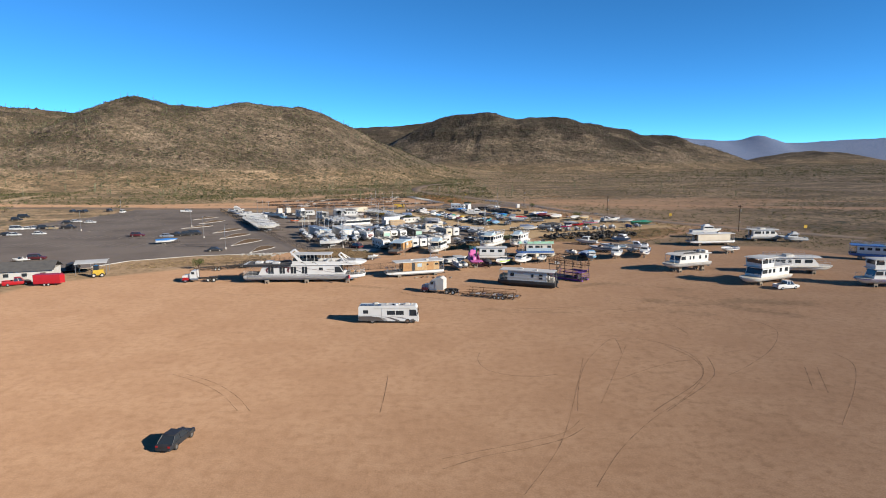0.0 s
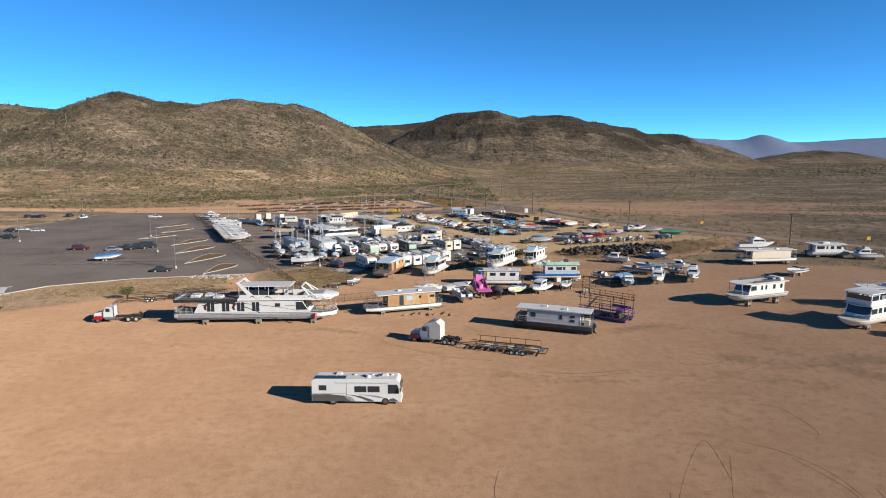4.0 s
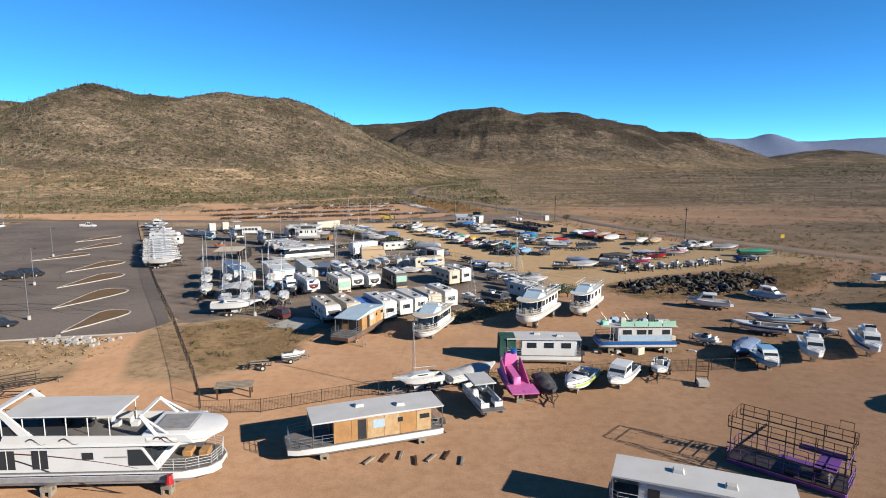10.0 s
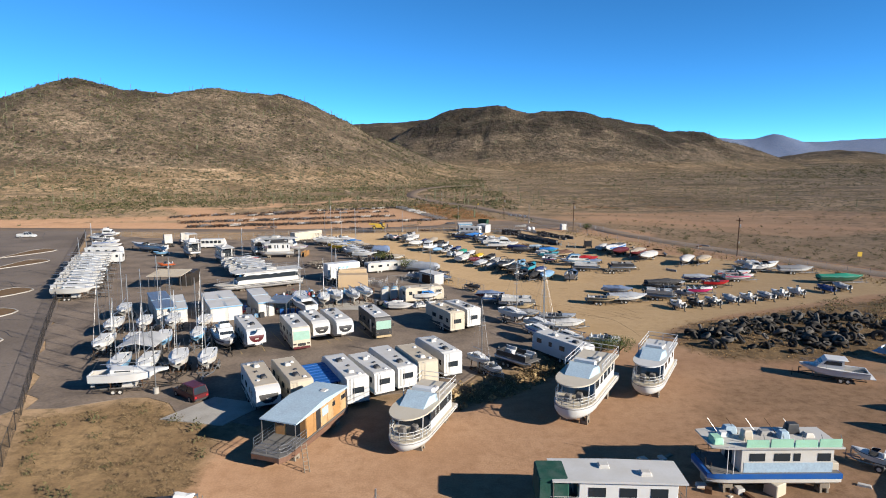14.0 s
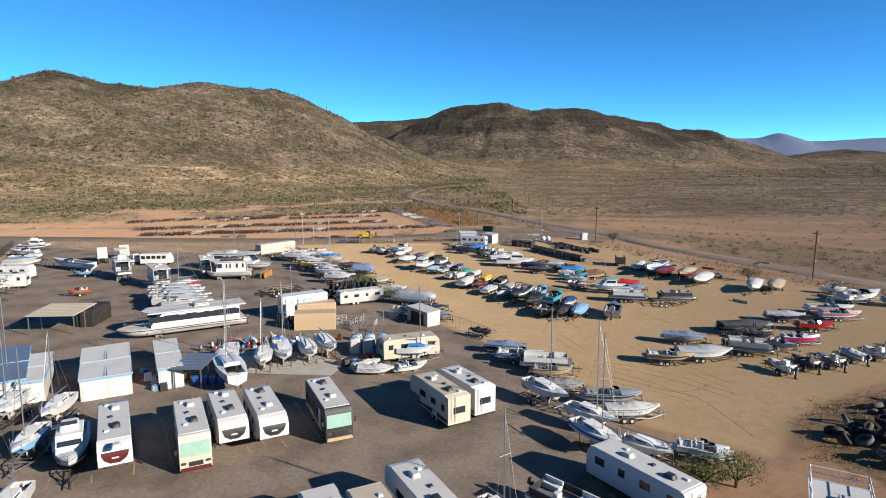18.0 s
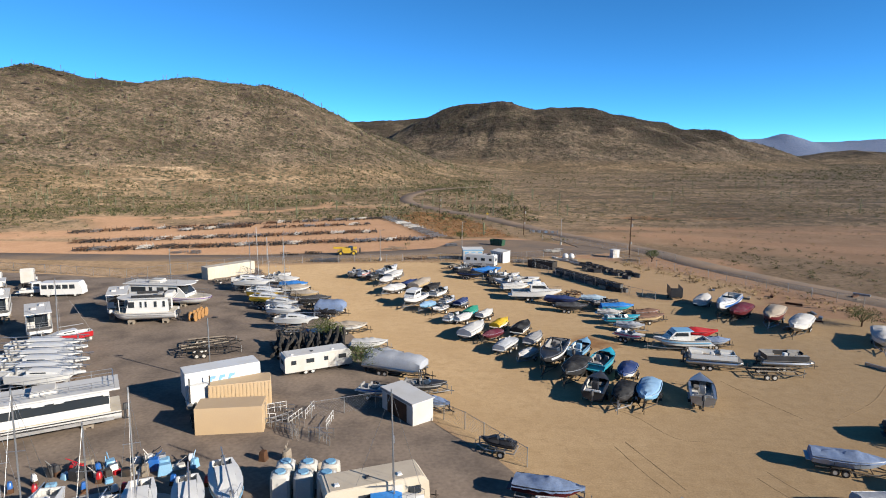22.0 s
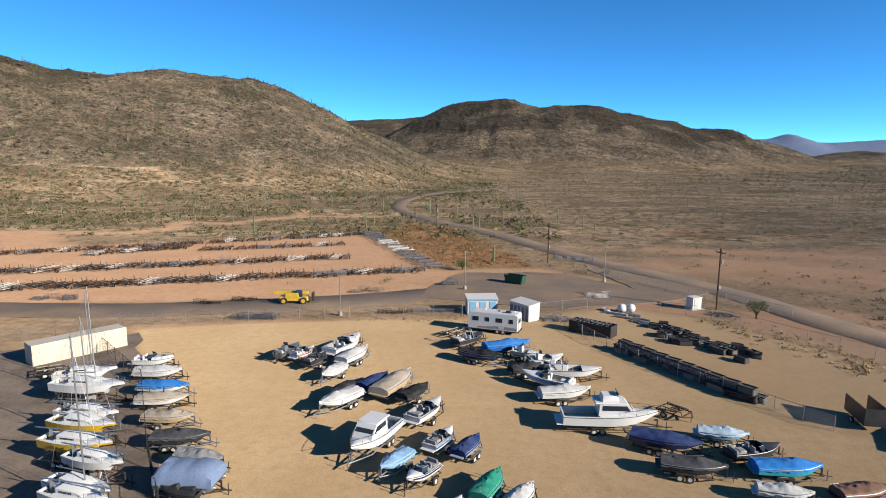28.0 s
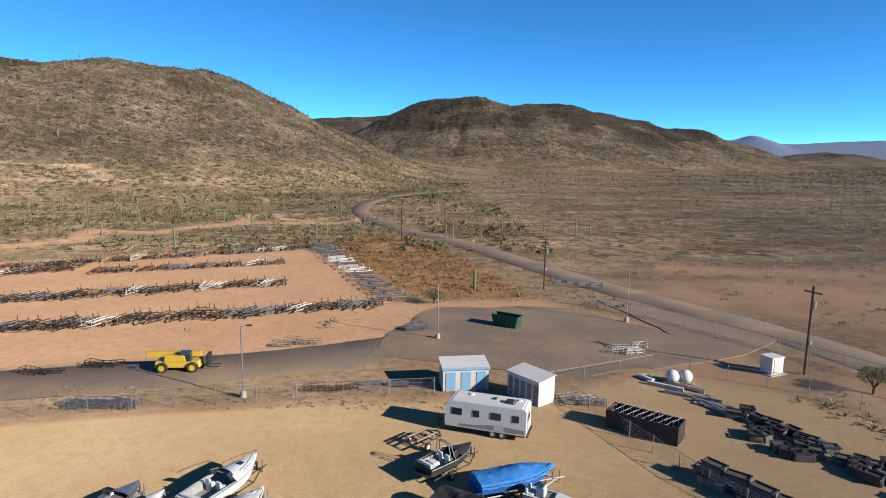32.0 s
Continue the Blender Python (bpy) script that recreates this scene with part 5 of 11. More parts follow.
# ---- builders: motorhomes, trailers, cars ----
def rv(x, y, heading, L, style="class_a", body="white", roof="white", front="black", stripe="grey", label="", units=2, slide=0.0, skylights=3):
    """A motorhome (class_a), a fifth wheel with its raised nose, or a travel trailer. Front towards +x."""
    W, H = 2.5, 3.35 if style != "travel" else 3.0
    nm = {"class_a": "motorhome", "fifth": "fifth_wheel_trailer", "travel": "travel_trailer"}[style]
    t = thing(nm, x, y, heading, label or {"class_a": f"{body} motorhome with a wide windscreen and dark stripes", "fifth": f"{body} fifth-wheel trailer with a raised nose", "travel": f"{body} travel trailer with a sloping front"}[style] + " parked on asphalt", nm.replace("_", " ").replace("fifth wheel trailer", "caravan").replace("travel trailer", "caravan"), "parked campers")
    h = L / 2
    if style == "class_a":
        prof = [(-h, 0.55), (-h + 0.05, H - 0.15), (-h + 0.25, H), (h - 0.35, H), (h - 0.06, H - 0.35), (h, 1.5), (h - 0.02, 0.45)]
    elif style == "fifth":
        prof = [(-h, 0.6), (-h, H - 0.1), (-h + 0.12, H), (h - 0.75, H), (h - 0.2, H - 0.3), (h, 2.5), (h - 0.1, 1.55), (h - 2.3, 1.5), (h - 2.45, 0.6)]
    else:
        prof = [(-h, 0.6), (-h - 0.02, H - 0.2), (-h + 0.15, H), (h - 0.45, H), (h - 0.08, H - 0.5), (h, 1.2), (h - 0.08, 0.6)]
    part("body", Shape().side(prof, 0, W), tone(body), t, smooth=40)
    part("roof", Shape().box(-0.15, 0, H, L - (0.9 if style != "fifth" else 1.8), W * 0.97, 0.05, 0.99, 0.02), ROOFWHITE if roof == "white" else ROOFTAN, t)
    for k in range(units):
        part("air_conditioner", Shape().box(-L * 0.28 + L * 0.42 * k, 0.15, H + 0.05, 0.95, 0.7, 0.28, 0.82, 0.1), OFFWHITE if (k + int(x)) % 2 else BLACK, t)
    for k in range(skylights):
        part("roof_vent", Shape().box(-L * 0.38 + L * 0.3 * k, -0.55 + 0.3 * (k % 2), H + 0.05, 0.4, 0.4, 0.12, 0.85, 0.04), BLACK if k % 2 else WHITE, t)
    nwin = 4
    for s in (1, -1):
        for k in range(nwin):
            px = -h * 0.75 + L * 0.72 * k / (nwin - 1)
            if style == "fifth" and px > h - 2.4:
                px = h - 2.8
            part("window", Shape().box(px, s * (W / 2 + 0.008), 1.75, 0.95 if k % 2 else 0.6, 0.03, 0.62), GLASS, t)
        if stripe:
            part("swoosh", Shape().side([(-h + 0.1, 0.75), (-h + 0.1, 1.1), (-h * 0.3, 1.25), (h * 0.3, 1.0), (h * 0.62, 0.95), (h * 0.62, 0.75)], s * (W / 2 + 0.006), 0.02), tone(stripe), t)
        part("storage_door", Shape().box(-h * 0.35, s * (W / 2 + 0.012), 0.75, 0.9, 0.03, 0.45), OFFWHITE, t)
    part("entry_door", Shape().box(h * (0.35 if style != "class_a" else 0.45), -(W / 2 + 0.014), 0.75, 0.75, 0.03, 1.9), OFFWHITE, t)
    if style == "class_a":
        part("windscreen", Shape().sheet([[(h + 0.012, W * 0.46, 1.62), (h + 0.02, 0, 1.62), (h + 0.012, -W * 0.46, 1.62)], [(h - 0.03, W * 0.45, H - 0.5), (h - 0.02, 0, H - 0.5), (h - 0.03, -W * 0.45, H - 0.5)]]).box(h - 0.03, 0, 1.6, 0.04, W * 0.9, 0.04), CURTAIN if front == "screen" else GLASS, t)
        part("grille", Shape().box(h + 0.01, 0, 0.75, 0.05, 1.1, 0.4), BLACK, t)
        part("bumper", Shape().box(h - 0.02, 0, 0.38, 0.22, W * 0.98, 0.3, 0.95, 0.04), tone(stripe) if stripe else BLACK, t)
        for s in (1, -1):
            part("headlight", Shape().box(h + 0.012, s * 0.95, 0.95, 0.05, 0.4, 0.22), CHROME, t)
            part("mirror", Shape().box(h - 0.1, s * (W / 2 + 0.25), 1.9, 0.12, 0.18, 0.4), BLACK, t)
        for px in (h - 1.6, -h + 2.9):
            for s in (1, -1):
                wheel(t, px, s * (W / 2 - 0.16), 0.45, 0.45, 0.28, ALU)
    else:
        if style == "fifth" and front:
            part("nose_panel", Shape().sheet([[(h + 0.015 - dx, q * W, z) for q in (-wd, 0, wd)] for z, wd, dx in ((2.72, 0.4, 0.08), (2.5, 0.39, 0.0), (2.1, 0.33, 0.042), (1.75, 0.14, 0.079))]), tone(front), t)
            part("nose_emblem", Shape().box(h + 0.005, 0, 2.15, 0.03, 0.5, 0.14), OFFWHITE, t)
        for k in (0, 1):
            for s in (1, -1):
                wheel(t, -h * 0.2 - 0.85 * k, s * (W / 2 - 0.14), 0.36, 0.36, 0.24)
        legs = Shape()
        for s in (1, -1):
            legs.tube([(h - 2.9 if style == "fifth" else h - 0.4, s * 0.8, 0), (h - 2.9 if style == "fifth" else h - 0.4, s * 0.8, 0.7)], 0.05, 4)
        part("landing_leg", legs, DARKSTEEL, t)
        if style == "travel":
            part("hitch", Shape().tube([(h - 0.2, 0.7, 0.5), (h + 1.1, 0, 0.48), (h - 0.2, -0.7, 0.5)], 0.05, 4).tube([(h + 0.9, 0, 0.0), (h + 0.9, 0, 0.9)], 0.04, 4), DARKSTEEL, t)
    if style != "class_a":
        part("rear_window", Shape().box(-h - 0.012, 0, 1.65, 0.03, 1.3, 0.65), GLASS, t)
        part("rear_bumper", Shape().box(-h - 0.1, 0, 0.5, 0.14, W * 0.96, 0.14), DARKSTEEL, t)
    part("chassis", Shape().box(-0.2 if style != "fifth" else -1.4, 0, 0.36, L * 0.9 - (2.5 if style == "fifth" else 0), W * 0.8, 0.24), DARKSTEEL, t)
    if slide:
        part("slide_out", Shape().box(h * 0.2, slide * (W / 2 + 0.3), 0.9, L * 0.35, 0.65, 1.9, 1, 0.03), tone(body), t)
    part("ladder", Shape().tube([(-h - 0.08, 0.9, 0.9), (-h - 0.08, 0.9, H + 0.1)], 0.02, 4).tube([(-h - 0.08, 0.5, 0.9), (-h - 0.08, 0.5, H + 0.1)], 0.02, 4), ALU, t)
    return t


def car(x, y, heading, kind="sedan", paint="black", label="", far=False):
    """A car, van or pickup: lower body, glasshouse, lamps and wheels."""
    L, W, H = {"sedan": (4.7, 1.82, 1.45), "suv": (4.8, 1.9, 1.78), "pickup": (5.7, 1.95, 1.85), "van": (5.2, 1.95, 1.95)}[kind]
    t = thing({"sedan": "car", "suv": "suv", "pickup": "pickup_truck", "van": "van"}[kind], x, y, heading, label or f"{paint} {kind} parked on the lot", "car" if kind != "pickup" else "pickup", "parked vehicles")
    h, belt = L / 2, H * 0.56
    m = tone(paint)
    rings = []
    for u, k, top in ((-0.5, 0.9, 0.92), (-0.46, 0.98, 1.0), (0.1, 1.0, 1.0), (0.4, 0.97, 0.93), (0.5, 0.84, 0.72)):
        rings.append([(u * L, s * W / 2 * k * q, z) for s, q, z in ((1, 0.9, 0.28), (1, 1, 0.5), (1, 0.94, belt * top), (-1, 0.94, belt * top), (-1, 1, 0.5), (-1, 0.9, 0.28))])
    part("body", Shape().loft(rings), m, t)
    a, b, c, d = {"sedan": (-0.42, -0.26, 0.06, 0.24), "suv": (-0.48, -0.42, 0.06, 0.22), "pickup": (-0.1, -0.07, 0.12, 0.25), "van": (-0.48, -0.45, 0.2, 0.36)}[kind]
    rings = [[(u * L, s * W / 2 * k, z) for s in (1, -1)] for u, k, z in ()]
    g = Shape().loft([[(a * L, W * 0.44, belt), (d * L, W * 0.44, belt), (d * L, -W * 0.44, belt), (a * L, -W * 0.44, belt)], [(b * L, W * 0.37, H - 0.05), (c * L, W * 0.37, H - 0.05), (c * L, -W * 0.37, H - 0.05), (b * L, -W * 0.37, H - 0.05)]])
    part("glasshouse", g, GLASS, t)
    part("roof", Shape().box((b + c) / 2 * L, 0, H - 0.06, (c - b) * L * 1.04, W * 0.77, 0.07, 0.92, 0.03), m, t)
    for s in (1, -1):
        for lo, hi in ((a, b), (d, c), ((a + d) / 2, (b + c) / 2)):
            part("pillar", Shape().tube([(lo * L, s * W * 0.445, belt), (hi * L, s * W * 0.375, H - 0.04)], 0.045, 4), m, t)
    if kind == "pickup":
        part("bed_floor", Shape().box(-0.3 * L, 0, belt - 0.02, 0.36 * L, W * 0.76, 0.04), BLACK, t)
        part("bed_rail", Shape().box(-0.3 * L, W * 0.44, belt, 0.38 * L, 0.1, 0.16).box(-0.3 * L, -W * 0.44, belt, 0.38 * L, 0.1, 0.16).box(-0.49 * L, 0, belt, 0.08, W * 0.88, 0.16), m, t)
    for s in (1, -1):
        if not far:
            part("headlight", Shape().box(0.485 * L, s * W * 0.32, 0.55, 0.06, 0.34, 0.14), CHROME, t)
            part("tail_light", Shape().box(-0.497 * L, s * W * 0.36, 0.6, 0.05, 0.26, 0.18), PAINTS["red"], t)
        for u in (-0.3, 0.3):
            wheel(t, u * L, s * (W / 2 - 0.1), 0.34, 0.34, 0.22, None if far else ALU)
    for e in (0.49, -0.5):
        if not far:
            part("bumper", Shape().box(e * L, 0, 0.3, 0.14, W * 0.84, 0.2, 1, 0.03), m if kind == "sedan" else BLACK, t)
    return t


def road_tractor(x, y, heading, paint="white", label="", sleeper=True, second=None):
    """A lorry tractor unit: bonnet, cab, sleeper with wind deflector, frame, tanks and three axles."""
    t = thing("road_tractor", x, y, heading, label or f"{paint} road tractor with its hitch bare", "truck")
    m = tone(paint)
    part("bonnet", Shape().side([(1.4, 0.75), (1.4, 1.95), (2.9, 1.7), (3.15, 1.5), (3.2, 0.75)], 0, 1.5), m, t)
    part("cab", Shape().side([(-0.1, 0.8), (-0.1, 2.75), (1.0, 2.75), (1.45, 1.95), (1.45, 0.8)], 0, 2.1), m, t)
    part("windscreen", Shape().sheet([[(1.47, 0.95, 2.0), (1.47, -0.95, 2.0)], [(1.05, 0.92, 2.7), (1.05, -0.92, 2.7)]]).box(1.3, 0, 1.98, 0.2, 1.9, 0.03), GLASS, t)
    for s in (1, -1):
        part("side_window", Shape().box(0.7, s * 1.06, 1.95, 0.7, 0.03, 0.6), GLASS, t)
        part("front_fender", Shape().side([(1.7, 0.7), (1.9, 1.2), (2.9, 1.2), (3.2, 0.7), (3.2, 0.6), (1.7, 0.6)], s * 0.98, 0.5), tone(second) if second else m, t)
        part("exhaust_stack", Shape().tube([(-0.25, s * 0.95, 0.9), (-0.25, s * 0.95, 3.6)], 0.07, 7), CHROME, t)
        part("fuel_tank", Shape().tube([(-0.4, s * 1.0, 0.75), (1.2, s * 1.0, 0.75)], 0.3, 8), ALU, t)
        part("headlight", Shape().box(3.18, s * 0.85, 0.95, 0.08, 0.3, 0.25), CHROME, t)
    if sleeper:
        part("sleeper", Shape().side([(-1.9, 0.8), (-1.9, 3.1), (-1.2, 3.6), (0.2, 3.3), (0.9, 2.78), (-0.1, 2.7), (-0.1, 0.8)], 0, 2.2), OFFWHITE, t, "white sleeper cabin")
    part("bumper", Shape().box(3.25, 0, 0.4, 0.2, 2.3, 0.35, 1, 0.04), CHROME, t)
    part("grille", Shape().box(3.2, 0, 0.85, 0.06, 0.9, 0.65), CHROME, t)
    part("frame", Shape().box(-0.9, 0.42, 0.7, 7.6, 0.12, 0.28).box(-0.9, -0.42, 0.7, 7.6, 0.12, 0.28).box(-3.4, 0, 0.98, 1.1, 1.0, 0.12), DARKSTEEL, t)
    for s in (1, -1):
        wheel(t, 2.45, s * 0.98, 0.5, 0.5, 0.28, ALU)
        for px in (-2.7, -4.05):
            wheel(t, px, s * 0.92, 0.5, 0.5, 0.55, OFFWHITE)
        part("mud_flap", Shape().box(-4.75, s * 0.92, 0.3, 0.03, 0.6, 0.6), BLACK, t)
    return t


# ---- builders: fences, poles, sheds ----
def light_pole(x, y, h=7.5, base=True, label="slim grey steel light pole on a concrete foot"):
    t = thing("light_pole", x, y, 0, label, "light pole", "lot light poles")
    part("pole", Shape().tube([(0, 0, 0), (0, 0, h)], 0.075, 8), STEEL, t)
    part("foot", Shape().disc(0, 0, 0, 0.32, 0.75, 12, 0.95), CONCRETE, t)
    part("lamp_arm", Shape().tube([(0, 0, h - 0.1), (0.6, 0, h + 0.05)], 0.035, 5), STEEL, t)
    part("lamp_head", Shape().box(0.85, 0, h, 0.6, 0.3, 0.14, 0.85, 0.04), DARKSTEEL, t)
    return t


def utility_pole(x, y, h=11.0):
    t = thing("utility_pole", x, y, 20, "dark wooden utility pole with a crossarm", "utility pole", "utility poles")
    part("pole", Shape().tube([(0, 0, 0), (0.05, 0, h)], 0.13, 8), BROWN, t)
    part("crossarm", Shape().box(0.05, 0, h - 0.8, 0.12, 2.2, 0.14), BROWN, t)
    for s in (-0.95, -0.4, 0.4, 0.95):
        part("insulator", Shape().disc(0.05, s, h - 0.66, 0.05, 0.18, 8, 0.6), GLASS, t)
    part("meter_box", Shape().box(0.25, 0, 3.6, 0.3, 0.4, 0.5), STEEL, t)
    part("transformer", Shape().disc(0.4, 0, h - 2.6, 0.25, 0.8, 10), STEEL, t)
    return t


def chain_fence(line, h=1.9, label="grey chain-link fence with steel posts", gap=3.0, screen=None, bars=False, mat=None):
    """A fence along a line: each post, rails and wire, and a panel of mesh wires between posts."""
    mat = mat or STEEL
    ax0, ay0 = line[0]
    t = thing("fence", ax0, ay0, 0, label, "fence")
    for (ax, ay), (bx, by) in zip(line, line[1:]):
        ln = math.hypot(bx - ax, by - ay)
        n = max(1, round(ln / gap))
        hd = math.degrees(math.atan2(by - ay, bx - ax))
        for k in range(n):
            px, py = ax + (bx - ax) * k / n - ax0, ay + (by - ay) * k / n - ay0
            o = part("post", cached(("fpost", h, bars, mat.name), lambda: Shape().tube([(0, 0, 0), (0, 0, h + 0.1)], 0.045, 5), "post", mat), mat, t)
            o.location = (px, py, 0)
            w = ln / n

            def wires():
                s = Shape().tube([(0, 0, h), (w, 0, h)], 0.025, 4)
                if bars:
                    s.tube([(0, 0, 0.15), (w, 0, 0.15)], 0.025, 4)
                    for q in range(1, int(w / 0.16)):
                        s.tube([(q * 0.16, 0, 0.1), (q * 0.16, 0, h)], 0.012, 3)
                else:
                    m = int(w / 0.3)
                    for q in range(-int(h / 0.3), m):
                        for d in (1, -1):
                            x0, x1 = q * 0.3, q * 0.3 + h
                            z0, z1 = 0.05, h
                            if x0 < 0:
                                z0, x0 = z0 - x0, 0
                            if x1 > w:
                                z1, x1 = z1 - (x1 - w), w
                            if x1 - x0 > 0.1:
                                s.tube([(x0, 0, z0 if d > 0 else h + 0.05 - z0), (x1, 0, z1 if d > 0 else h + 0.05 - z1)], 0.006, 3)
                return s

            o = part("mesh_panel", cached(("fmesh", h, round(w, 2), bars, mat.name), wires, "mesh_panel", mat), mat, t)
            o.location, o.rotation_euler = (px, py, 0), (0, 0, radians(hd))
            if screen:
                o = part("screen_cloth", cached(("fscreen", h, round(w, 2)), lambda: Shape().box(w / 2, 0.04, 0.1, w, 0.02, h - 0.15), "screen_cloth", screen), screen, t)
                o.location, o.rotation_euler = (px, py, 0), (0, 0, radians(hd))
    o = part("post", cached(("fpost", h, bars, mat.name), lambda: Shape().tube([(0, 0, 0), (0, 0, h + 0.1)], 0.045, 5), "post", mat), mat, t)
    o.location = (line[-1][0] - ax0, line[-1][1] - ay0, 0)
    return t


def shed(x, y, heading, L, W, H=2.6, wall="white", trim="lightblue", doors=2, label="", door_mat=None, slope=0.25, side=-1):
    """A storage shed: walls, sloped roof, eave trim and a row of doors on one long side."""
    t = thing("storage_shed", x, y, heading, label or "white metal storage shed with blue roller doors", "shed")
    part("wall", Shape().front([(-W / 2, 0), (-W / 2, H), (W / 2, H + slope), (W / 2, 0)], 0, L), tone(wall), t)
    part("roof", Shape().front([(-W / 2 - 0.12, H + 0.01), (-W / 2 - 0.12, H + 0.09), (W / 2 + 0.12, H + slope + 0.1), (W / 2 + 0.12, H + slope + 0.02)], 0, L + 0.25), ROOFWHITE, t)
    part("eave", Shape().box(0, -W / 2 - 0.14, H - 0.14, L + 0.26, 0.05, 0.26), tone(trim), t)
    for k in range(doors):
        px = -L / 2 + L * (k + 0.5) / doors
        d = part("roller_door", Shape().box(px, side * (W / 2 + 0.02), 0.05, L / doors * 0.62, 0.05, H * 0.82), door_mat or tone(trim), t)
        s = Shape()
        for q in range(7):
            s.box(px, side * (W / 2 + 0.05), 0.1 + q * H * 0.115, L / doors * 0.62, 0.02, 0.05)
        part("slat", s, door_mat or tone(trim), d)
    return t


def carport(x, y, heading, L, W, H=2.6, roof="tan", label="", open_sides=True, gable=False):
    t = thing("carport", x, y, heading, label or "metal carport with a flat ribbed roof", "carport", "carports")
    rm = {"tan": ROOFTAN, "white": ROOFWHITE, "blue": PAINTS["blue"], "steel": ALU}[roof]
    s = Shape()
    n = max(3, int(L / 0.8))
    if gable:
        part("roof", Shape().front([(-W / 2 - 0.2, H), (0, H + 0.5), (W / 2 + 0.2, H), (W / 2 + 0.2, H + 0.07), (0, H + 0.57), (-W / 2 - 0.2, H + 0.07)], 0, L + 0.3), rm, t)
    else:
        part("roof", Shape().side([(-L / 2 - 0.2, H), (-L / 2 - 0.2, H + 0.12), (L / 2 + 0.2, H + 0.3), (L / 2 + 0.2, H + 0.18)], 0, W + 0.3), rm, t)
    for k in range(n):
        s.box(-L / 2 + L * (k + 0.5) / n, 0, H + 0.1 + (0.18 * (k + 0.5) / n if not gable else 0.45), 0.06, W + 0.28 if not gable else 0.6, 0.06)
    part("roof_rib", s, rm, t)
    for a in (-1, 0, 1):
        for b in (-1, 1):
            part("post", cached(("cpost", H), lambda: Shape().box(0, 0, 0, 0.12, 0.12, H), "post", STEEL), STEEL, t).location = (a * (L / 2 - 0.1), b * (W / 2 - 0.1), 0)
    if not open_sides:
        part("wall_panel", Shape().box(0, W / 2, 0, L, 0.06, H).box(-L / 2, 0, 0, 0.06, W, H), tone("white"), t)
    return t


def box_container(x, y, heading, L, W, H, mat, label, name="shipping_container", ribs=True, z=0.0, legs=False):
    t = thing(name, x, y, heading, label, "container" if name == "shipping_container" else "trailer", z=z)
    b = 0.0 if not legs else 1.15
    part("body", Shape().box(0, 0, b, L, W, H, 1, 0.03), mat, t)
    if ribs:
        n = int(L / 0.35)
        s = Shape()
        for k in range(n):
            for q in (1, -1):
                s.box(-L / 2 + L * (k + 0.5) / n, q * (W / 2 + 0.01), b + 0.1, 0.16, 0.04, H - 0.2)
        part("corrugation", s, mat, t)
    for q in (1, -1):
        part("door", Shape().box(L / 2 + 0.02, q * W * 0.25, b + 0.08, 0.05, W * 0.47, H - 0.16), mat, t)
        part("lock_rod", Shape().tube([(L / 2 + 0.06, q * 0.2, b + 0.1), (L / 2 + 0.06, q * 0.2, b + H - 0.1)], 0.02, 4), STEEL, t)
    if legs:
        part("chassis", Shape().box(0, 0.5, 0.95, L, 0.12, 0.2).box(0, -0.5, 0.95, L, 0.12, 0.2), DARKSTEEL, t)
        for px in (-L / 2 + 1.2, -L / 2 + 2.4):
            for s in (1, -1):
                wheel(t, px, s * (W / 2 - 0.3), 0.5, 0.5, 0.5)
        part("landing_leg", Shape().box(L / 2 - 2.2, 0.7, 0, 0.14, 0.14, 1.0).box(L / 2 - 2.2, -0.7, 0, 0.14, 0.14, 1.0), DARKSTEEL, t)
    return t


def empty_trailer(x, y, heading, L, mat=None, axles=2, label="", rails=False, W=2.0, planks=False):
    """A long bare boat trailer: frame, crossbars, bunks, wheels; rails adds guide rails above."""
    mat = mat or DARKSTEEL
    t = thing("flat_trailer" if rails else "bare_trailer", x, y, heading, label or "bare dark steel boat trailer with guide bunks", "trailer", "bare trailers")
    f = Shape()
    for s in (-1, 1):
        f.tube([(-L / 2, s * W / 2, 0.62), (L * 0.3, s * W / 2, 0.62), (L / 2, 0, 0.55)], 0.07, 4)
    part("frame", f, mat, t)
    n = max(4, int(L / 1.6))
    for k in range(n):
        part("crossbar", cached(("xbar", W), lambda: Shape().box(0, 0, 0.56, 0.1, W, 0.1), "crossbar", mat), mat, t).location = (-L / 2 + L * 0.8 * k / (n - 1), 0, 0)
    for s in (-1, 1):
        part("guide_bunk", Shape().box(-L * 0.08, s * W * 0.32, 0.9, L * 0.7, 0.12, 0.1), GREYWOOD if not rails else mat, t)
        up = Shape()
        for k in range(5):
            px = -L * 0.42 + L * 0.17 * k
            up.tube([(px, s * W * 0.32, 0.62), (px, s * W * 0.32, 0.92)], 0.04, 4)
            if rails:
                up.tube([(px, s * W / 2, 0.62), (px, s * W / 2, 1.7)], 0.045, 4)
        if rails:
            up.tube([(-L * 0.42, s * W / 2, 1.7), (L * 0.3, s * W / 2, 1.7)], 0.05, 4)
        part("upright", up, mat, t)
        for i in range(axles):
            wheel(t, -L * 0.2 + (i - (axles - 1) / 2) * 0.85, s * (W / 2 + 0.18), 0.36, 0.36, 0.22)
    if planks:
        for k in range(9):
            part("deck_plank", Shape().box(-L * 0.45 + L * 0.085 * k, 0.1 * (k % 3), 0.67, L * (0.05 + 0.02 * (k % 2)), W * 0.62, 0.06), (ALU, OFFWHITE, GREYWOOD)[k % 3], t)
    part("jack", Shape().tube([(L * 0.46, 0, 0), (L * 0.46, 0, 1.0)], 0.05, 5), STEEL, t)
    return t


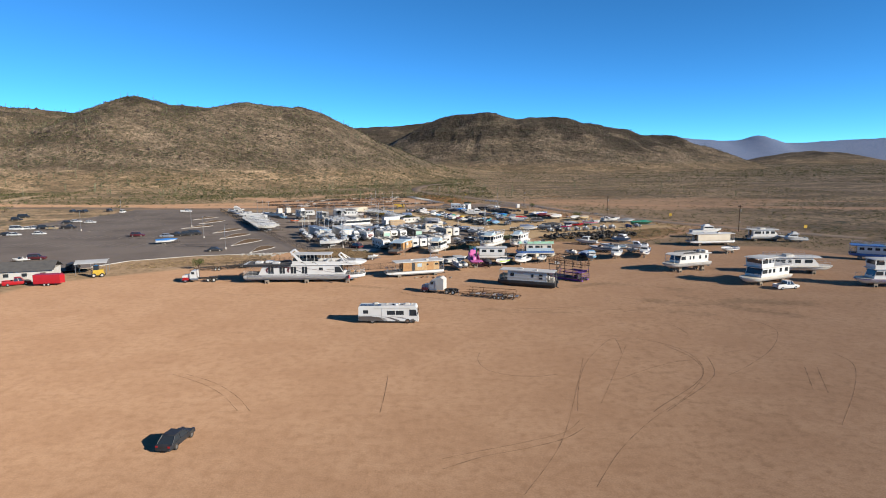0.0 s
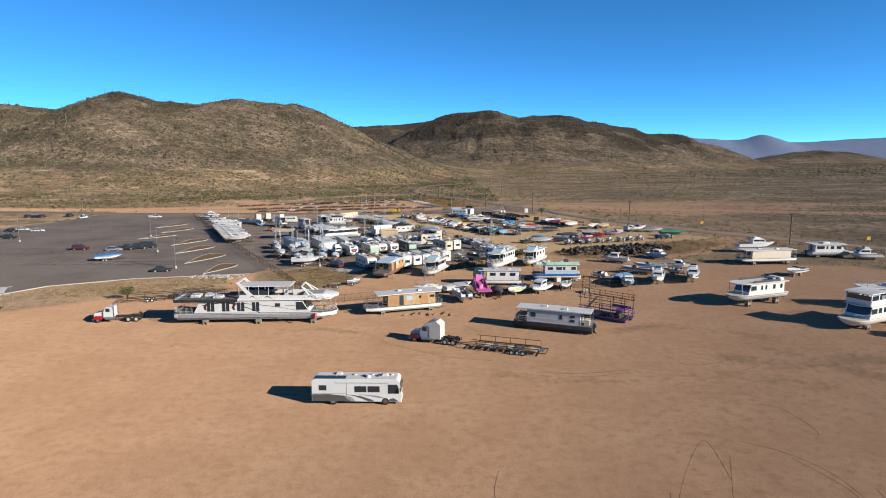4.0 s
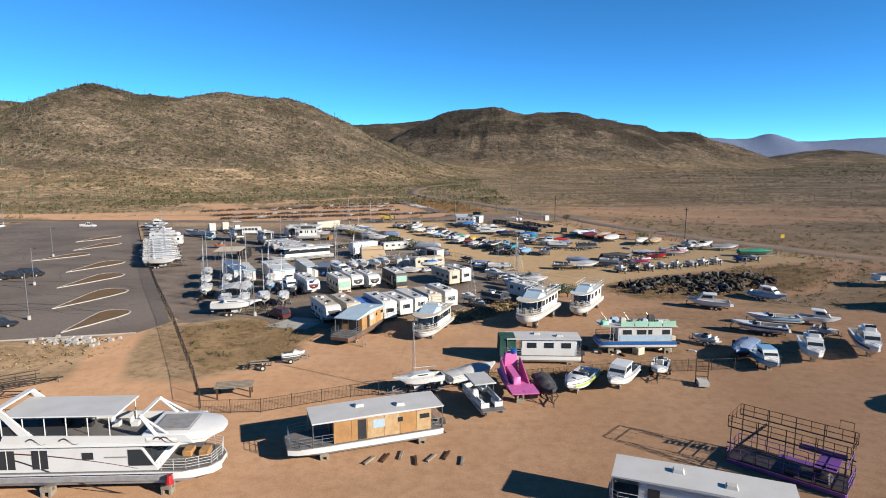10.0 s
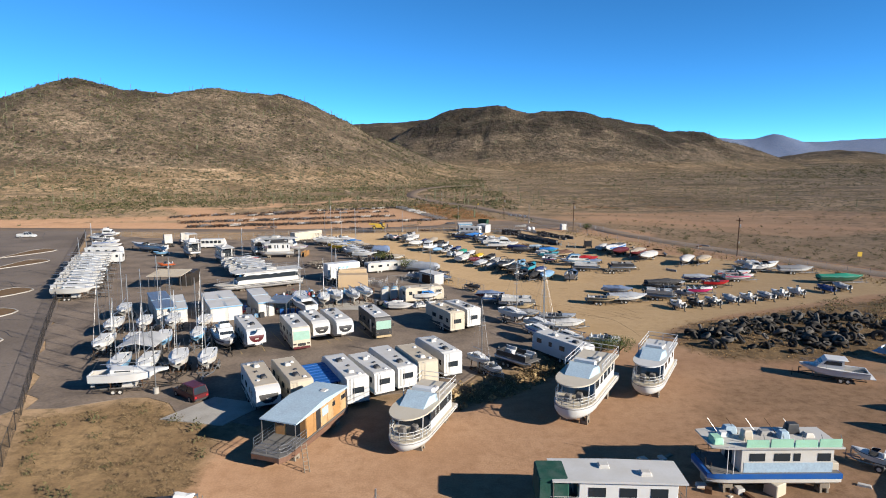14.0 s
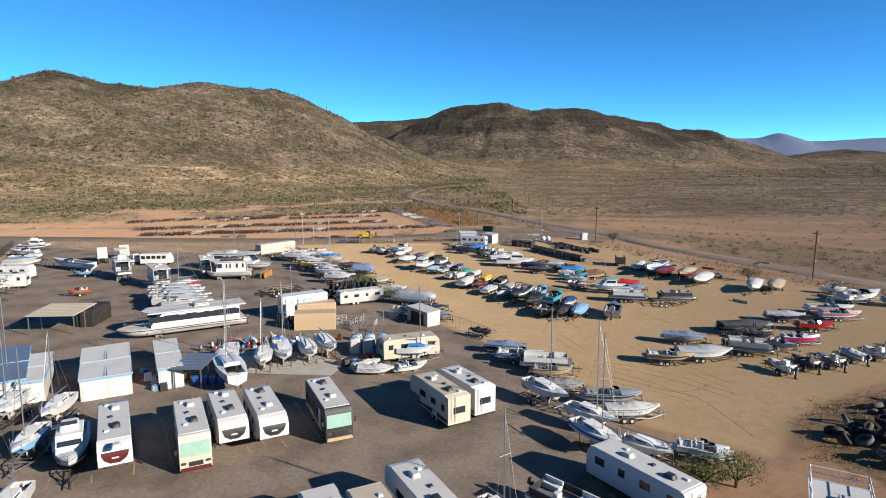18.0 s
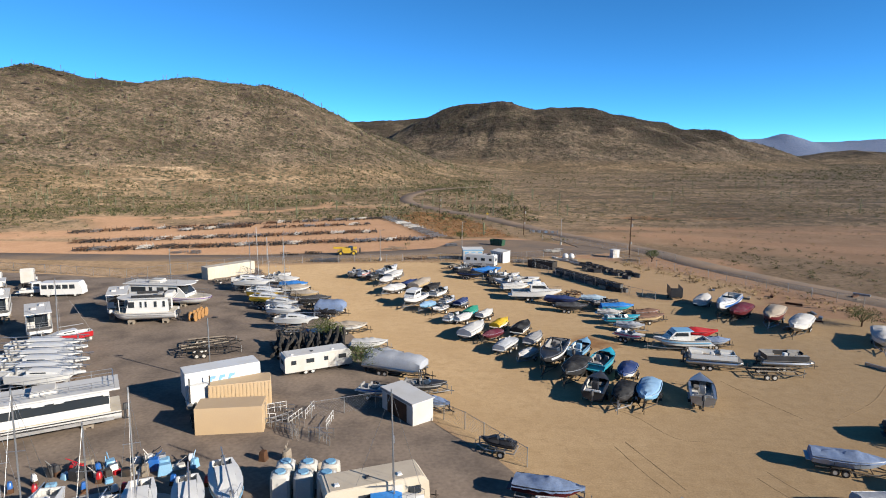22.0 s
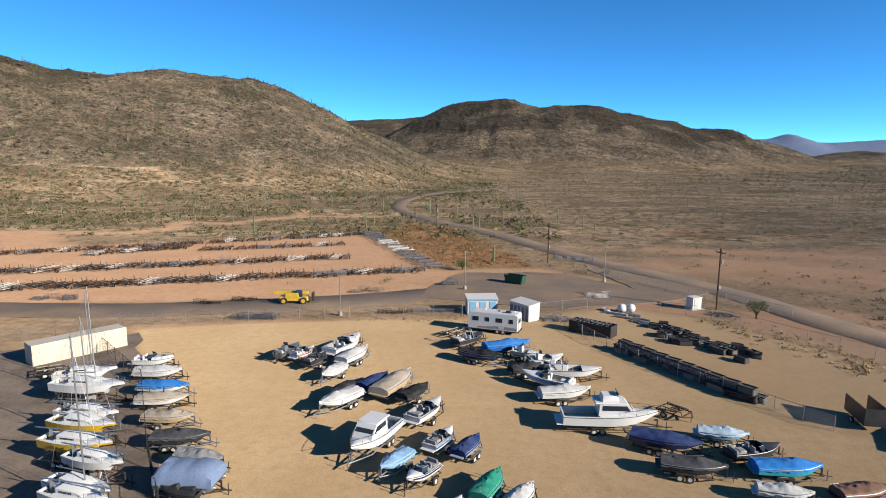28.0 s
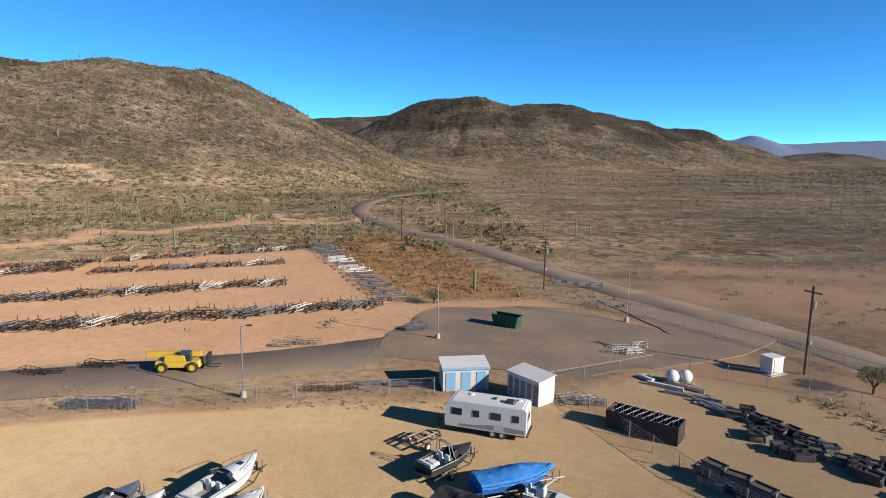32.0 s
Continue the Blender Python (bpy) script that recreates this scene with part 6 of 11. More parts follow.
def round_houseboat(x, y, heading, L, W=4.2, base=0.8, label="", windows=5, deck_rail=True, panel=False, roof=None, high=0.0):
    """A moulded houseboat: rounded bow deck with rails, long cabin with a sloped wheelhouse front, roof deck and awning. Bow towards +x."""
    t = thing("houseboat", x, y, heading, label, "houseboat", "houseboats")
    h = L / 2

    def plan(k, cut=0.0):
        """Outline with a rounded bow, widened by k."""
        pts = [(-h + cut, -W / 2 * k), (h - W * 0.75, -W / 2 * k)]
        for q in range(1, 10):
            a = -math.pi / 2 + math.pi * q / 10
            pts.append((h - W * 0.75 + W * 0.75 * math.cos(a), W / 2 * k * math.sin(a)))
        return pts + [(h - W * 0.75, W / 2 * k), (-h + cut, W / 2 * k)]

    rings = [[(px * f, py * g, base + z) for px, py in plan(1.0)] for f, g, z in ((0.93, 0.55, 0.0), (0.97, 0.85, 0.2), (1.0, 0.98, 0.55), (1.0, 1.0, 0.95 + high))]
    part("hull", Shape().loft(rings), WHITE, t, smooth=40)
    part("rub_rail", Shape().slab(plan(1.012), base + 0.78 + high, 0.1), GREY, t)
    dz = base + 0.96 + high
    part("deck", Shape().slab(plan(0.96), dz - 0.02, 0.05), CREAM, t)
    a, b, cw, ch = -h + 1.0, h - W * 0.85, W * 0.84, 2.1
    part("cabin_wall", Shape().side([(a, dz), (a, dz + ch), (b - 0.5, dz + ch), (b, dz)], 0, cw), WHITE, t)
    for s in (1, -1):
        for k in range(windows):
            w = part("window", Shape().box(a + (b - a) * (k + 0.6) / (windows + 0.25), s * (cw / 2 + 0.012), dz + 0.95, 1.15 if k % 3 else 0.75, 0.03, 0.75), GLASS, t)
            part("window_frame", Shape().box(a + (b - a) * (k + 0.6) / (windows + 0.25), s * (cw / 2 + 0.02), dz + 0.88, 1.2 if k % 3 else 0.8, 0.03, 0.06), ALU, w)
    part("front_glass", Shape().sheet([[(b + 0.015, q * cw * 0.46, dz + 0.15), (b - 0.42, q * cw * 0.46, dz + 1.95)] for q in (-1, 0, 1)]), GLASS, t)
    part("rear_door", Shape().box(a - 0.012, 0.3, dz + 0.05, 0.03, 1.4, 1.95), GLASS, t)
    top = dz + ch
    part("roof", Shape().slab([(px * 0.985 + 0.0, py) for px, py in plan(0.98, 0.1)], top, 0.14), roof or CREAM, t, "cream roof deck with a rounded front")
    part("wheelhouse_slope", Shape().loft([[(b - 2.0, -cw / 2, top + 0.14), (b + 0.6, -cw * 0.36, top + 0.14), (b + 0.6, cw * 0.36, top + 0.14), (b - 2.0, cw / 2, top + 0.14)], [(b - 2.0, -cw * 0.45, top + 0.8), (b - 0.9, -cw * 0.36, top + 0.8), (b - 0.9, cw * 0.36, top + 0.8), (b - 2.0, cw * 0.45, top + 0.8)]]), COVERS["sky"], t, "pale blue sloped front panel")
    part("helm_console", Shape().box(b - 2.4, 0, top + 0.14, 0.8, cw * 0.7, 0.95, 0.9, 0.06), WHITE, t)
    if deck_rail:
        for nm, pts in (("side_railing", [(-h + 0.3, cw * 0.56), (b - 1.8, cw * 0.56)]), ("side_railing", [(-h + 0.3, -cw * 0.56), (b - 1.8, -cw * 0.56)]), ("stern_rail", [(-h + 0.3, -cw * 0.56), (-h + 0.3, cw * 0.56)])):
            part(nm, railing(Shape(), pts, top + 0.14, 0.95, 2, 1.6, 0.035), WHITE, t)
    if panel:
        for k in range(2):
            part("solar_panel", Shape().box(-1.2 + 1.9 * k, -0.4, top + 0.22, 1.7, 1.0, 0.05), GLASS, t)
    part("roof_hatch", Shape().box(-h * 0.5, 0.3, top + 0.14, 1.0, 0.9, 0.3, 0.9, 0.05), OFFWHITE, t)
    part("bow_railing", railing(Shape(), [(px * 0.985, py * 0.95) for px, py in plan(1.0)[1:-1]], dz, 0.95, 3, 1.0, 0.03), WHITE, t)
    for s in (1, -1):
        part("awning_post", Shape().tube([(h - W * 0.45, s * W * 0.38, dz), (h - W * 0.5, s * W * 0.38, top)], 0.05, 5), WHITE, t)
    for px in (h - W * 0.6, h - W * 0.4):
        part("deck_seat", Shape().box(px, 0.5 - 0.9 * (px > h - W * 0.5), dz + 0.03, 0.7, 0.7, 0.8, 0.85, 0.08), DECKGREY, t)
    outboard(t, -h - 0.1, dz - 0.5, None, 1.2, 0.6)
    ca, sa = math.cos(radians(heading)), math.sin(radians(heading))
    for u in (-0.36, 0.26):
        for s in (1, -1):
            px, py = u * L, s * W * 0.24
            blocks(x + px * ca - py * sa, y + px * sa + py * ca, heading, base + 0.06, 0.8)
    return t


def ladder(x, y, heading, h, lean, mat, label):
    t = thing("ladder", x, y, heading, label, "ladder")
    for s in (0.22, -0.22):
        part("rail", Shape().tube([(0, s, 0), (lean, s, h)], 0.04, 4), mat, t)
    for k in range(int(h / 0.32)):
        f = (k + 0.7) * 0.32 / h
        part("rung", Shape().tube([(lean * f, -0.22, h * f), (lean * f, 0.22, h * f)], 0.03, 4), mat, t)
    return t


def storage_unit(x, y, heading, L, W=2.5, H=2.55, roof=None, label="white sheet-metal storage unit with blue-edged roof"):
    """A narrow storage unit in two sections: the nearer roof a step lower, a roller door in its end."""
    t = thing("storage_unit", x, y, heading, label, "shed", "storage units")
    for nm, cx, ln, hh in (("rear_section", -L * 0.25, L * 0.5, H + 0.18), ("front_section", L * 0.25, L * 0.5, H)):
        p = part(nm, Shape().side([(cx - ln / 2, 0), (cx - ln / 2, hh), (cx + ln / 2, hh - 0.1), (cx + ln / 2, 0)], 0, W), OFFWHITE, t)
        part("roof_sheet", Shape().side([(cx - ln / 2 - 0.05, hh + 0.01), (cx - ln / 2 - 0.05, hh + 0.08), (cx + ln / 2 + 0.12, hh - 0.03), (cx + ln / 2 + 0.12, hh - 0.1)], 0, W + 0.16), roof or ROOFWHITE, p)
        for s in (1, -1):
            part("eave_trim", Shape().box(cx, s * (W / 2 + 0.1), hh - 0.16, ln, 0.04, 0.2), PAINTS["lightblue"], p)
        part("end_trim", Shape().box(cx + ln / 2 + 0.13, 0, hh - 0.26, 0.04, W + 0.2, 0.2), PAINTS["lightblue"], p)
    d = part("roller_door", Shape().box(L / 2 + 0.012, 0, 0.05, 0.04, W * 0.8, 2.0), WHITE, t)
    for k in range(6):
        part("door_rib", Shape().box(L / 2 + 0.04, 0, 0.25 + 0.32 * k, 0.02, W * 0.8, 0.05), OFFWHITE, d)
    return t



# ---- front dirt yard: single large things ----
TAUPE = surface("dark_taupe_paint", (0.07, 0.06, 0.055), 0.4, 0, (0.1, 0.085, 0.075), 1, 12, 0.4, 0.05)


def front_motorhome(x, y, heading, L=11.2):
    """A long motorhome: boxy body, wide side windows, cab glass, dark swooshes low on the flanks, solar panels on the roof."""
    t = thing("motorhome", x, y, heading, "white motorhome with dark grey swooshes and roof solar panels", "motorhome")
    W, H, h = 2.55, 3.4, L / 2
    part("body", Shape().side([(-h, 0.5), (-h + 0.03, H - 0.2), (-h + 0.2, H), (h - 0.45, H), (h - 0.12, H - 0.4), (h, 1.6), (h, 0.45)], 0, W), WHITE, t, smooth=40)
    part("roof", Shape().box(-0.1, 0, H, L - 0.8, W * 0.97, 0.05, 0.99, 0.02), ROOFWHITE, t)
    for s in (1, -1):
        y_ = s * (W / 2 + 0.008)
        part("lower_band", Shape().side([(-h + 0.05, 0.5), (-h + 0.05, 1.42), (-h + 2.2, 1.44), (-1.6, 1.25), (-0.7, 0.5)], y_, 0.02), TAUPE, t)
        part("light_swoosh", Shape().side([(-1.6, 1.3), (-0.6, 1.05), (-0.1, 0.5), (-0.75, 0.5), (-1.1, 0.95)], y_ * 1.002, 0.024), GREY, t)
        part("long_swoosh", Shape().side([(-1.3, 1.42), (0.6, 1.2), (1.9, 0.75), (2.3, 0.5), (1.5, 0.5), (0.9, 0.8), (-0.2, 1.2)], y_ * 1.002, 0.024), TAUPE, t)
        part("front_swoosh", Shape().side([(0.2, 1.45), (2.6, 1.28), (3.6, 0.95), (2.9, 0.95), (1.8, 1.2)], y_ * 1.002, 0.024), GREY, t)
        part("cab_skirt", Shape().side([(4.1, 0.5), (4.1, 0.75), (4.7, 0.95), (5.3, 0.5)], y_ * 1.002, 0.024), TAUPE, t)
        part("pin_line", Shape().box(-3.4, y_, 1.5, 4.3, 0.02, 0.05), GREY, t)
        part("rear_window", Shape().box(-4.2, y_, 1.95, 0.95, 0.03, 0.68), GLASS, t)
        for px in (0.55, 2.2):
            part("side_window", Shape().box(px, y_, 1.72, 1.5, 0.03, 0.8), GLASS, t)
        part("awning_rail", Shape().box(0.8, y_ * 1.01, 2.95, 6.6, 0.1, 0.1), OFFWHITE, t)
        part("cab_window", Shape().side([(4.0, 1.55), (4.0, 2.75), (5.15, 2.75), (5.32, 2.4), (5.4, 1.55)], y_, 0.03), GLASS, t)
        part("body_seam", Shape().box(-1.2, y_, 0.5, 0.04, 0.022, 2.6), GREY, t)
        part("mirror", Shape().box(h - 0.05, s * (W / 2 + 0.25), 1.9, 0.14, 0.2, 0.45, 0.9, 0.03), BLACK, t)
        part("headlight", Shape().box(h + 0.005, s * 0.95, 0.95, 0.05, 0.4, 0.22), CHROME, t)
        wheel(t, h - 1.95, s * (W / 2 - 0.14), 0.5, 0.5, 0.3, CHROME)
        wheel(t, -h + 2.65, s * (W / 2 - 0.14), 0.5, 0.5, 0.3, ALU)
    part("windscreen", Shape().sheet([[(h + 0.012, q * W * 0.46, 1.65), (h - 0.1, q * W * 0.45, 2.95)] for q in (-1, 0, 1)]), GLASS, t)
    part("bumper", Shape().box(h - 0.02, 0, 0.38, 0.22, W * 0.98, 0.35, 0.95, 0.04), WHITE, t)
    for k in range(3):
        part("solar_panel", Shape().box(-4.55 + 1.3 * k, -0.62, 3.46, 1.22, 1.0, 0.05), GLASS, t)
    for px, py in ((-2.4, 0.6), (3.5, 0.2)):
        part("air_conditioner", Shape().box(px, py, 3.45, 0.95, 0.7, 0.28, 0.82, 0.1), OFFWHITE, t)
    for k, px in enumerate((-0.3, 0.9, 1.9, 2.6, 4.4)):
        part("roof_vent", Shape().box(px, 0.3 - 0.4 * (k % 2), 3.45, 0.45, 0.4, 0.16, 0.85, 0.05), BLACK if k % 2 else OFFWHITE, t)
    part("satellite_dish", Shape().disc(1.5, -0.5, 3.45, 0.35, 0.3, 10, 0.6), WHITE, t)
    part("chassis", Shape().box(0, 0, 0.34, L * 0.9, W * 0.8, 0.26), DARKSTEEL, t)
    return t


front_motorhome(-9.7, 105.9, -1).scale = (0.94, 0.94, 0.92)
car(-27.5, 59.2, 82, "sedan", "black", "black car standing alone on bare dirt")
car(75.9, 132.4, 14, "pickup", "white", "white pickup truck parked beside a houseboat")


def large_houseboat(x, y, heading):
    """A 28 m two-deck houseboat: long hull, lower cabin with tall windows, roof deck, canopy and arches."""
    L, W = 28.0, 5.2
    t = thing("large_houseboat", x, y, heading, "long white two-deck houseboat with red swooshes on blocks", "houseboat")
    rings = []
    for u, wd, zl in ((-0.5, 0.9, 0.3), (-0.48, 0.98, 0.0), (0.36, 0.98, 0.0), (0.44, 0.88, 0.2), (0.49, 0.6, 0.55), (0.505, 0.3, 0.8)):
        rings.append([(u * L, s * W / 2 * wd * k, 0.75 + z) for s, k, z in ((1, 1, 1.15), (1, 1, 0.5), (1, 0.85, zl), (-1, 0.85, zl), (-1, 1, 0.5), (-1, 1, 1.15))])
    part("hull", Shape().loft(rings), WHITE, t, smooth=25)
    for s in (1, -1):
        part("hull_band", Shape().box(-1.2, s * (W / 2 * 0.985 + 0.015), 1.2, 24, 0.03, 0.45), GREY, t)
        part("sheer_stripe", Shape().box(-1.2, s * (W / 2 * 0.985 + 0.02), 1.72, 24, 0.03, 0.07), PAINTS["navy"], t)
    z = 1.9
    part("lower_deck", Shape().slab([(-14, -2.5), (11.6, -2.5), (13.4, -1.8), (14.1, -0.6), (14.1, 0.6), (13.4, 1.8), (11.6, 2.5), (-14, 2.5)], z, 0.08), DECKGREY, t)
    part("cabin_wall", Shape().side([(-10.6, z), (-9.4, z + 2.3), (8.2, z + 2.3), (9.6, z)], 0, W * 0.9), WHITE, t)
    for s in (1, -1):
        for px in (-7.6, -5.0, -2.4, 0.2):
            w = part("tall_window", Shape().box(px, s * (W * 0.45 + 0.012), z + 0.35, 1.25, 0.03, 1.6), GLASS, t)
            part("mullion", Shape().box(px, s * (W * 0.45 + 0.035), z + 0.35, 0.06, 0.03, 1.6), WHITE, w)
        part("small_window", Shape().box(4.0, s * (W * 0.45 + 0.012), z + 1.1, 0.9, 0.03, 0.6), GLASS, t)
        part("saloon_window", Shape().side([(7.2, z + 0.5), (7.2, z + 1.9), (8.3, z + 1.9), (9.2, z + 0.5)], s * (W * 0.45 + 0.012), 0.03), GLASS, t)
        sw = Shape()
        pts = [(-9 + k, z + 1.5 + 0.6 * math.sin(k * 0.35) - 0.012 * k * k) for k in range(17)]
        sw.sheet([[(a, s * (W * 0.45 + 0.02), min(b, z + 2.25)), (a, s * (W * 0.45 + 0.02), min(b, z + 2.25) - 0.14)] for a, b in pts])
        part("swoosh", sw, BLACK, t)
        for px in (-8.5, -3.6):
            part("red_crescent", Shape().side([(px - 0.35, z + 1.1), (px, z + 1.7), (px + 0.35, z + 1.75), (px + 0.1, z + 1.1), (px + 0.2, z + 0.6), (px - 0.1, z + 0.6)], s * (W * 0.45 + 0.016), 0.025), PAINTS["maroon"], t)
        part("name_lettering", Shape().box(6.2, s * (W * 0.45 + 0.016), z + 1.2, 1.8, 0.02, 0.12), GREY, t)
    part("front_window", Shape().box(9.0, 0, z + 0.4, 0.5, W * 0.82, 1.5, 1, 0, -0.3), GLASS, t)
    z2 = z + 2.3
    part("roof_deck", Shape().slab([(-14, -2.6), (11.2, -2.6), (13.2, -1.9), (13.9, 0), (13.2, 1.9), (11.2, 2.6), (-14, 2.6)], z2, 0.22), WHITE, t)
    part("roof_deck_floor", Shape().box(-1.5, 0, z2 + 0.22, 23.5, 4.7, 0.03), DECKGREY, t)
    for s in (1, -1):
        part("bulwark", Shape().side([(-2.8, z2 + 0.2), (-2.4, z2 + 1.0), (12.0, z2 + 0.75), (12.6, z2 + 0.2)], s * 2.45, 0.12), WHITE, t)
        part("dark_fascia", Shape().box(-8.4, s * 2.62, z2 - 0.25, 11, 0.05, 0.55), BLACK, t)
        part("arch", Shape().loft([[(a, s * q, c) for a, q, c in ring] for ring in (((-0.6, 2.5, z2 + 0.3), (0.5, 2.5, z2 + 0.3), (0.5, 2.3, z2 + 0.3), (-0.6, 2.3, z2 + 0.3)), ((-3.1, 2.3, z2 + 3.1), (-2.6, 2.3, z2 + 3.1), (-2.6, 2.1, z2 + 3.1), (-3.1, 2.1, z2 + 3.1)))]), WHITE, t)
        part("bow_arch", Shape().tube([(9.6, s * 2.3, z2 + 0.7), (8.2, s * 1.9, z2 + 2.3)], 0.16, 6).tube([(10.6, s * 2.2, z2 + 0.7), (8.2, s * 1.9, z2 + 2.3)], 0.1, 6), WHITE, t)
        for k, (p, m_) in enumerate(((-0.6, BLACK), (2.0, BLACK), (9.4, BLACK), (9.9, PAINTS["maroon"]))):
            curl = [(p + 0.16 * q, z2 + 0.62 + 0.22 * math.sin(0.62 * q) - 0.02 * q) for q in range(11)]
            part("curl", Shape().sheet([[(a, s * 2.585, b), (a, s * 2.585, b - 0.13 + 0.012 * q)] for q, (a, b) in enumerate(curl)]), m_, t, "dark curled stripe")
        line_ = [(-6.5 + 0.9 * q, z + 1.95 - 0.0065 * q * q) for q in range(17)]
        part("long_stripe", Shape().sheet([[(a, s * (W * 0.45 + 0.024), b), (a, s * (W * 0.45 + 0.024), b - 0.16 + 0.008 * q)] for q, (a, b) in enumerate(line_)]), PAINTS["maroon"], t, "maroon stripe tapering along the wall")
    nose = [(8.6, -2.56), (11.4, -2.5), (13.2, -1.8), (14.0, -0.6), (14.0, 0.6), (13.2, 1.8), (11.4, 2.5), (8.6, 2.56)]
    part("bow_nose", Shape().loft([[(a * f, b * g, z2 + c) for a, b in nose] for f, g, c in ((0.94, 0.9, -0.05), (1.03, 1.0, 0.3), (1.03, 1.0, 0.62), (0.98, 0.92, 0.86))]), WHITE, t, "rounded white upper bow", 45)
    part("bow_lounge", Shape().box(10.4, 0, z2 + 0.84, 3.2, 3.4, 0.12, 0.9, 0.05), GREY, t)
    part("arch_bar", Shape().box(-2.85, 0, z2 + 3.0, 0.5, 4.5, 0.16), WHITE, t)
    part("bow_arch_bar", Shape().box(8.2, 0, z2 + 2.2, 0.3, 3.8, 0.12), WHITE, t)
    part("canopy", Shape().box(1.7, 0, z2 + 2.35, 9.4, 4.3, 0.1, 0.99, 0.03), ROOFWHITE, t, "white hard canopy over the roof deck")
    for k in range(6):
        for s in (1, -1):
            part("canopy_post", Shape().tube([(-2.6 + 1.7 * k, s * 2.3, z2 + 0.2), (-2.6 + 1.7 * k, s * 2.3, z2 + 2.35)], 0.045, 5), WHITE, t)
            if k in (1, 2, 3):
                part("wind_screen", Shape().box(-2.6 + 1.7 * k - 0.85, s * 2.25, z2 + 0.9, 1.5, 0.04, 0.75), GLASS, t)
    part("aft_railing", railing(Shape(), [(-3, 2.5), (-13.8, 2.5), (-13.8, -2.5), (-3, -2.5)], z2 + 0.22, 0.95, 3, 1.2), DARKSTEEL, t)
    for px, py, c in ((-8.5, 0.8, WHITE), (-6.6, -0.8, WHITE), (-10.8, 0.2, WHITE), (-4.6, 1.2, BLACK)):
        part("sun_pad", Shape().box(px, py, z2 + 0.25, 1.7, 1.9, 0.4, 0.95, 0.08), c, t)
    for px in (0.6, 2.6, 4.9, 6.5):
        part("deck_chair", Shape().box(px, 0.9, z2 + 0.25, 0.6, 0.6, 0.4).box(px - 0.3, 0.9, z2 + 0.5, 0.12, 0.6, 0.6), BLACK if px < 4 else WHITE, t)
    part("slide", Shape().sheet([[(-13.6 + k * -0.35, q, z2 + 0.9 - 0.32 * k) for q in (0.4, 1.1)] for k in range(6)]), WHITE, t)
    part("bow_railing", railing(Shape(), [(9.8, 2.4), (11.8, 2.4), (13.6, 1.6), (14.0, 0), (13.6, -1.6), (11.8, -2.4), (9.8, -2.4)], z + 0.08, 0.95, 4, 0.9), WHITE, t)
    part("stern_railing", railing(Shape(), [(-10.8, 2.4), (-13.9, 2.4), (-13.9, -2.4), (-10.8, -2.4)], z + 0.08, 0.95, 3, 1.0), WHITE, t)
    for px in (11.0, 12.4):
        part("bow_seat", Shape().box(px, 0.5, z + 0.08, 0.8, 1.2, 0.45, 1, 0.06), WOOD, t)
    part("float_buoy", Shape().disc(10.6, -2.9, 1.1, 0.35, 0.7, 10, 0.6), PAINTS["red"], t)
    ca, sa = math.cos(radians(heading)), math.sin(radians(heading))
    for px in (-8.6, 0.6, 10.2):
        for s in (1, -1):
            blocks(x + px * ca - s * 2.3 * sa, y + px * sa + s * 2.3 * ca, heading, 0.85, 0.9)
    return t


large_houseboat(-32.7, 142.9, 2.5)

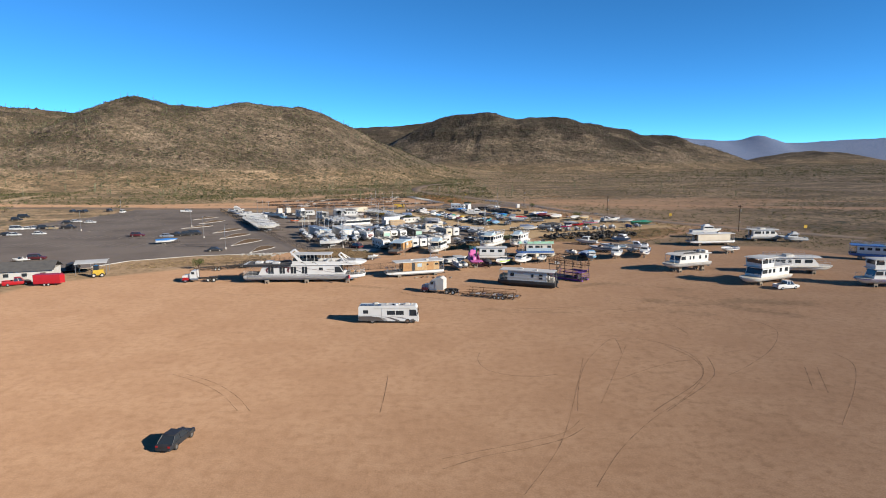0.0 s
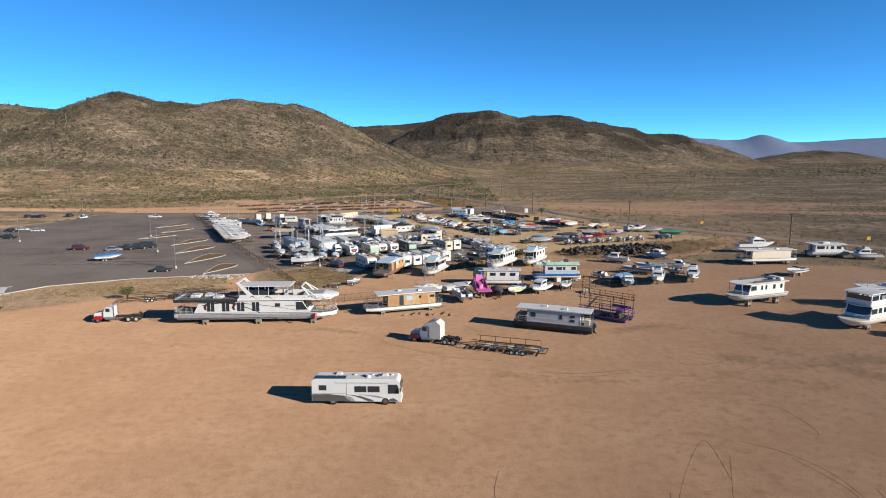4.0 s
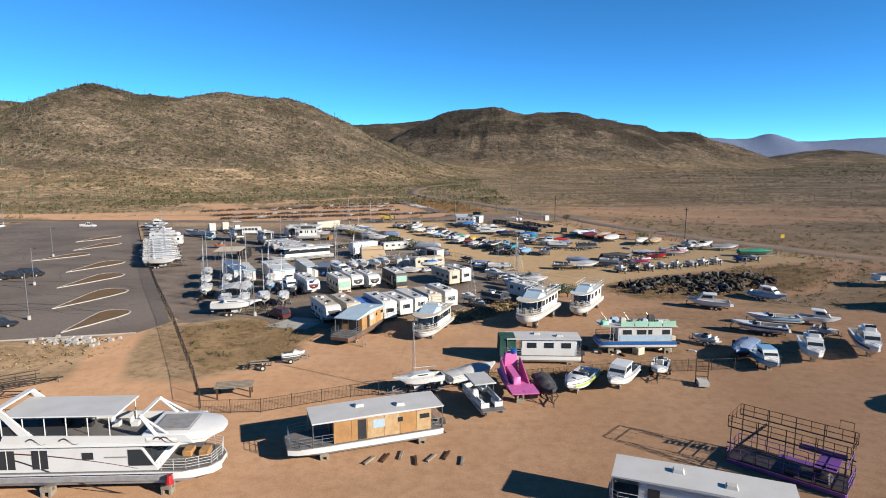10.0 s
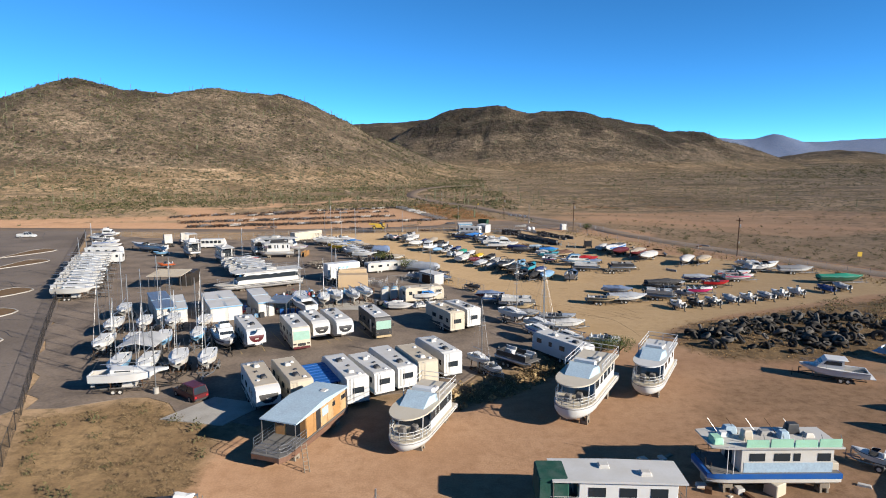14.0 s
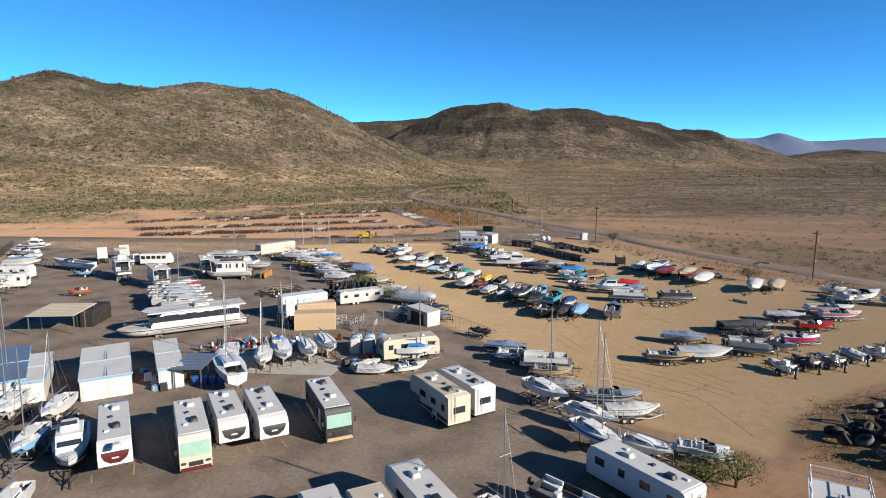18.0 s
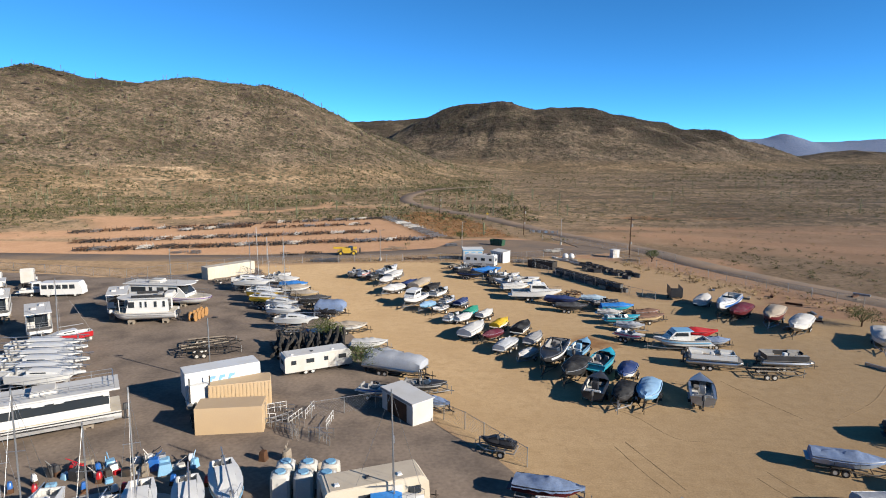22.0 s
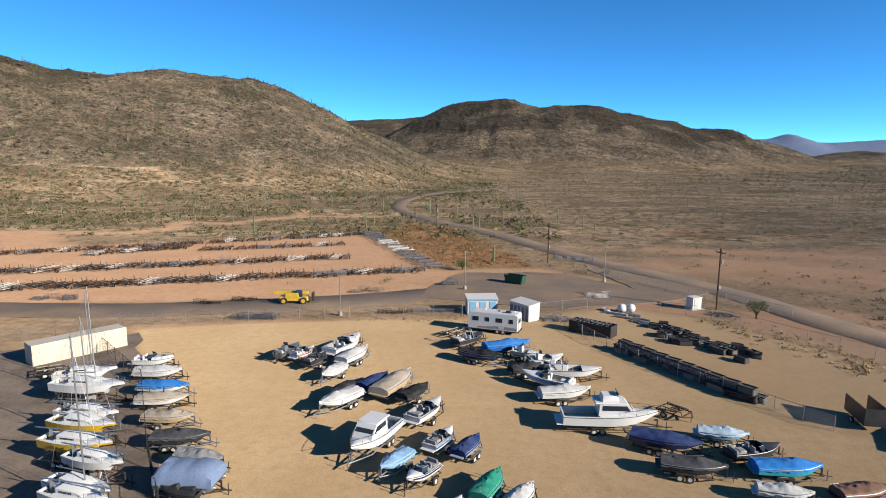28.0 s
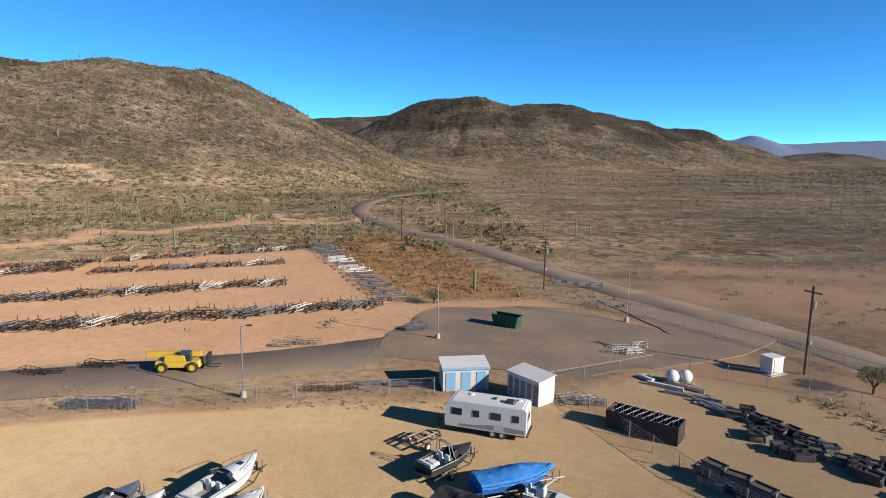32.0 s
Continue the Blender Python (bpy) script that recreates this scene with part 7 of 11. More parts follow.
house_boat(-7.3, 149.3, 200, 14.6, 4.0, 0.55, "white", "cream", None, (0.08, 0.72), "white", False, False, 3, "houseboat with varnished pine walls and white roof", wood=True)
house_boat(19.2, 136.5, 158.5, 13.2, 3.7, 0.5, "black", "white", None, (0.14, 0.82), "white", False, False, 3, "white houseboat with a flat roof on a black hull", deep=0.32, planks=True)
def cruising_houseboat(x, y, heading, L, W, base, label, style="roof_deck", accent=None):
    """A factory-built houseboat on cribs: flared hull with a pointed prow deck, window band, overhanging roof. Styles: roof_deck (bare roof with dark rail boards), two_deck (glazed upper lounge under a hard top), sleek (long dark window panels and a raked nose). Bow towards +x."""
    t = thing("houseboat", x, y, heading, label, "houseboat", "houseboats")
    h = L / 2

    def plan(k, nose=1.0, tail=1.0):
        return [(-h * tail, -W / 2 * k), (h * 0.55, -W / 2 * k), (h * 0.82 * nose, -W * 0.4 * k), (h * 0.96 * nose, -W * 0.2 * k), (h * nose, 0), (h * 0.96 * nose, W * 0.2 * k), (h * 0.82 * nose, W * 0.4 * k), (h * 0.55, W / 2 * k), (-h * tail, W / 2 * k)]

    part("hull", Shape().loft([[(px, py, base + z) for px, py in plan(k, n)] for k, n, z in ((0.5, 0.78, 0.0), (0.82, 0.88, 0.3), (0.96, 0.97, 0.75), (1.0, 1.0, 1.15))]), WHITE, t, smooth=35)
    part("rub_rail", Shape().slab(plan(1.015, 1.005), base + 0.98, 0.1), accent or GREY, t)
    # dark board added under the keel in place of the shade there
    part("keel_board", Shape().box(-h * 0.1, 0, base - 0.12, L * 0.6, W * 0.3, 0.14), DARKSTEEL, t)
    dz = base + 1.16
    part("deck", Shape().slab(plan(0.96, 0.98), dz - 0.02, 0.05), CREAM, t)
    a, b, cw, ch = -h + 0.9, h * 0.5, W * 0.86, 2.1
    rake = 1.6 if style == "sleek" else 0.5
    part("cabin_wall", Shape().side([(a, dz), (a, dz + ch), (b - rake, dz + ch), (b, dz + 0.5), (b + 0.1, dz)], 0, cw), WHITE, t)
    if style == "sleek":
        spans = [(0.04, 0.3), (0.36, 0.42), (0.5, 0.62), (0.7, 0.86)]
    elif style == "two_deck":
        spans = [(0.05, 0.17), (0.28, 0.36), (0.52, 0.6), (0.66, 0.76), (0.8, 0.97)]
    else:
        spans = [(0.06, 0.12), (0.26, 0.33), (0.5, 0.55), (0.62, 0.67), (0.8, 0.95)]
    for sg in (1, -1):
        for u0, u1 in spans:
            w = part("window", Shape().box(a + (b - a) * (u0 + u1) / 2, sg * (cw / 2 + 0.012), dz + 0.85, (b - a) * (u1 - u0), 0.03, 0.85), GLASS, t)
            part("window_frame", Shape().box(a + (b - a) * (u0 + u1) / 2, sg * (cw / 2 + 0.02), dz + 0.8, (b - a) * (u1 - u0) + 0.06, 0.03, 0.05), ALU, w)
        part("side_swoosh", Shape().side([(a + 0.3, dz - 0.42), (a + (b - a) * 0.55, dz - 0.3), (h * 0.5, dz - 0.38), (a + (b - a) * 0.5, dz - 0.45)], sg * (W / 2 * 0.99), 0.04), accent or GREY, t)
        part("grab_rail", Shape().tube([(b, sg * W * 0.42, dz + 0.9), (h * 0.6, sg * W * 0.44, dz + 0.9), (h * 0.9, sg * W * 0.22, dz + 0.95)], 0.03, 4).tube([(h * 0.6, sg * W * 0.44, dz), (h * 0.6, sg * W * 0.44, dz + 0.9)], 0.025, 4).tube([(h * 0.88, sg * W * 0.24, dz), (h * 0.88, sg * W * 0.24, dz + 0.95)], 0.025, 4), ALU, t)
    part("front_glass", Shape().sheet([[(b + 0.02, q * cw * 0.45, dz + 0.55), (b - rake * 0.9 + 0.02, q * cw * 0.45, dz + 1.95)] for q in (-1, 0, 1)]), GLASS, t)
    part("rear_door", Shape().box(a - 0.012, 0.3, dz + 0.05, 0.03, 1.4, 1.95), GLASS, t)
    top = dz + ch
    nose = 0.86 if style == "roof_deck" else 0.62
    part("roof", Shape().slab(plan(0.98, nose), top, 0.16), ROOFWHITE, t)
    if style == "roof_deck":
        for sg in (1, -1):
            part("roof_side_board", Shape().box(-h * 0.2, sg * W * 0.4, top + 0.16, L * 0.52, 0.1, 0.42), BLACK, t, "dark board along the roof edge")
            part("roof_post", Shape().tube([(h * 0.72, sg * W * 0.36, dz), (h * 0.74, sg * W * 0.36, top)], 0.05, 5), WHITE, t)
        part("stern_locker", Shape().box(-h * 0.82, 0, top + 0.16, 1.2, W * 0.7, 0.55, 0.92, 0.08), OFFWHITE, t)
        part("roof_seat", Shape().box(-h * 0.55, 0.6, top + 0.16, 0.8, 1.4, 0.6, 0.9, 0.08), GREY, t)
    elif style == "two_deck":
        c0, c1, uz = -h * 0.1, h * 0.5, top + 0.16
        part("upper_wall", Shape().box((c0 + c1) / 2, W * 0.42, uz, c1 - c0, 0.1, 0.85).box((c0 + c1) / 2, -W * 0.42, uz, c1 - c0, 0.1, 0.85).box(c1, 0, uz, 0.1, W * 0.84, 0.85), WHITE, t)
        part("upper_screen", Shape().box(c1 - 0.12, 0, uz + 0.85, 0.05, W * 0.8, 0.75).box((c0 + c1) / 2 + 0.5, W * 0.41, uz + 0.85, (c1 - c0) * 0.7, 0.05, 0.75).box((c0 + c1) / 2 + 0.5, -W * 0.41, uz + 0.85, (c1 - c0) * 0.7, 0.05, 0.75), GLASS, t)
        for sg in (1, -1):
            for px in (c0, (c0 + c1) / 2, c1):
                part("roof_post", Shape().box(px, sg * W * 0.42, uz + 0.8, 0.22, 0.12, 1.2), WHITE, t)
        part("hard_top", Shape().side([(c0 - 1.0, uz + 1.95), (c0 - 0.8, uz + 2.1), (c1 + 0.1, uz + 2.16), (c1 + 0.5, uz + 1.98)], 0, W * 0.95), ROOFWHITE, t)
        part("helm_console", Shape().box(c1 - 0.9, 0.4, uz, 0.7, 1.6, 1.1, 0.85, 0.08), GREY, t)
        part("lounge_seat", Shape().box(c0 + 0.6, -W * 0.2, uz, 0.8, 1.6, 0.75, 0.92, 0.08), CREAM, t)
        part("aft_railing", railing(Shape(), [(c0, W * 0.44), (-h * 0.95, W * 0.44), (-h * 0.95, -W * 0.44), (c0, -W * 0.44)], uz, 0.95, 2, 1.3, 0.03), ALU, t)
    else:
        part("roof_railing", railing(Shape(), [(h * 0.3, W * 0.42), (-h * 0.95, W * 0.42), (-h * 0.95, -W * 0.42), (h * 0.3, -W * 0.42)], top + 0.16, 0.75, 2, 1.8, 0.03), ALU, t)
        part("roof_locker", Shape().box(-h * 0.3, 0, top + 0.16, 2.2, W * 0.5, 0.5, 0.9, 0.08), OFFWHITE, t)
    outboard(t, -h - 0.1, dz - 0.6, None, 1.2, 0.6)
    ca, sa = math.cos(radians(heading)), math.sin(radians(heading))
    for u in (-0.34, 0.2):
        for sg in (1, -1):
            px, py = u * L, sg * W * 0.26
            blocks(x + px * ca - py * sa, y + px * sa + py * ca, heading, base + 0.05, 0.9)
    return t


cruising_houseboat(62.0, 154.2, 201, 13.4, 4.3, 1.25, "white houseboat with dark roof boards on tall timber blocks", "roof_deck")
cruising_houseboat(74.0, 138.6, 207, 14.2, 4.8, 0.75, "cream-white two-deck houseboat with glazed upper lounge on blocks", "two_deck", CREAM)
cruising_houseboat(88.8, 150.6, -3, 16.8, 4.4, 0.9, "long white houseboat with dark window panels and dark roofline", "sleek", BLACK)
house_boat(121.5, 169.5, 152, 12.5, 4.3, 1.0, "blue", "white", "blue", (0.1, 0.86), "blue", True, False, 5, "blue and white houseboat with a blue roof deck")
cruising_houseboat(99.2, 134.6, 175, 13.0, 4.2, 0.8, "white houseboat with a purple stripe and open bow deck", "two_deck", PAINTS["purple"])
house_boat(88.0, 199.6, 188, 15.4, 4.2, 0.9, "white", "cream", None, (0.1, 0.84), "white", False, False, 0, "houseboat with bare plywood walls on a white hull", wood=False)
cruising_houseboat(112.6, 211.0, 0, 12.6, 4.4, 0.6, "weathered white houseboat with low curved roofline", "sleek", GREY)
power_boat(95.2, 219.4, 4, 11.5, "white", "cabin", None, trailer=False, lift=0.9, label="tall white flybridge cruiser with dark cabin windows on blocks")
power_boat(86.2, 182.2, 212, 8.2, "white", "cuddy", "navy", trailer=False, lift=0.3)
power_boat(119.6, 206.6, 172, 8.7, "white", "cabin", None, trailer=False)
house_boat(-13.1, 185.4, -109, 11.7, 3.9, 0.45, "brown", "cream", None, (0.02, 0.66), "sky", False, False, 3, "houseboat with pine walls, arched pale roof and brown hull", wood=True, slope=0.35)
ladder(-11.3, 179.6, 120, 2.3, 0.9, GREYWOOD, "grey wooden ladder leaning on a houseboat bow")
round_houseboat(-1.8, 186.8, -110, 10.3, 4.0, 0.55, "white houseboat with rounded bow deck and railed roof", 5)
round_houseboat(15.5, 193.0, -119, 12.5, 4.2, 1.2, "tall white houseboat with a railed roof deck on high blocks", 5, high=0.35)
round_houseboat(25.1, 199.8, -119, 11.2, 3.6, 0.8, "white houseboat with solar panels on its roof", 3, True, True, ROOFWHITE, 0.2)
def blue_houseboat(x, y, heading, L=12.0, W=4.0, base=0.75):
    """An old houseboat with a bright blue hull band, pale blue lower panels and a cluttered roof deck. Bow towards -x."""
    t = thing("houseboat", x, y, heading, "old white houseboat with bright blue band and cluttered roof", "houseboat", "houseboats")
    h = L / 2
    part("hull", Shape().loft([[(u * L, s * W / 2 * wd * k, base + z) for s, k, z in ((1, 1, 0.62), (1, 1, 0.3), (1, 0.8, zl), (-1, 0.8, zl), (-1, 1, 0.3), (-1, 1, 0.62))] for u, wd, zl in ((-0.5, 0.8, 0.42), (-0.44, 0.95, 0.1), (-0.35, 1, 0), (0.47, 1, 0), (0.5, 0.95, 0.15))]), OFFWHITE, t, smooth=25)
    part("blue_band", Shape().loft([[(u * L, s * (W / 2 * wd + 0.02), base + z) for s, z in ((1, 0.6), (1, 1.02), (-1, 1.02), (-1, 0.6))] for u, wd in ((-0.5, 0.82), (-0.44, 0.97), (-0.35, 1), (0.5, 1))]), PAINTS["blue"], t)
    dz = base + 1.03
    part("deck", Shape().box(0.1, 0, dz - 0.02, L * 0.96, W * 0.94, 0.06), DECKGREY, t)
    a, b, cw, ch = -h + 2.6, h - 0.7, W * 0.88, 2.1
    part("cabin_wall", Shape().box((a + b) / 2, 0, dz, b - a, cw, ch, 1, 0.05), OFFWHITE, t)
    for s in (1, -1):
        part("lower_panel", Shape().box((a + b) / 2 + 0.1, s * (cw / 2 + 0.012), dz + 0.02, b - a - 0.3, 0.03, 0.85), COVERS["sky"], t, "pale blue lower wall panel")
        for px, w_ in ((a + 1.3, 1.25), (a + 3.3, 1.3), (a + 4.5, 0.55), (a + 6.7, 1.05)):
            part("window", Shape().box(px, s * (cw / 2 + 0.014), dz + 1.0, w_, 0.03, 0.66), GLASS, t)
    part("front_door", Shape().box(a - 0.012, 0.4, dz + 0.05, 0.03, 1.2, 1.95), GLASS, t)
    top = dz + ch
    part("roof", Shape().slab([(-h + 0.2, -W * 0.42), (-h + 1.4, -W * 0.5), (h, -W * 0.5), (h, W * 0.5), (-h + 1.4, W * 0.5), (-h + 0.2, W * 0.42)], top, 0.14), OFFWHITE, t)
    mint = surface("faded_mint_canvas", (0.27, 0.47, 0.34), 0.8)
    for k in range(4):
        part("mint_side_screen", Shape().box(a + 1.2 + 1.95 * k, -W * 0.47, top + 0.14, 1.85, 0.08, 0.62 + 0.06 * (k % 2), 0.97, 0.02), mint, t, "faded mint green canvas screen")
    part("bow_screen", Shape().box(-h + 0.9, -W * 0.2, top + 0.16, 0.9, 1.2, 0.5, 0.9, 0.1), mint, t)
    for k in range(6):
        part("rail_post", Shape().tube([(a + 0.4 + 1.55 * k, -W * 0.44, top + 0.14), (a + 0.1 + 1.55 * k, -W * 0.44, top + 1.15)], 0.03, 4), STEEL, t)
    for k, (px, py, m_) in enumerate(((-3.4, 0.4, WHITE), (-2.6, 1.0, COVERS["sky"]), (-1.8, -0.3, CREAM), (0.2, 0.6, GREY), (1.4, 0.0, COVERS["sky"]), (2.6, 0.9, BLACK), (3.6, 0.2, OFFWHITE))):
        part("roof_clutter", Shape().box(px, py, top + 0.14, 0.9 + 0.3 * (k % 2), 0.8, 0.35 + 0.25 * (k % 3), 0.8, 0.1), m_, t)
    for k in range(5):
        part("canopy_pole", Shape().tube([(-3.6 + 1.6 * k, 0.9 - 0.3 * (k % 2), top + 0.14), (-4.4 + 1.6 * k, 1.2, top + 1.3)], 0.025, 4), RUST if k % 2 else STEEL, t)
    for s in (0.25, -0.25):
        part("ladder_rail", Shape().tube([(a - 0.9 + s, -W * 0.49, dz), (a - 0.9 + s, -W * 0.49, top + 0.3)], 0.03, 4), WHITE, t)
    part("bow_railing", railing(Shape(), [(a, W * 0.46), (-h + 0.3, W * 0.4), (-h + 0.3, -W * 0.4)], dz, 0.8, 2, 1.0, 0.025), DARKSTEEL, t)
    outboard(t, h + 0.2, dz - 0.4, None, 1.1, 0.5)
    part("stern_box", Shape().box(h - 0.25, -W * 0.25, dz, 0.6, 0.7, 0.6, 0.95, 0.04), CREAM, t)
    for px in (-3.6, 4.2):
        for s in (1, -1):
            blocks(x + px, y + s * 1.2, heading, base + 0.05, 0.8)
    return t


blue_houseboat(27.1, 178.3, 1, 10.8, 3.8)
house_boat(13.0, 173.6, 178, 10.6, 3.5, 0.35, "white", "white", None, (0.06, 0.74), "white", False, False, 3, "low white houseboat with a green tarpaulin at the bow")
hood = thing("tarpaulin_shelter", 8.6, 173.7, 0, "dark green tarpaulin shelter on a houseboat bow deck", "tarpaulin", z=1.28)
part("tarpaulin", Shape().box(0, 0, 0, 2.3, 3.0, 2.3, 0.96, 0.1), canvas("dark_green_tarpaulin", (0.015, 0.06, 0.045)), hood)


def party_barge_frame(x, y, heading):
    """A stripped purple party barge: two decks of rails on pontoons."""
    t = thing("party_barge_frame", x, y, heading, "stripped purple two-deck party barge with bare rails", "houseboat")
    L, W = 9.2, 3.6
    for s in (1, -1):
        part("pontoon", Shape().box(0, s * 1.3, 0.15, L, 0.7, 0.4, 1, 0.1), PAINTS["purple"], t)
        part("pink_band", Shape().box(0, s * 1.78, 0.5, L * 0.98, 0.03, 0.09), PAINTS["pink"], t)
    part("lower_deck", Shape().box(0, 0, 0.55, L, W - 0.1, 0.12), DARKSTEEL, t)
    for k in range(5):
        for s in (1, -1):
            part("post", Shape().tube([(-L * 0.47 + L * 0.235 * k, s * 1.7, 0.6), (-L * 0.47 + L * 0.235 * k, s * 1.7, 4.6)], 0.05, 5), DARKSTEEL, t)
    part("bench", Shape().box(1.6, -1.2, 1.9, 4.2, 0.8, 0.1).box(2.9, 0.2, 1.9, 1.6, 2.6, 0.1), PAINTS["purple"], t)
    part("bench_back", Shape().box(2.2, 1.6, 1.9, 3.6, 0.08, 0.5), PAINTS["purple"], t)
    for nm, zz in (("lower_railing", 0.65), ("upper_railing", 3.55)):
        part(nm, railing(Shape(), [(-L / 2, 1.75), (L / 2, 1.75), (L / 2, -1.75), (-L / 2, -1.75), (-L / 2, 1.75)], zz, 1.0, 2, 1.15, 0.035), RUST if zz > 1 else PAINTS["purple"], t)
    part("middle_railing", railing(Shape(), [(-1.2, -1.75), (4.4, -1.75), (4.4, 1.75)], 2.0, 0.7, 1, 1.4, 0.035), PAINTS["purple"], t)
    for zz in (2.0, 3.5):
        part("deck_beam", Shape().box(0, 1.72, zz, L, 0.08, 0.1).box(0, -1.72, zz, L, 0.08, 0.1), DARKSTEEL, t)
    part("staircase", Shape().tube([(-4.5, 1.2, 0.7), (-2.2, 1.2, 3.5)], 0.06, 4).tube([(-4.5, 0.4, 0.7), (-2.2, 0.4, 3.5)], 0.06, 4), BLACK, t)
    for k in range(8):
        part("stair_tread", Shape().box(-4.35 + 0.3 * k, 0.8, 0.85 + 0.36 * k, 0.25, 0.8, 0.04), BLACK, t)
    part("engine", Shape().box(2.6, -0.4, 0.67, 1.5, 1.6, 0.75, 0.8, 0.12), DARKSTEEL, t)
    part("seat_heap", Shape().box(0.6, -0.9, 0.67, 1.2, 0.9, 0.5, 0.85, 0.1), BLACK, t)
    part("gate_hoop", Shape().tube([(3.2, 1.75, 4.5), (3.2, 1.75, 5.3), (4.2, 1.75, 5.3), (4.2, 1.75, 4.5)], 0.04, 4), RUST, t)
    return t


party_barge_frame(30.1, 144.1, -42)


def pink_boat(x, y, heading, L=9.0):
    t = thing("pink_boat", x, y, heading, "bright pink home-made boat with open platform and slide", "boat")
    rows, _ = hull_part(t, L, 2.9, 0.9, 0.9, PAINTS["pink"], None)
    deck_part(t, rows, 0, 8, 0.03, PAINTS["pink"])
    part("bow_platform", Shape().box(L * 0.36, 0, 1.95, 2.8, 3.0, 0.1), PAINTS["pink"], t)
    part("slide", Shape().box(-0.4, -0.3, 1.95, 4.4, 0.9, 0.9, 0.9, 0.05), PAINTS["pink"], t)
    for s in (1, -1):
        part("side_frame", Shape().side([(-3.6, 1.9), (-3.2, 3.6), (-2.8, 3.6), (1.4, 2.1), (1.4, 1.9)], s * 1.15, 0.1), PAINTS["pink"], t)
    part("seat_tower", Shape().box(-3.2, 0, 1.95, 1.0, 1.8, 2.2, 0.8, 0.1), PAINTS["pink"], t)
    part("blue_bucket", Shape().disc(-3.0, 0.4, 4.15, 0.35, 0.5, 10, 1.1), PAINTS["blue"], t)
    for u in (-0.25, 0.2):
        blocks(x + u * L * math.cos(radians(heading)), y + u * L * math.sin(radians(heading)), heading, 0.9, 0.9)
    return t


pink_boat(8.5, 161.5, -83, 8.6)

# row of boats along the low fence
sail_boat(-2.8, 162.4, -161, 6.1, "white", 6.5, 0, "trailer", "white dinghy-like yacht with a thin raked mast")
power_boat(3.6, 166.1, 35, 8.1, "white", "cover", None, "white", 2, trailer=False, label="sailing hull wrapped in white shrink sheet on blocks")
pontoon_boat(4.4, 157.6, -73, 7.5, "open", rail="white", canopy="white", label="white pontoon house boat with a canopy and bow rails", trailer=False)
power_boat(12.0, 161.7, -87, 7.5, "navy", "cover", None, "dark", 1)
power_boat(16.1, 163.3, -122, 9.0, "white", "cuddy", "lime", trailer=False, label="white sport cruiser with a lime green bow panel")
power_boat(21.4, 164.6, -123, 9.1, "white", "cabin", None, trailer=False, label="white cabin boat with green tinted windows on blocks")
power_boat(27.3, 168.2, -115, 6.8, "white", "fishing", None, engine="out")
power_boat(42.1, 171.0, -97, 8.4, "lightblue", "cabin", "lightblue", trailer=False, label="light blue and white cabin cruiser on blocks")
power_boat(50.1, 174.5, -113, 11.4, "white", "cabin", None, trailer=False)
power_boat(59.1, 176.8, -113, 13.0, "white", "cabin", "navy", trailer=False)
power_boat(48.9, 186.3, 155, 8.5, "white", "open", "navy", axles=2, label="long white and navy motor boat with open cockpit")
power_boat(53.7, 191.3, 168, 8.3, "white", "open", "lightblue", axles=2)
power_boat(61.1, 191.1, -31, 6.8, "white", "cabin", None, trailer=False)
power_boat(38.3, 181.0, 136, 4.6, "white", "open", None)
power_boat(47.8, 202.3, 158, 7.8, "white", "cabin", None, axles=2)
power_boat(61.7, 208.2, -54, 8.1, "lightblue", "cabin", None, axles=2)
power_boat(41.3, 175.4, -130, 9.1, "navy", "cover", None, "slate")
power_boat(58.3, 185.0, -47, 4.5, "white", "open", None, axles=2)
power_boat(43.3, 177.6, -24, 4.0, "white", "fishing", "grey", engine="out")

# vehicles and long trailers of the yard
road_tractor(-58.4, 142.5, -173, "white", "white road tractor with red fenders, hitch bare", False, "red")
road_tractor(-1.4, 129.8, 161, "silver", "silver road tractor with a tall white sleeper", True, "maroon")
empty_trailer(9.3, 125.1, 161, 13.8, RUST, 3, "long low boat-hauling trailer with rusty guide rails", True, 2.6, True)
empty_trailer(-55.5, 158.7, 17, 19.1, DARKSTEEL, 2, "long black steel truss trailer beside the wash", True, 1.6)
empty_trailer(-51.4, 162.8, 35, 11.7, DARKSTEEL, 3, "black lattice boom on a long flat trailer", True, 1.4)
for a, b in ((0, 0),):
    cr = thing("steel_work_frame", 31.3, 165.1, 80, "upright rusty steel frame with cross rungs", "steel frame")
    part("rung_frame", Shape().tube([(0, 0.7, 0), (0, 0.7, 3.2)], 0.07, 4).tube([(0, -0.7, 0), (0, -0.7, 3.2)], 0.07, 4), RUST, cr)
    for k in range(5):
        part("rung", Shape().tube([(0, -0.7, 0.4 + 0.62 * k), (0, 0.7, 0.4 + 0.62 * k)], 0.05, 4), RUST, cr)
    part("base_board", Shape().box(-0.6, 0, 0.2, 1.6, 1.2, 0.5), OFFWHITE, cr)
lumber = thing("timber_shed_base", -23.9, 161.5, 10, "low rack piled with old grey boards", "lumber rack")
for k in range(7):
    part("board", Shape().box(0, -0.9 + 0.3 * k, 1.3 + 0.06 * (k % 3), 4.2, 0.26, 0.08), GREYWOOD, lumber)
for px in (-1.8, 1.8):
    for py in (-0.8, 0.8):
        part("leg", Shape().box(px, py, 0, 0.16, 0.16, 1.3), BROWN, lumber)
jet_ski(-20.1, 173.5, 20, "white", "black")
ut = empty_trailer(-24.0, 170.4, -165, 3.4, DARKSTEEL, 1, "small low dark utility trailer", False, 1.6)

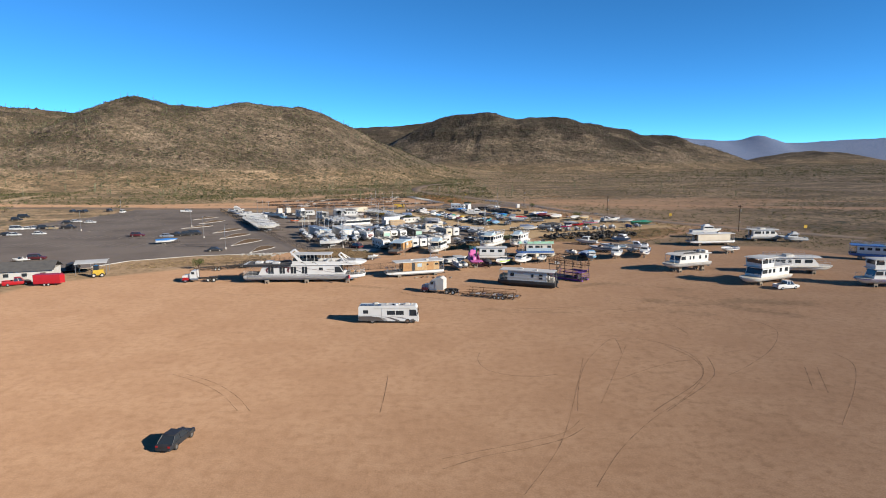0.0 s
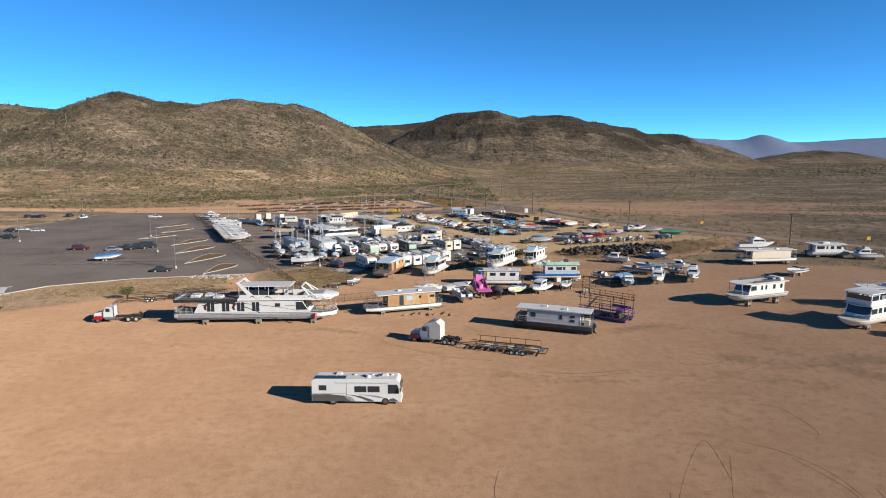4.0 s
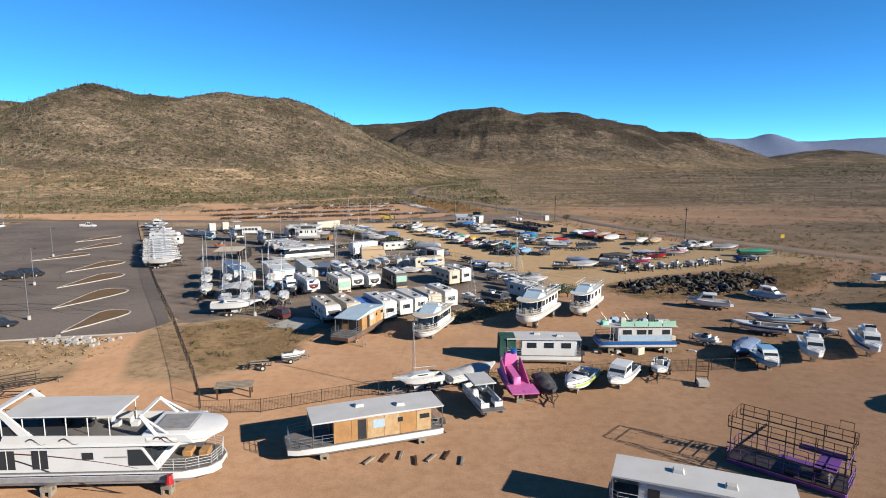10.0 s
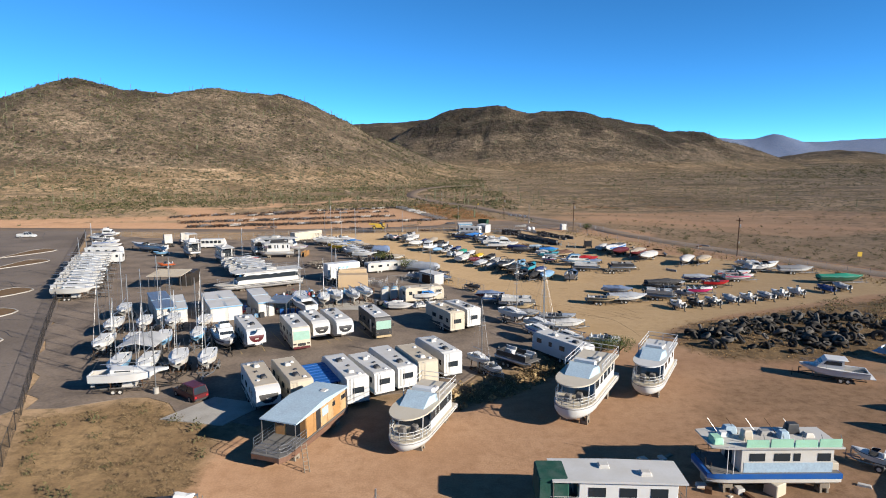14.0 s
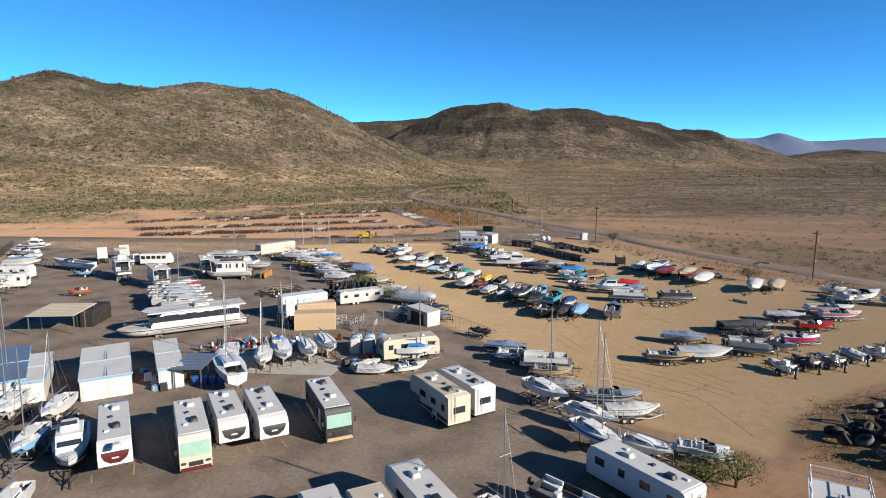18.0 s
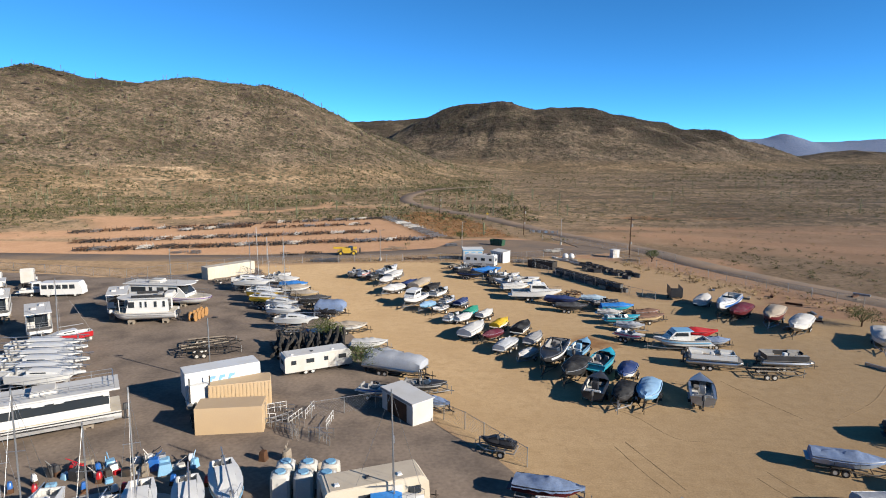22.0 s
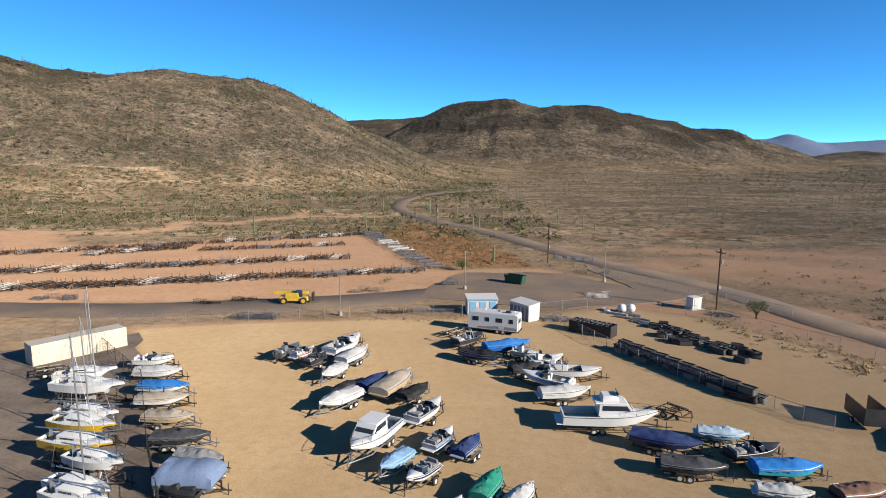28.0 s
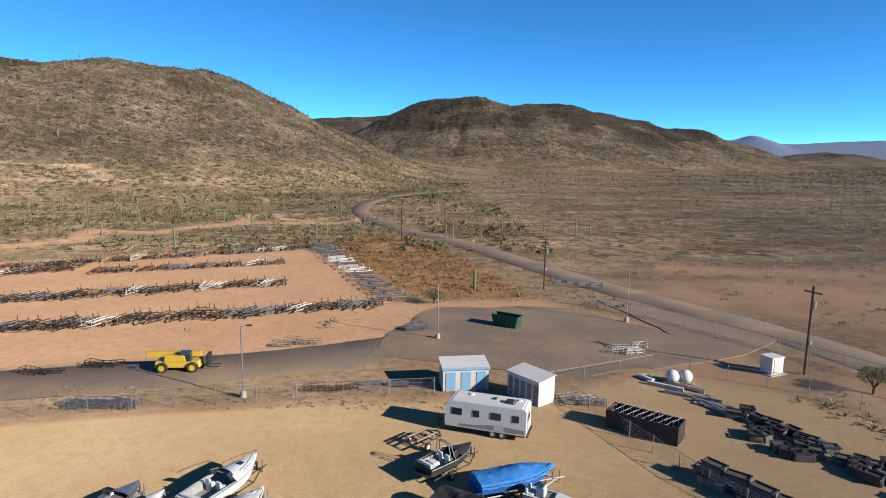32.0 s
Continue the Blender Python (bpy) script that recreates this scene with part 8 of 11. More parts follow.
# ---- office corner at the left of the yard ----
office = thing("office_building", -106.5, 144.2, 17, "long white low building with a dark shingle roof", "building")
part("wall", Shape().box(0, 0, 0, 24, 7, 2.7), OFFWHITE, office)
part("roof", Shape().front([(-4.1, 2.65), (0, 4.3), (4.1, 2.65), (4.1, 2.78), (0, 4.45), (-4.1, 2.78)], 0, 25), surface("dark_shingles", (0.09, 0.085, 0.08), 0.9, 0, (0.05, 0.05, 0.05), 1, 14, 0.6, 0.5), office)
for k in range(6):
    w = part("window", Shape().box(-9 + 3.8 * k, -3.52, 1.3, 1.1, 0.05, 0.8), GLASS, office)
    part("sill", Shape().box(-9 + 3.8 * k, -3.56, 1.22, 1.3, 0.1, 0.07), WHITE, w)
part("door", Shape().box(10.2, -3.52, 0, 0.95, 0.06, 2.1), BROWN, office)
car(-99.0, 139.1, 34, "pickup", "red", "red pickup truck hitched before a red trailer")
cargo = thing("cargo_trailer", -91.5, 138.9, 12, "bright red enclosed cargo trailer on two axles", "trailer")
part("body", Shape().box(0, 0, 0.55, 5.6, 2.1, 2.1, 1, 0.06), PAINTS["red"], cargo)
part("vee_nose", Shape().slab([(2.8, -1.05), (3.5, 0), (2.8, 1.05)], 0.6, 1.9), PAINTS["red"], cargo)
for k in (0, 1):
    for s in (1, -1):
        wheel(cargo, 0.4 - 0.85 * k, s * 1.1, 0.34)
tent = carport(-89.5, 153.6, 22, 7.0, 6.0, 3.0, "white", "white gabled carport tents over machinery", True, True)
tr = thing("work_machine", -85.5, 149.0, 20, "yellow work machine parked under a carport", "machine")
part("body", Shape().box(0, 0, 0.5, 2.6, 1.6, 1.3, 0.85, 0.1), PAINTS["yellow"], tr)
part("cab", Shape().box(-0.4, 0, 1.8, 1.2, 1.3, 1.1, 0.9, 0.08), GLASS, tr)
for px in (-0.9, 0.9):
    for s in (1, -1):
        wheel(tr, px, s * 0.85, 0.5, 0.5, 0.35)
car(-97.5, 158.5, 100, "van", "black", "dark van beside the white carport")

# ---- parking lot ----
for (t_, spec) in (((-114.8, 227.9), ("suv", "maroon", 10)), ((-102.9, 225.6), ("sedan", "silver", 5)), ((-100.2, 227.8), ("pickup", "black", 8)), ((-96.7, 229.9), ("suv", "black", 12)), ((-95.1, 232.2), ("van", "black", 10)),
                   ((-71.7, 190.1), ("sedan", "black", 15)), ((-139.5, 331.4), ("pickup", "white", 5)), ((-172.8, 329.3), ("suv", "white", 95)), ((-184.3, 337.5), ("suv", "black", 90)), ((-194.9, 332.3), ("suv", "black", 90)), ((-198.1, 332.3), ("sedan", "black", 90)), ((-201.4, 332.4), ("suv", "black", 90)),
                   ((-160.3, 276.4), ("sedan", "white", 8)), ((-175.1, 249.4), ("van", "white", 5)), ((-171.7, 251.3), ("sedan", "white", 5)), ((-170.7, 253.3), ("sedan", "silver", 5)), ((-166.4, 253.2), ("suv", "black", 5)), ((-163.0, 253.1), ("sedan", "tan", 5)), ((-157.1, 255.0), ("pickup", "black", 5)), ((-155.8, 234.0), ("sedan", "white", 5)), ((-163.3, 230.8), ("sedan", "white", 5)), ((-166.2, 230.9), ("sedan", "black", 5)),
                   ((-170.0, 275.4), ("sedan", "black", 5)), ((-169.0, 280.3), ("sedan", "white", 5)), ((-202.4, 289.0), ("suv", "black", 5)), ((-208.7, 303.0), ("van", "black", 5)), ((-118.1, 175.2), ("suv", "maroon", 10))):
    car(t_[0], t_[1], spec[2], spec[0], spec[1], far=True)
power_boat(-94.8, 207.6, 25, 7.4, "white", "cover", None, "blue", 2, label="white boat under a bright blue cover on the parking lot")
power_boat(-119.5, 170.2, -147, 3.4, "white", "open", None, label="white open boat on a trailer in the parking lot")
for p in ((-70.0, 194.4), (-87.8, 222.4), (-107.5, 259.7), (-32.6, 197.0), (-146.8, 246.2), (-181.1, 343.0)):
    light_pole(p[0], p[1], 8.0)


def planter(x, y, L, heading):
    """A teardrop planting island: pale kerb round rusty gravel."""
    t = thing("planting_island", x, y, heading, "teardrop planting island with pale kerb and rusty gravel", "planter", "lot islands")
    pts = [(-L * 0.85, -0.1 * L), (-L * 0.4, -0.2 * L), (L * 0.05, -0.27 * L), (L * 0.3, -0.27 * L), (L * 0.43, -0.2 * L), (L * 0.48, -0.06 * L), (L * 0.47, 0.12 * L), (L * 0.4, 0.22 * L), (L * 0.26, 0.25 * L), (L * 0.0, 0.18 * L), (-L * 0.4, 0.04 * L)]
    part("soil", Shape().slab(pts, 0.0, 0.17), PLANTSOIL, t, "rusty brown gravel bed")
    for (ax, ay), (bx, by) in zip(pts, pts[1:] + pts[:1]):
        d = Vector((bx - ax, by - ay))
        o = part("kerb_stone", Shape().box(0, 0, 0, d.length + 0.05, 0.22, 0.22), CONCRETE, t)
        o.location, o.rotation_euler = ((ax + bx) / 2, (ay + by) / 2, 0), (0, 0, math.atan2(d.y, d.x))
    return t


for x_, y_, hd_, ln in ((-58.7, 195.7, 77, 10.8), (-68.9, 212.5, 74, 12.9), (-78.6, 229.7, 71, 12.6), (-87.4, 247.0, 70, 12.4), (-104.4, 261.0, 56, 11.3), (-106.5, 281.4, 72, 12.7), (-116.1, 299.1, 71, 13.0)):
    planter(x_, y_, ln, hd_)



# ---- asphalt storage yard: campers ----
rv(-19.8, 194.4, -62, 9.3, "fifth", "white", "tan", "black", "black", "white fifth-wheel trailer with black zigzag graphics", 2)
rv(-16.8, 196.3, 119, 8.8, "class_a", "cream", "tan", "black", "tan", "cream motorhome with a dusty roof and black vents", 2)
rv(-11.1, 197.6, 118, 9.6, "fifth", "white", "white", "offwhite", "grey", "white fifth-wheel trailer with grey stripes", 2)
rv(-8.4, 199.6, 121, 8.3, "travel", "white", "white", None, "lightblue", "white travel trailer with pale blue roof vents", 2)
rv(-6.0, 201.9, 119, 9.2, "travel", "white", "white", None, None, "tall plain white travel trailer", 1)
rv(-3.1, 202.2, 117, 7.5, "class_a", "cream", "tan", None, "tan", "older cream motorhome with a dusty tan roof", 1)
rv(-0.5, 205.6, 118, 8.4, "fifth", "white", "white", "white", "grey", "white fifth-wheel trailer with a bay of dark windows", 2)
carport(-13.7, 196.9, 120, 6.0, 2.8, 2.4, "blue", "carport with a bright blue roof between campers")
rv(-27.7, 215.4, -61, 9.9, "fifth", "white", "white", "maroon", "black", "white caravan with a dark painted nose", 3)
rv(-21.5, 216.5, -63, 8.6, "class_a", "cream", "white", "screen", "maroon", "beige motorhome with a pale green windscreen shade", 2)
rv(-19.2, 219.0, -62, 8.3, "fifth", "white", "white", "black", "grey", "white fifth-wheel trailer with black painted nose", 2)
rv(-16.0, 219.9, -62, 8.6, "fifth", "white", "white", "black", "grey", "white fifth-wheel trailer with dark scroll on its nose", 2)
rv(-10.5, 222.1, -65, 8.7, "class_a", "black", "white", "screen", "tan", "black and tan motorhome with a pale green windscreen shade", 2)
rv(0.3, 224.8, 120, 8.1, "fifth", "cream", "tan", None, "black", "tan fifth-wheel trailer with dark swooshes", 2)
rv(2.9, 226.9, 122, 7.7, "fifth", "white", "white", None, "grey", "long white fifth-wheel trailer beside a tan one", 2)
rv(16.1, 209.4, 124, 9.1, "travel", "white", "white", None, None, "long weathered white park trailer with small windows", 2)
car(-28.3, 196.1, 142, "suv", "maroon", "dark red car in the yard by the concrete pad")
power_boat(-31.0, 214.5, -61, 10.1, "white", "cabin", "navy", axles=2, label="white cabin cruiser on a trailer between campers")

# sheds and carports
storage_unit(-39.4, 232.5, -61, 11.1)
storage_unit(-37.3, 233.8, -61, 11.3)
storage_unit(-45.0, 230.8, -62, 9.3)
storage_unit(-47.9, 231.4, -58, 12.2, 2.8, 2.8, ALU, "white storage unit with a bare steel roof")
storage_unit(-32.4, 235.8, -62, 10.6, 2.6, 2.6, None, "white storage unit beside an open tool store")
carport(-28.0, 233.1, 90, 4.5, 3.2, 2.4, "steel", "steel-roofed lean-to full of stored goods")
for k in range(14):
    rnd = random.Random(k)
    bx = thing("storage_crate", *([a + rnd.uniform(-2.5, 2.5) for a in (-30.3, 232.4)]), 360 * rnd.random(), "mixed crates and parts piled by the shed", "crate", "piled goods")
    part("crate", Shape().box(0, 0, 0, rnd.uniform(0.4, 0.9), rnd.uniform(0.3, 0.7), rnd.uniform(0.3, 0.9), 0.95, 0.04), rnd.choice([RUST, GREYWOOD, OFFWHITE, PAINTS["red"], BLACK]), bx)
for k in range(4):
    bin_ = thing("blue_bin", *[a + b for a, b in zip((-27.6, 232.3), (0.9 * k, 0.1 * k))], 10, "blue plastic bin with a lid", "bin", "blue bins")
    part("tub", Shape().box(0, 0, 0, 0.6, 0.65, 0.95, 1.1), PAINTS["blue"], bin_)
    part("lid", Shape().box(0, 0, 0.95, 0.72, 0.76, 0.08, 0.95), PAINTS["blue"], bin_)
carport(-56.7, 254.3, 95, 6.5, 6.5, 2.9, "tan", "wide tan metal carport over stored goods")
box_container(-54.4, 258.4, 95, 6.1, 2.5, 2.6, DARKSTEEL, "black steel shipping container with outer stairs")
carport(-39.6, 208.7, 95, 5.5, 4.5, 2.6, "white", "white metal shelter near the yard fence", True, True)
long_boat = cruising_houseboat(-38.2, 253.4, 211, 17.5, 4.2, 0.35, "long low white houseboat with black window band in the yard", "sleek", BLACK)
for s in (1, -1):
    part("window_band", Shape().box(-1.6, s * (4.2 * 0.43 + 0.03), 2.3, 12.4, 0.03, 0.8), GLASS, long_boat, "long black window band")
    part("grey_band", Shape().box(-1.6, s * (4.2 * 0.5 + 0.012), 0.75, 13.0, 0.03, 0.3), GREY, long_boat)
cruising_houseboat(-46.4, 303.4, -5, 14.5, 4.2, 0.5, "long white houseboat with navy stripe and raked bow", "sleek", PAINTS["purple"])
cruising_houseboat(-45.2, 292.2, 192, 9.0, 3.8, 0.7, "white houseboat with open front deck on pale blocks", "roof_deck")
house_boat(-56.1, 283.9, -55, 7.5, 3.2, 1.0, "white", "offwhite", None, (0.1, 0.8), "white", False, False, 2, "small white houseboat with glazed end on blocks")
house_boat(-51.1, 295.5, -65, 7.0, 3.0, 1.0, "white", "white", None, (0.1, 0.82), "white", False, False, 2, "small white houseboat end-on with sliding door")
house_boat(-67.9, 292.2, -56, 8.0, 3.2, 1.1, "white", "offwhite", None, (0.1, 0.82), "white", False, True, 2, "small weathered houseboat with a dark screen porch")
sail_boat(-49.2, 278.6, -133, 6.5, "red", 7.5, 0, "cradle", "red-hulled sailing yacht with white deck on a cradle")
carb = thing("tour_bus", *(-68.5, 309.0), 10, "small white bus with a row of dark windows", "bus")
part("body", Shape().side([(-3.4, 0.5), (-3.4, 2.7), (3.0, 2.7), (3.5, 1.6), (3.6, 0.5)], 0, 2.3), WHITE, carb)
for s in (1, -1):
    for k in range(5):
        part("window", Shape().box(-2.7 + 1.15 * k, s * 1.16, 1.55, 0.9, 0.03, 0.75), GLASS, carb)
    for px in (-2.1, 2.3):
        wheel(carb, px, s * 1.0, 0.42, 0.42, 0.25)
rv(-86.1, 281.6, -165, 9.5, "travel", "white", "white", None, None, "long white travel trailer by the yard fence", 1)
power_boat(-108.2, 320.2, -179, 6.9, "white", "cuddy", "navy", axles=2)
power_boat(-84.2, 301.5, 158, 13.6, "white", "open", "lightblue", axles=2)
power_boat(-77.2, 293.9, -161, 4.1, "lightblue", "open", None)
power_boat(-73.5, 309.3, 25, 5.9, "white", "cabin", None)
power_boat(-67.7, 276.1, -158, 2.6, "orange", "open", None, label="orange open boat raised among stored hulls")
road_tractor(-84.1, 313.4, 122, "white", "white road tractor parked at the back of the yard")
road_tractor(-80.8, 317.6, 119, "offwhite", "old white road tractor parked at the back of the yard")
box_container(-45.5, 328.7, 51, 11.0, 2.5, 2.6, CREAM, "cream corrugated shipping container at the yard end")
van_box = box_container(-22.5, 262.6, 33, 7.5, 2.5, 2.7, WHITE, "white box trailer with three pale blue letters", "box_trailer", False, 0, True)
for k in range(3):
    part("blue_mark", Shape().side([(-1.5 + 0.95 * k, 2.55), (-1.3 + 0.95 * k, 3.15), (-0.75 + 0.95 * k, 3.15), (-0.8 + 0.95 * k, 2.85), (-1.1 + 0.95 * k, 2.8), (-1.25 + 0.95 * k, 2.55)], -1.262, 0.02), PAINTS["lightblue"], van_box)
box_container(-19.0, 255.7, 8, 6.1, 2.5, 2.6, BEIGE, "tan steel shipping container", ribs=False)
box_container(-20.2, 261.7, 18, 6.1, 2.5, 2.6, BEIGE, "tan corrugated shipping container behind a white one")
rv(-14.5, 272.0, 29, 8.2, "travel", "offwhite", "white", None, None, "old white trailer body with covered windows", 0).scale = (1.0, 1.0, 0.8)
shed(-2.7, 259.3, -52, 5.5, 2.4, 2.2, "offwhite", "grey", 1, "low ribbed metal shed by the hedge", RUST, 0.1)
road_tractor(-23.6, 259.7, 118, "white", "white lorry cab beside the containers", False)
for k, (p, hd, ln) in enumerate((((-48.6, 273.3), 8, 9), ((-46.9, 271.1), 6, 9), ((-46.2, 268.7), 8, 9), ((-44.2, 266.5), 5, 9.5), ((-43.5, 264.2), 8, 9), ((-41.7, 262.8), 6, 8))):
    sail_boat(p[0], p[1] + 1, hd, ln, "white", None, 0, "cradle", "slim white racing hull stacked beside others")
for k in range(13):
    sail_boat(-69.5 - 1.55 * k, 243 + 3.2 * k, 8 + 4 * (k % 3), 8.5 + 0.5 * (k % 2), "white" if k % 5 else "offwhite", 9.0 if k % 4 == 1 else None, 0, "trailer")
rv(-90.5, 290.5, 5, 9.0, "travel", "white", "white", None, "grey", "white travel trailer parked beside the yard fence", 1)
power_boat(-111.5, 329.5, 4, 8.5, "white", "cabin", "navy", axles=2, label="white cabin boat at the far fence corner")
power_boat(-97.5, 304.5, 6, 8.0, "white", "cover", None, "white", 2)
power_boat(-101.5, 311.5, 8, 7.5, "white", "cuddy", "blue", axles=2)
for x_, y_, hd, ln, m_ in ((-39.5, 202, -75, 7, 8), (-36.5, 203, -80, 6.5, 7.5), (-33.0, 204, -72, 7, 8.5), (-29.6, 204.5, -78, 6.5, 8), (-46.5, 211, -80, 6.5, 8.5), (-43, 212, -75, 6, 9), (-39, 213, -70, 6.5, 7), (-35, 215, -78, 6, 8), (-50, 220, -80, 6.5, 9), (-46, 221.5, -76, 6, 8), (-42, 222.5, -74, 6.5, 9.5), (-37, 222, -82, 6, 7.5), (-53, 229, -70, 6.5, 9), (-48, 231, -75, 6, 8.5)):
    sail_boat(x_, y_, hd, ln, ("white", "offwhite", "white", "lightblue")[int(-x_) % 4], m_, 0, "trailer")
sail_boat(-36.0, 198.0, 12, 8.5, "white", 8.0, 0, "trailer", "white yacht lying across the head of the row")
sail_boat(-24.3, 233.5, 121, 9.7, "white", 9.5, 0, "cradle")
sail_boat(-25.8, 237.7, -77, 7.5, "white", 9.0, 0, "cradle")
sail_boat(-21.4, 237.5, -80, 6.5, "offwhite", 7, 0, "cradle")
sail_boat(-19.6, 239.5, -67, 7, "white", 8.5, 0, "cradle")
sail_boat(-16.6, 240.5, -66, 6.5, "white", None, 0, "cradle")
sail_boat(-14.7, 242.6, -64, 7, "white", None, 0, "cradle", stripe="lightblue")
sail_boat(-2.8, 240.8, 7, 5.2, "white", 8.0, 0, "trailer", "white day sailer with blue sail cover", cover="blue")
power_boat(-7.4, 235.9, -4, 4.4, "white", "cover", None, "white", 1, trailer=False, lift=-0.25)
power_boat(-8.8, 237.7, 33, 4.2, "lime", "cover", None, "white", trailer=False, lift=-0.25)
power_boat(-3.2, 237.1, 23, 4.6, "white", "open", None, trailer=False, lift=-0.25)
rv(-3.8, 242.1, 21, 7.5, "travel", "cream", "tan", None, None, "old cream trailer with its roof torn open", 0)
for k in range(6):
    tank = thing("fuel_tank_box", *[a + b for a, b in zip((-11.2, 244.2), (1.75 * (k % 3), 1.6 * (k // 3)))], 8, "white plastic storage tank with blue top", "tank", "white tanks")
    part("tank", Shape().box(0, 0, 0, 1.5, 1.4, 2.0, 0.94, 0.2), OFFWHITE, tank)
    part("cap", Shape().disc(0, 0, 2.0, 0.4, 0.12, 10), PAINTS["lightblue"], tank)
empty_trailer(-30.7, 281.0, 22, 6.9, DARKSTEEL, 2, "long dark tandem boat trailer on asphalt", False, 2.0)
empty_trailer(-28.9, 276.9, 18, 7.4, DARKSTEEL, 2, "long dark tandem boat trailer with black bunks", True, 2.0)
empty_trailer(-30.2, 279.0, 34, 8.5, DARKSTEEL, 2)
for k in range(4):
    pile = thing("timber_spool", *[a + b for a, b in zip((-37.7, 292.7), (0.1 * k, 1.1 * k))], 90, "wooden cable spool lying on its side", "spool", "cable spools")
    for s in (0.0, 0.8):
        part("flange", Shape().hub(0, s, 0.75, 0.75, 0.1, 16), WOOD, pile)
    part("drum", Shape().hub(0, 0.4, 0.75, 0.4, 0.7, 12), GREYWOOD, pile)
hose = thing("hose_pile", *(-16.7, 278.4), 12, "long pile of black rubber float tubes", "rubber tubes")
for k in range(64):
    rnd = random.Random(k)
    o = part("tube", cached(("hose", k % 4), lambda: Shape().tube([(0.09 * math.sin(q + k), -2.2 + 0.73 * q, 0.2 + 0.08 * math.sin(2 * q + k)) for q in range(7)], 0.21, 7), "tube", RUBBER), RUBBER, hose)
    o.location, o.rotation_euler = (-4.6 + 0.29 * (k % 32) + rnd.uniform(-0.15, 0.15), rnd.uniform(-0.7, 0.7) + 1.4 * (k // 32), 0.3 + 0.3 * (k % 4)), (rnd.uniform(-0.1, 0.35), 0, rnd.uniform(-0.28, 0.28))
for k in range(16):
    rnd = random.Random(50 + k)
    junk = thing("scrap_frame", *[a + rnd.uniform(-3.5, 3.5) for a in (-13.2, 256.3)], rnd.uniform(0, 180), "heap of bent aluminium railing and frames", "scrap", "scrap heap")
    part("frame", railing(Shape(), [(-1.2, 0), (1.2, 0)], 0.05, 0.9, 2, 0.6, 0.03), rnd.choice([ALU, STEEL, WHITE]), junk)
for k in range(12):
    rnd = random.Random(90 + k)
    junk = thing("engine_block", *[a + rnd.uniform(-4, 4) * c for a, c in zip((-24.6, 245.6), (2.2, 0.5))], rnd.uniform(0, 180), "outboard engines and parts on racks by the boats", "engine", "engine racks")
    part("block", Shape().box(0, 0, 0.4, 0.5, 0.4, 0.5, 0.8, 0.08), rnd.choice([BLACK, PAINTS["blue"], PAINTS["red"], WHITE]), junk)
    part("rack", Shape().box(0, 0, 0, 0.6, 0.5, 0.4, 0.7), RUST, junk)
power_boat(-6.3, 263.4, -17, 3.2, "white", "open", "blue", label="white open boat with a blue tarpaulin beside the hedge")
power_boat(6.5, 203.3, -61, 4.2, "white", "open", None)

# bay lines among the campers, and small clutter along the inner fence
lines = Shape()
for x_, y_, hd_, ln in ((-30.8, 210.9, 113, 2.1), (-25.4, 213.9, 116, 3.6), (-27.7, 211.6, 119, 1.4), (-19.4, 215.6, 122, 1.5), (-16.6, 216.8, 122, 1.6), (-13.8, 218.1, 121, 1.8), (-13.0, 223.4, 118, 9.5), (-17.3, 220.5, 124, 7.2), (-24.5, 218.2, 119, 8.8)):
    a_ = radians(hd_)
    u, v = (math.cos(a_) * ln / 2, math.sin(a_) * ln / 2), (-math.sin(a_) * 0.06, math.cos(a_) * 0.06)
    lines.sheet([[(x_ - u[0] - v[0], y_ - u[1] - v[1], 0.056), (x_ - u[0] + v[0], y_ - u[1] + v[1], 0.056)], [(x_ + u[0] - v[0], y_ + u[1] - v[1], 0.056), (x_ + u[0] + v[0], y_ + u[1] + v[1], 0.056)]])
lone("camper_bay_lines", lines, surface("faded_yellow_paint", (0.315, 0.225, 0.105), 0.9, 0, (0.15, 0.12, 0.09), 2, 9, 0.8, 0.1), "faded yellow bay lines on asphalt", "line marking", kind="structure")
rnd = random.Random(404)
for (a, b, n_, sp) in (((-30.1, 246.2), (-19.1, 249.1), 34, 1.3), ((-13.6, 250.0), (-9.0, 246.6), 12, 1.2), ((-30.0, 230.8), (-34.9, 234.2), 14, 0.9), ((-12.9, 237.5), (-6.9, 240.7), 12, 1.5)):
    for k in range(n_):
        f = rnd.random()
        t = thing("yard_clutter", a[0] + (b[0] - a[0]) * f + rnd.uniform(-sp, sp), a[1] + (b[1] - a[1]) * f + rnd.uniform(-sp, sp), rnd.uniform(0, 180), rnd.choice(["boat parts and crates heaped along the fence", "worn gear and boxes heaped by boats"]), "clutter", "fence clutter")
        w_, d_, h_ = rnd.uniform(0.4, 1.5), rnd.uniform(0.3, 0.9), rnd.uniform(0.2, 1.1)
        sh = Shape().box(0, 0, 0, w_, d_, h_, rnd.uniform(0.7, 1.0), 0.05)
        if k % 2:
            sh.tube([(-w_ * 0.5, 0, h_ * 0.6), (w_ * 0.6, 0.2, h_ + 0.5)], 0.04, 4).tube([(-w_ * 0.4, d_ * 0.5, 0), (w_ * 0.2, d_ * 0.4, h_ + 0.3)], 0.04, 4)
        part("heap", sh, rnd.choice([RUST, GREYWOOD, OFFWHITE, PAINTS["blue"], BLACK, DARKSTEEL, WHITE, PAINTS["lightblue"], PAINTS["red"], STEEL]), t)



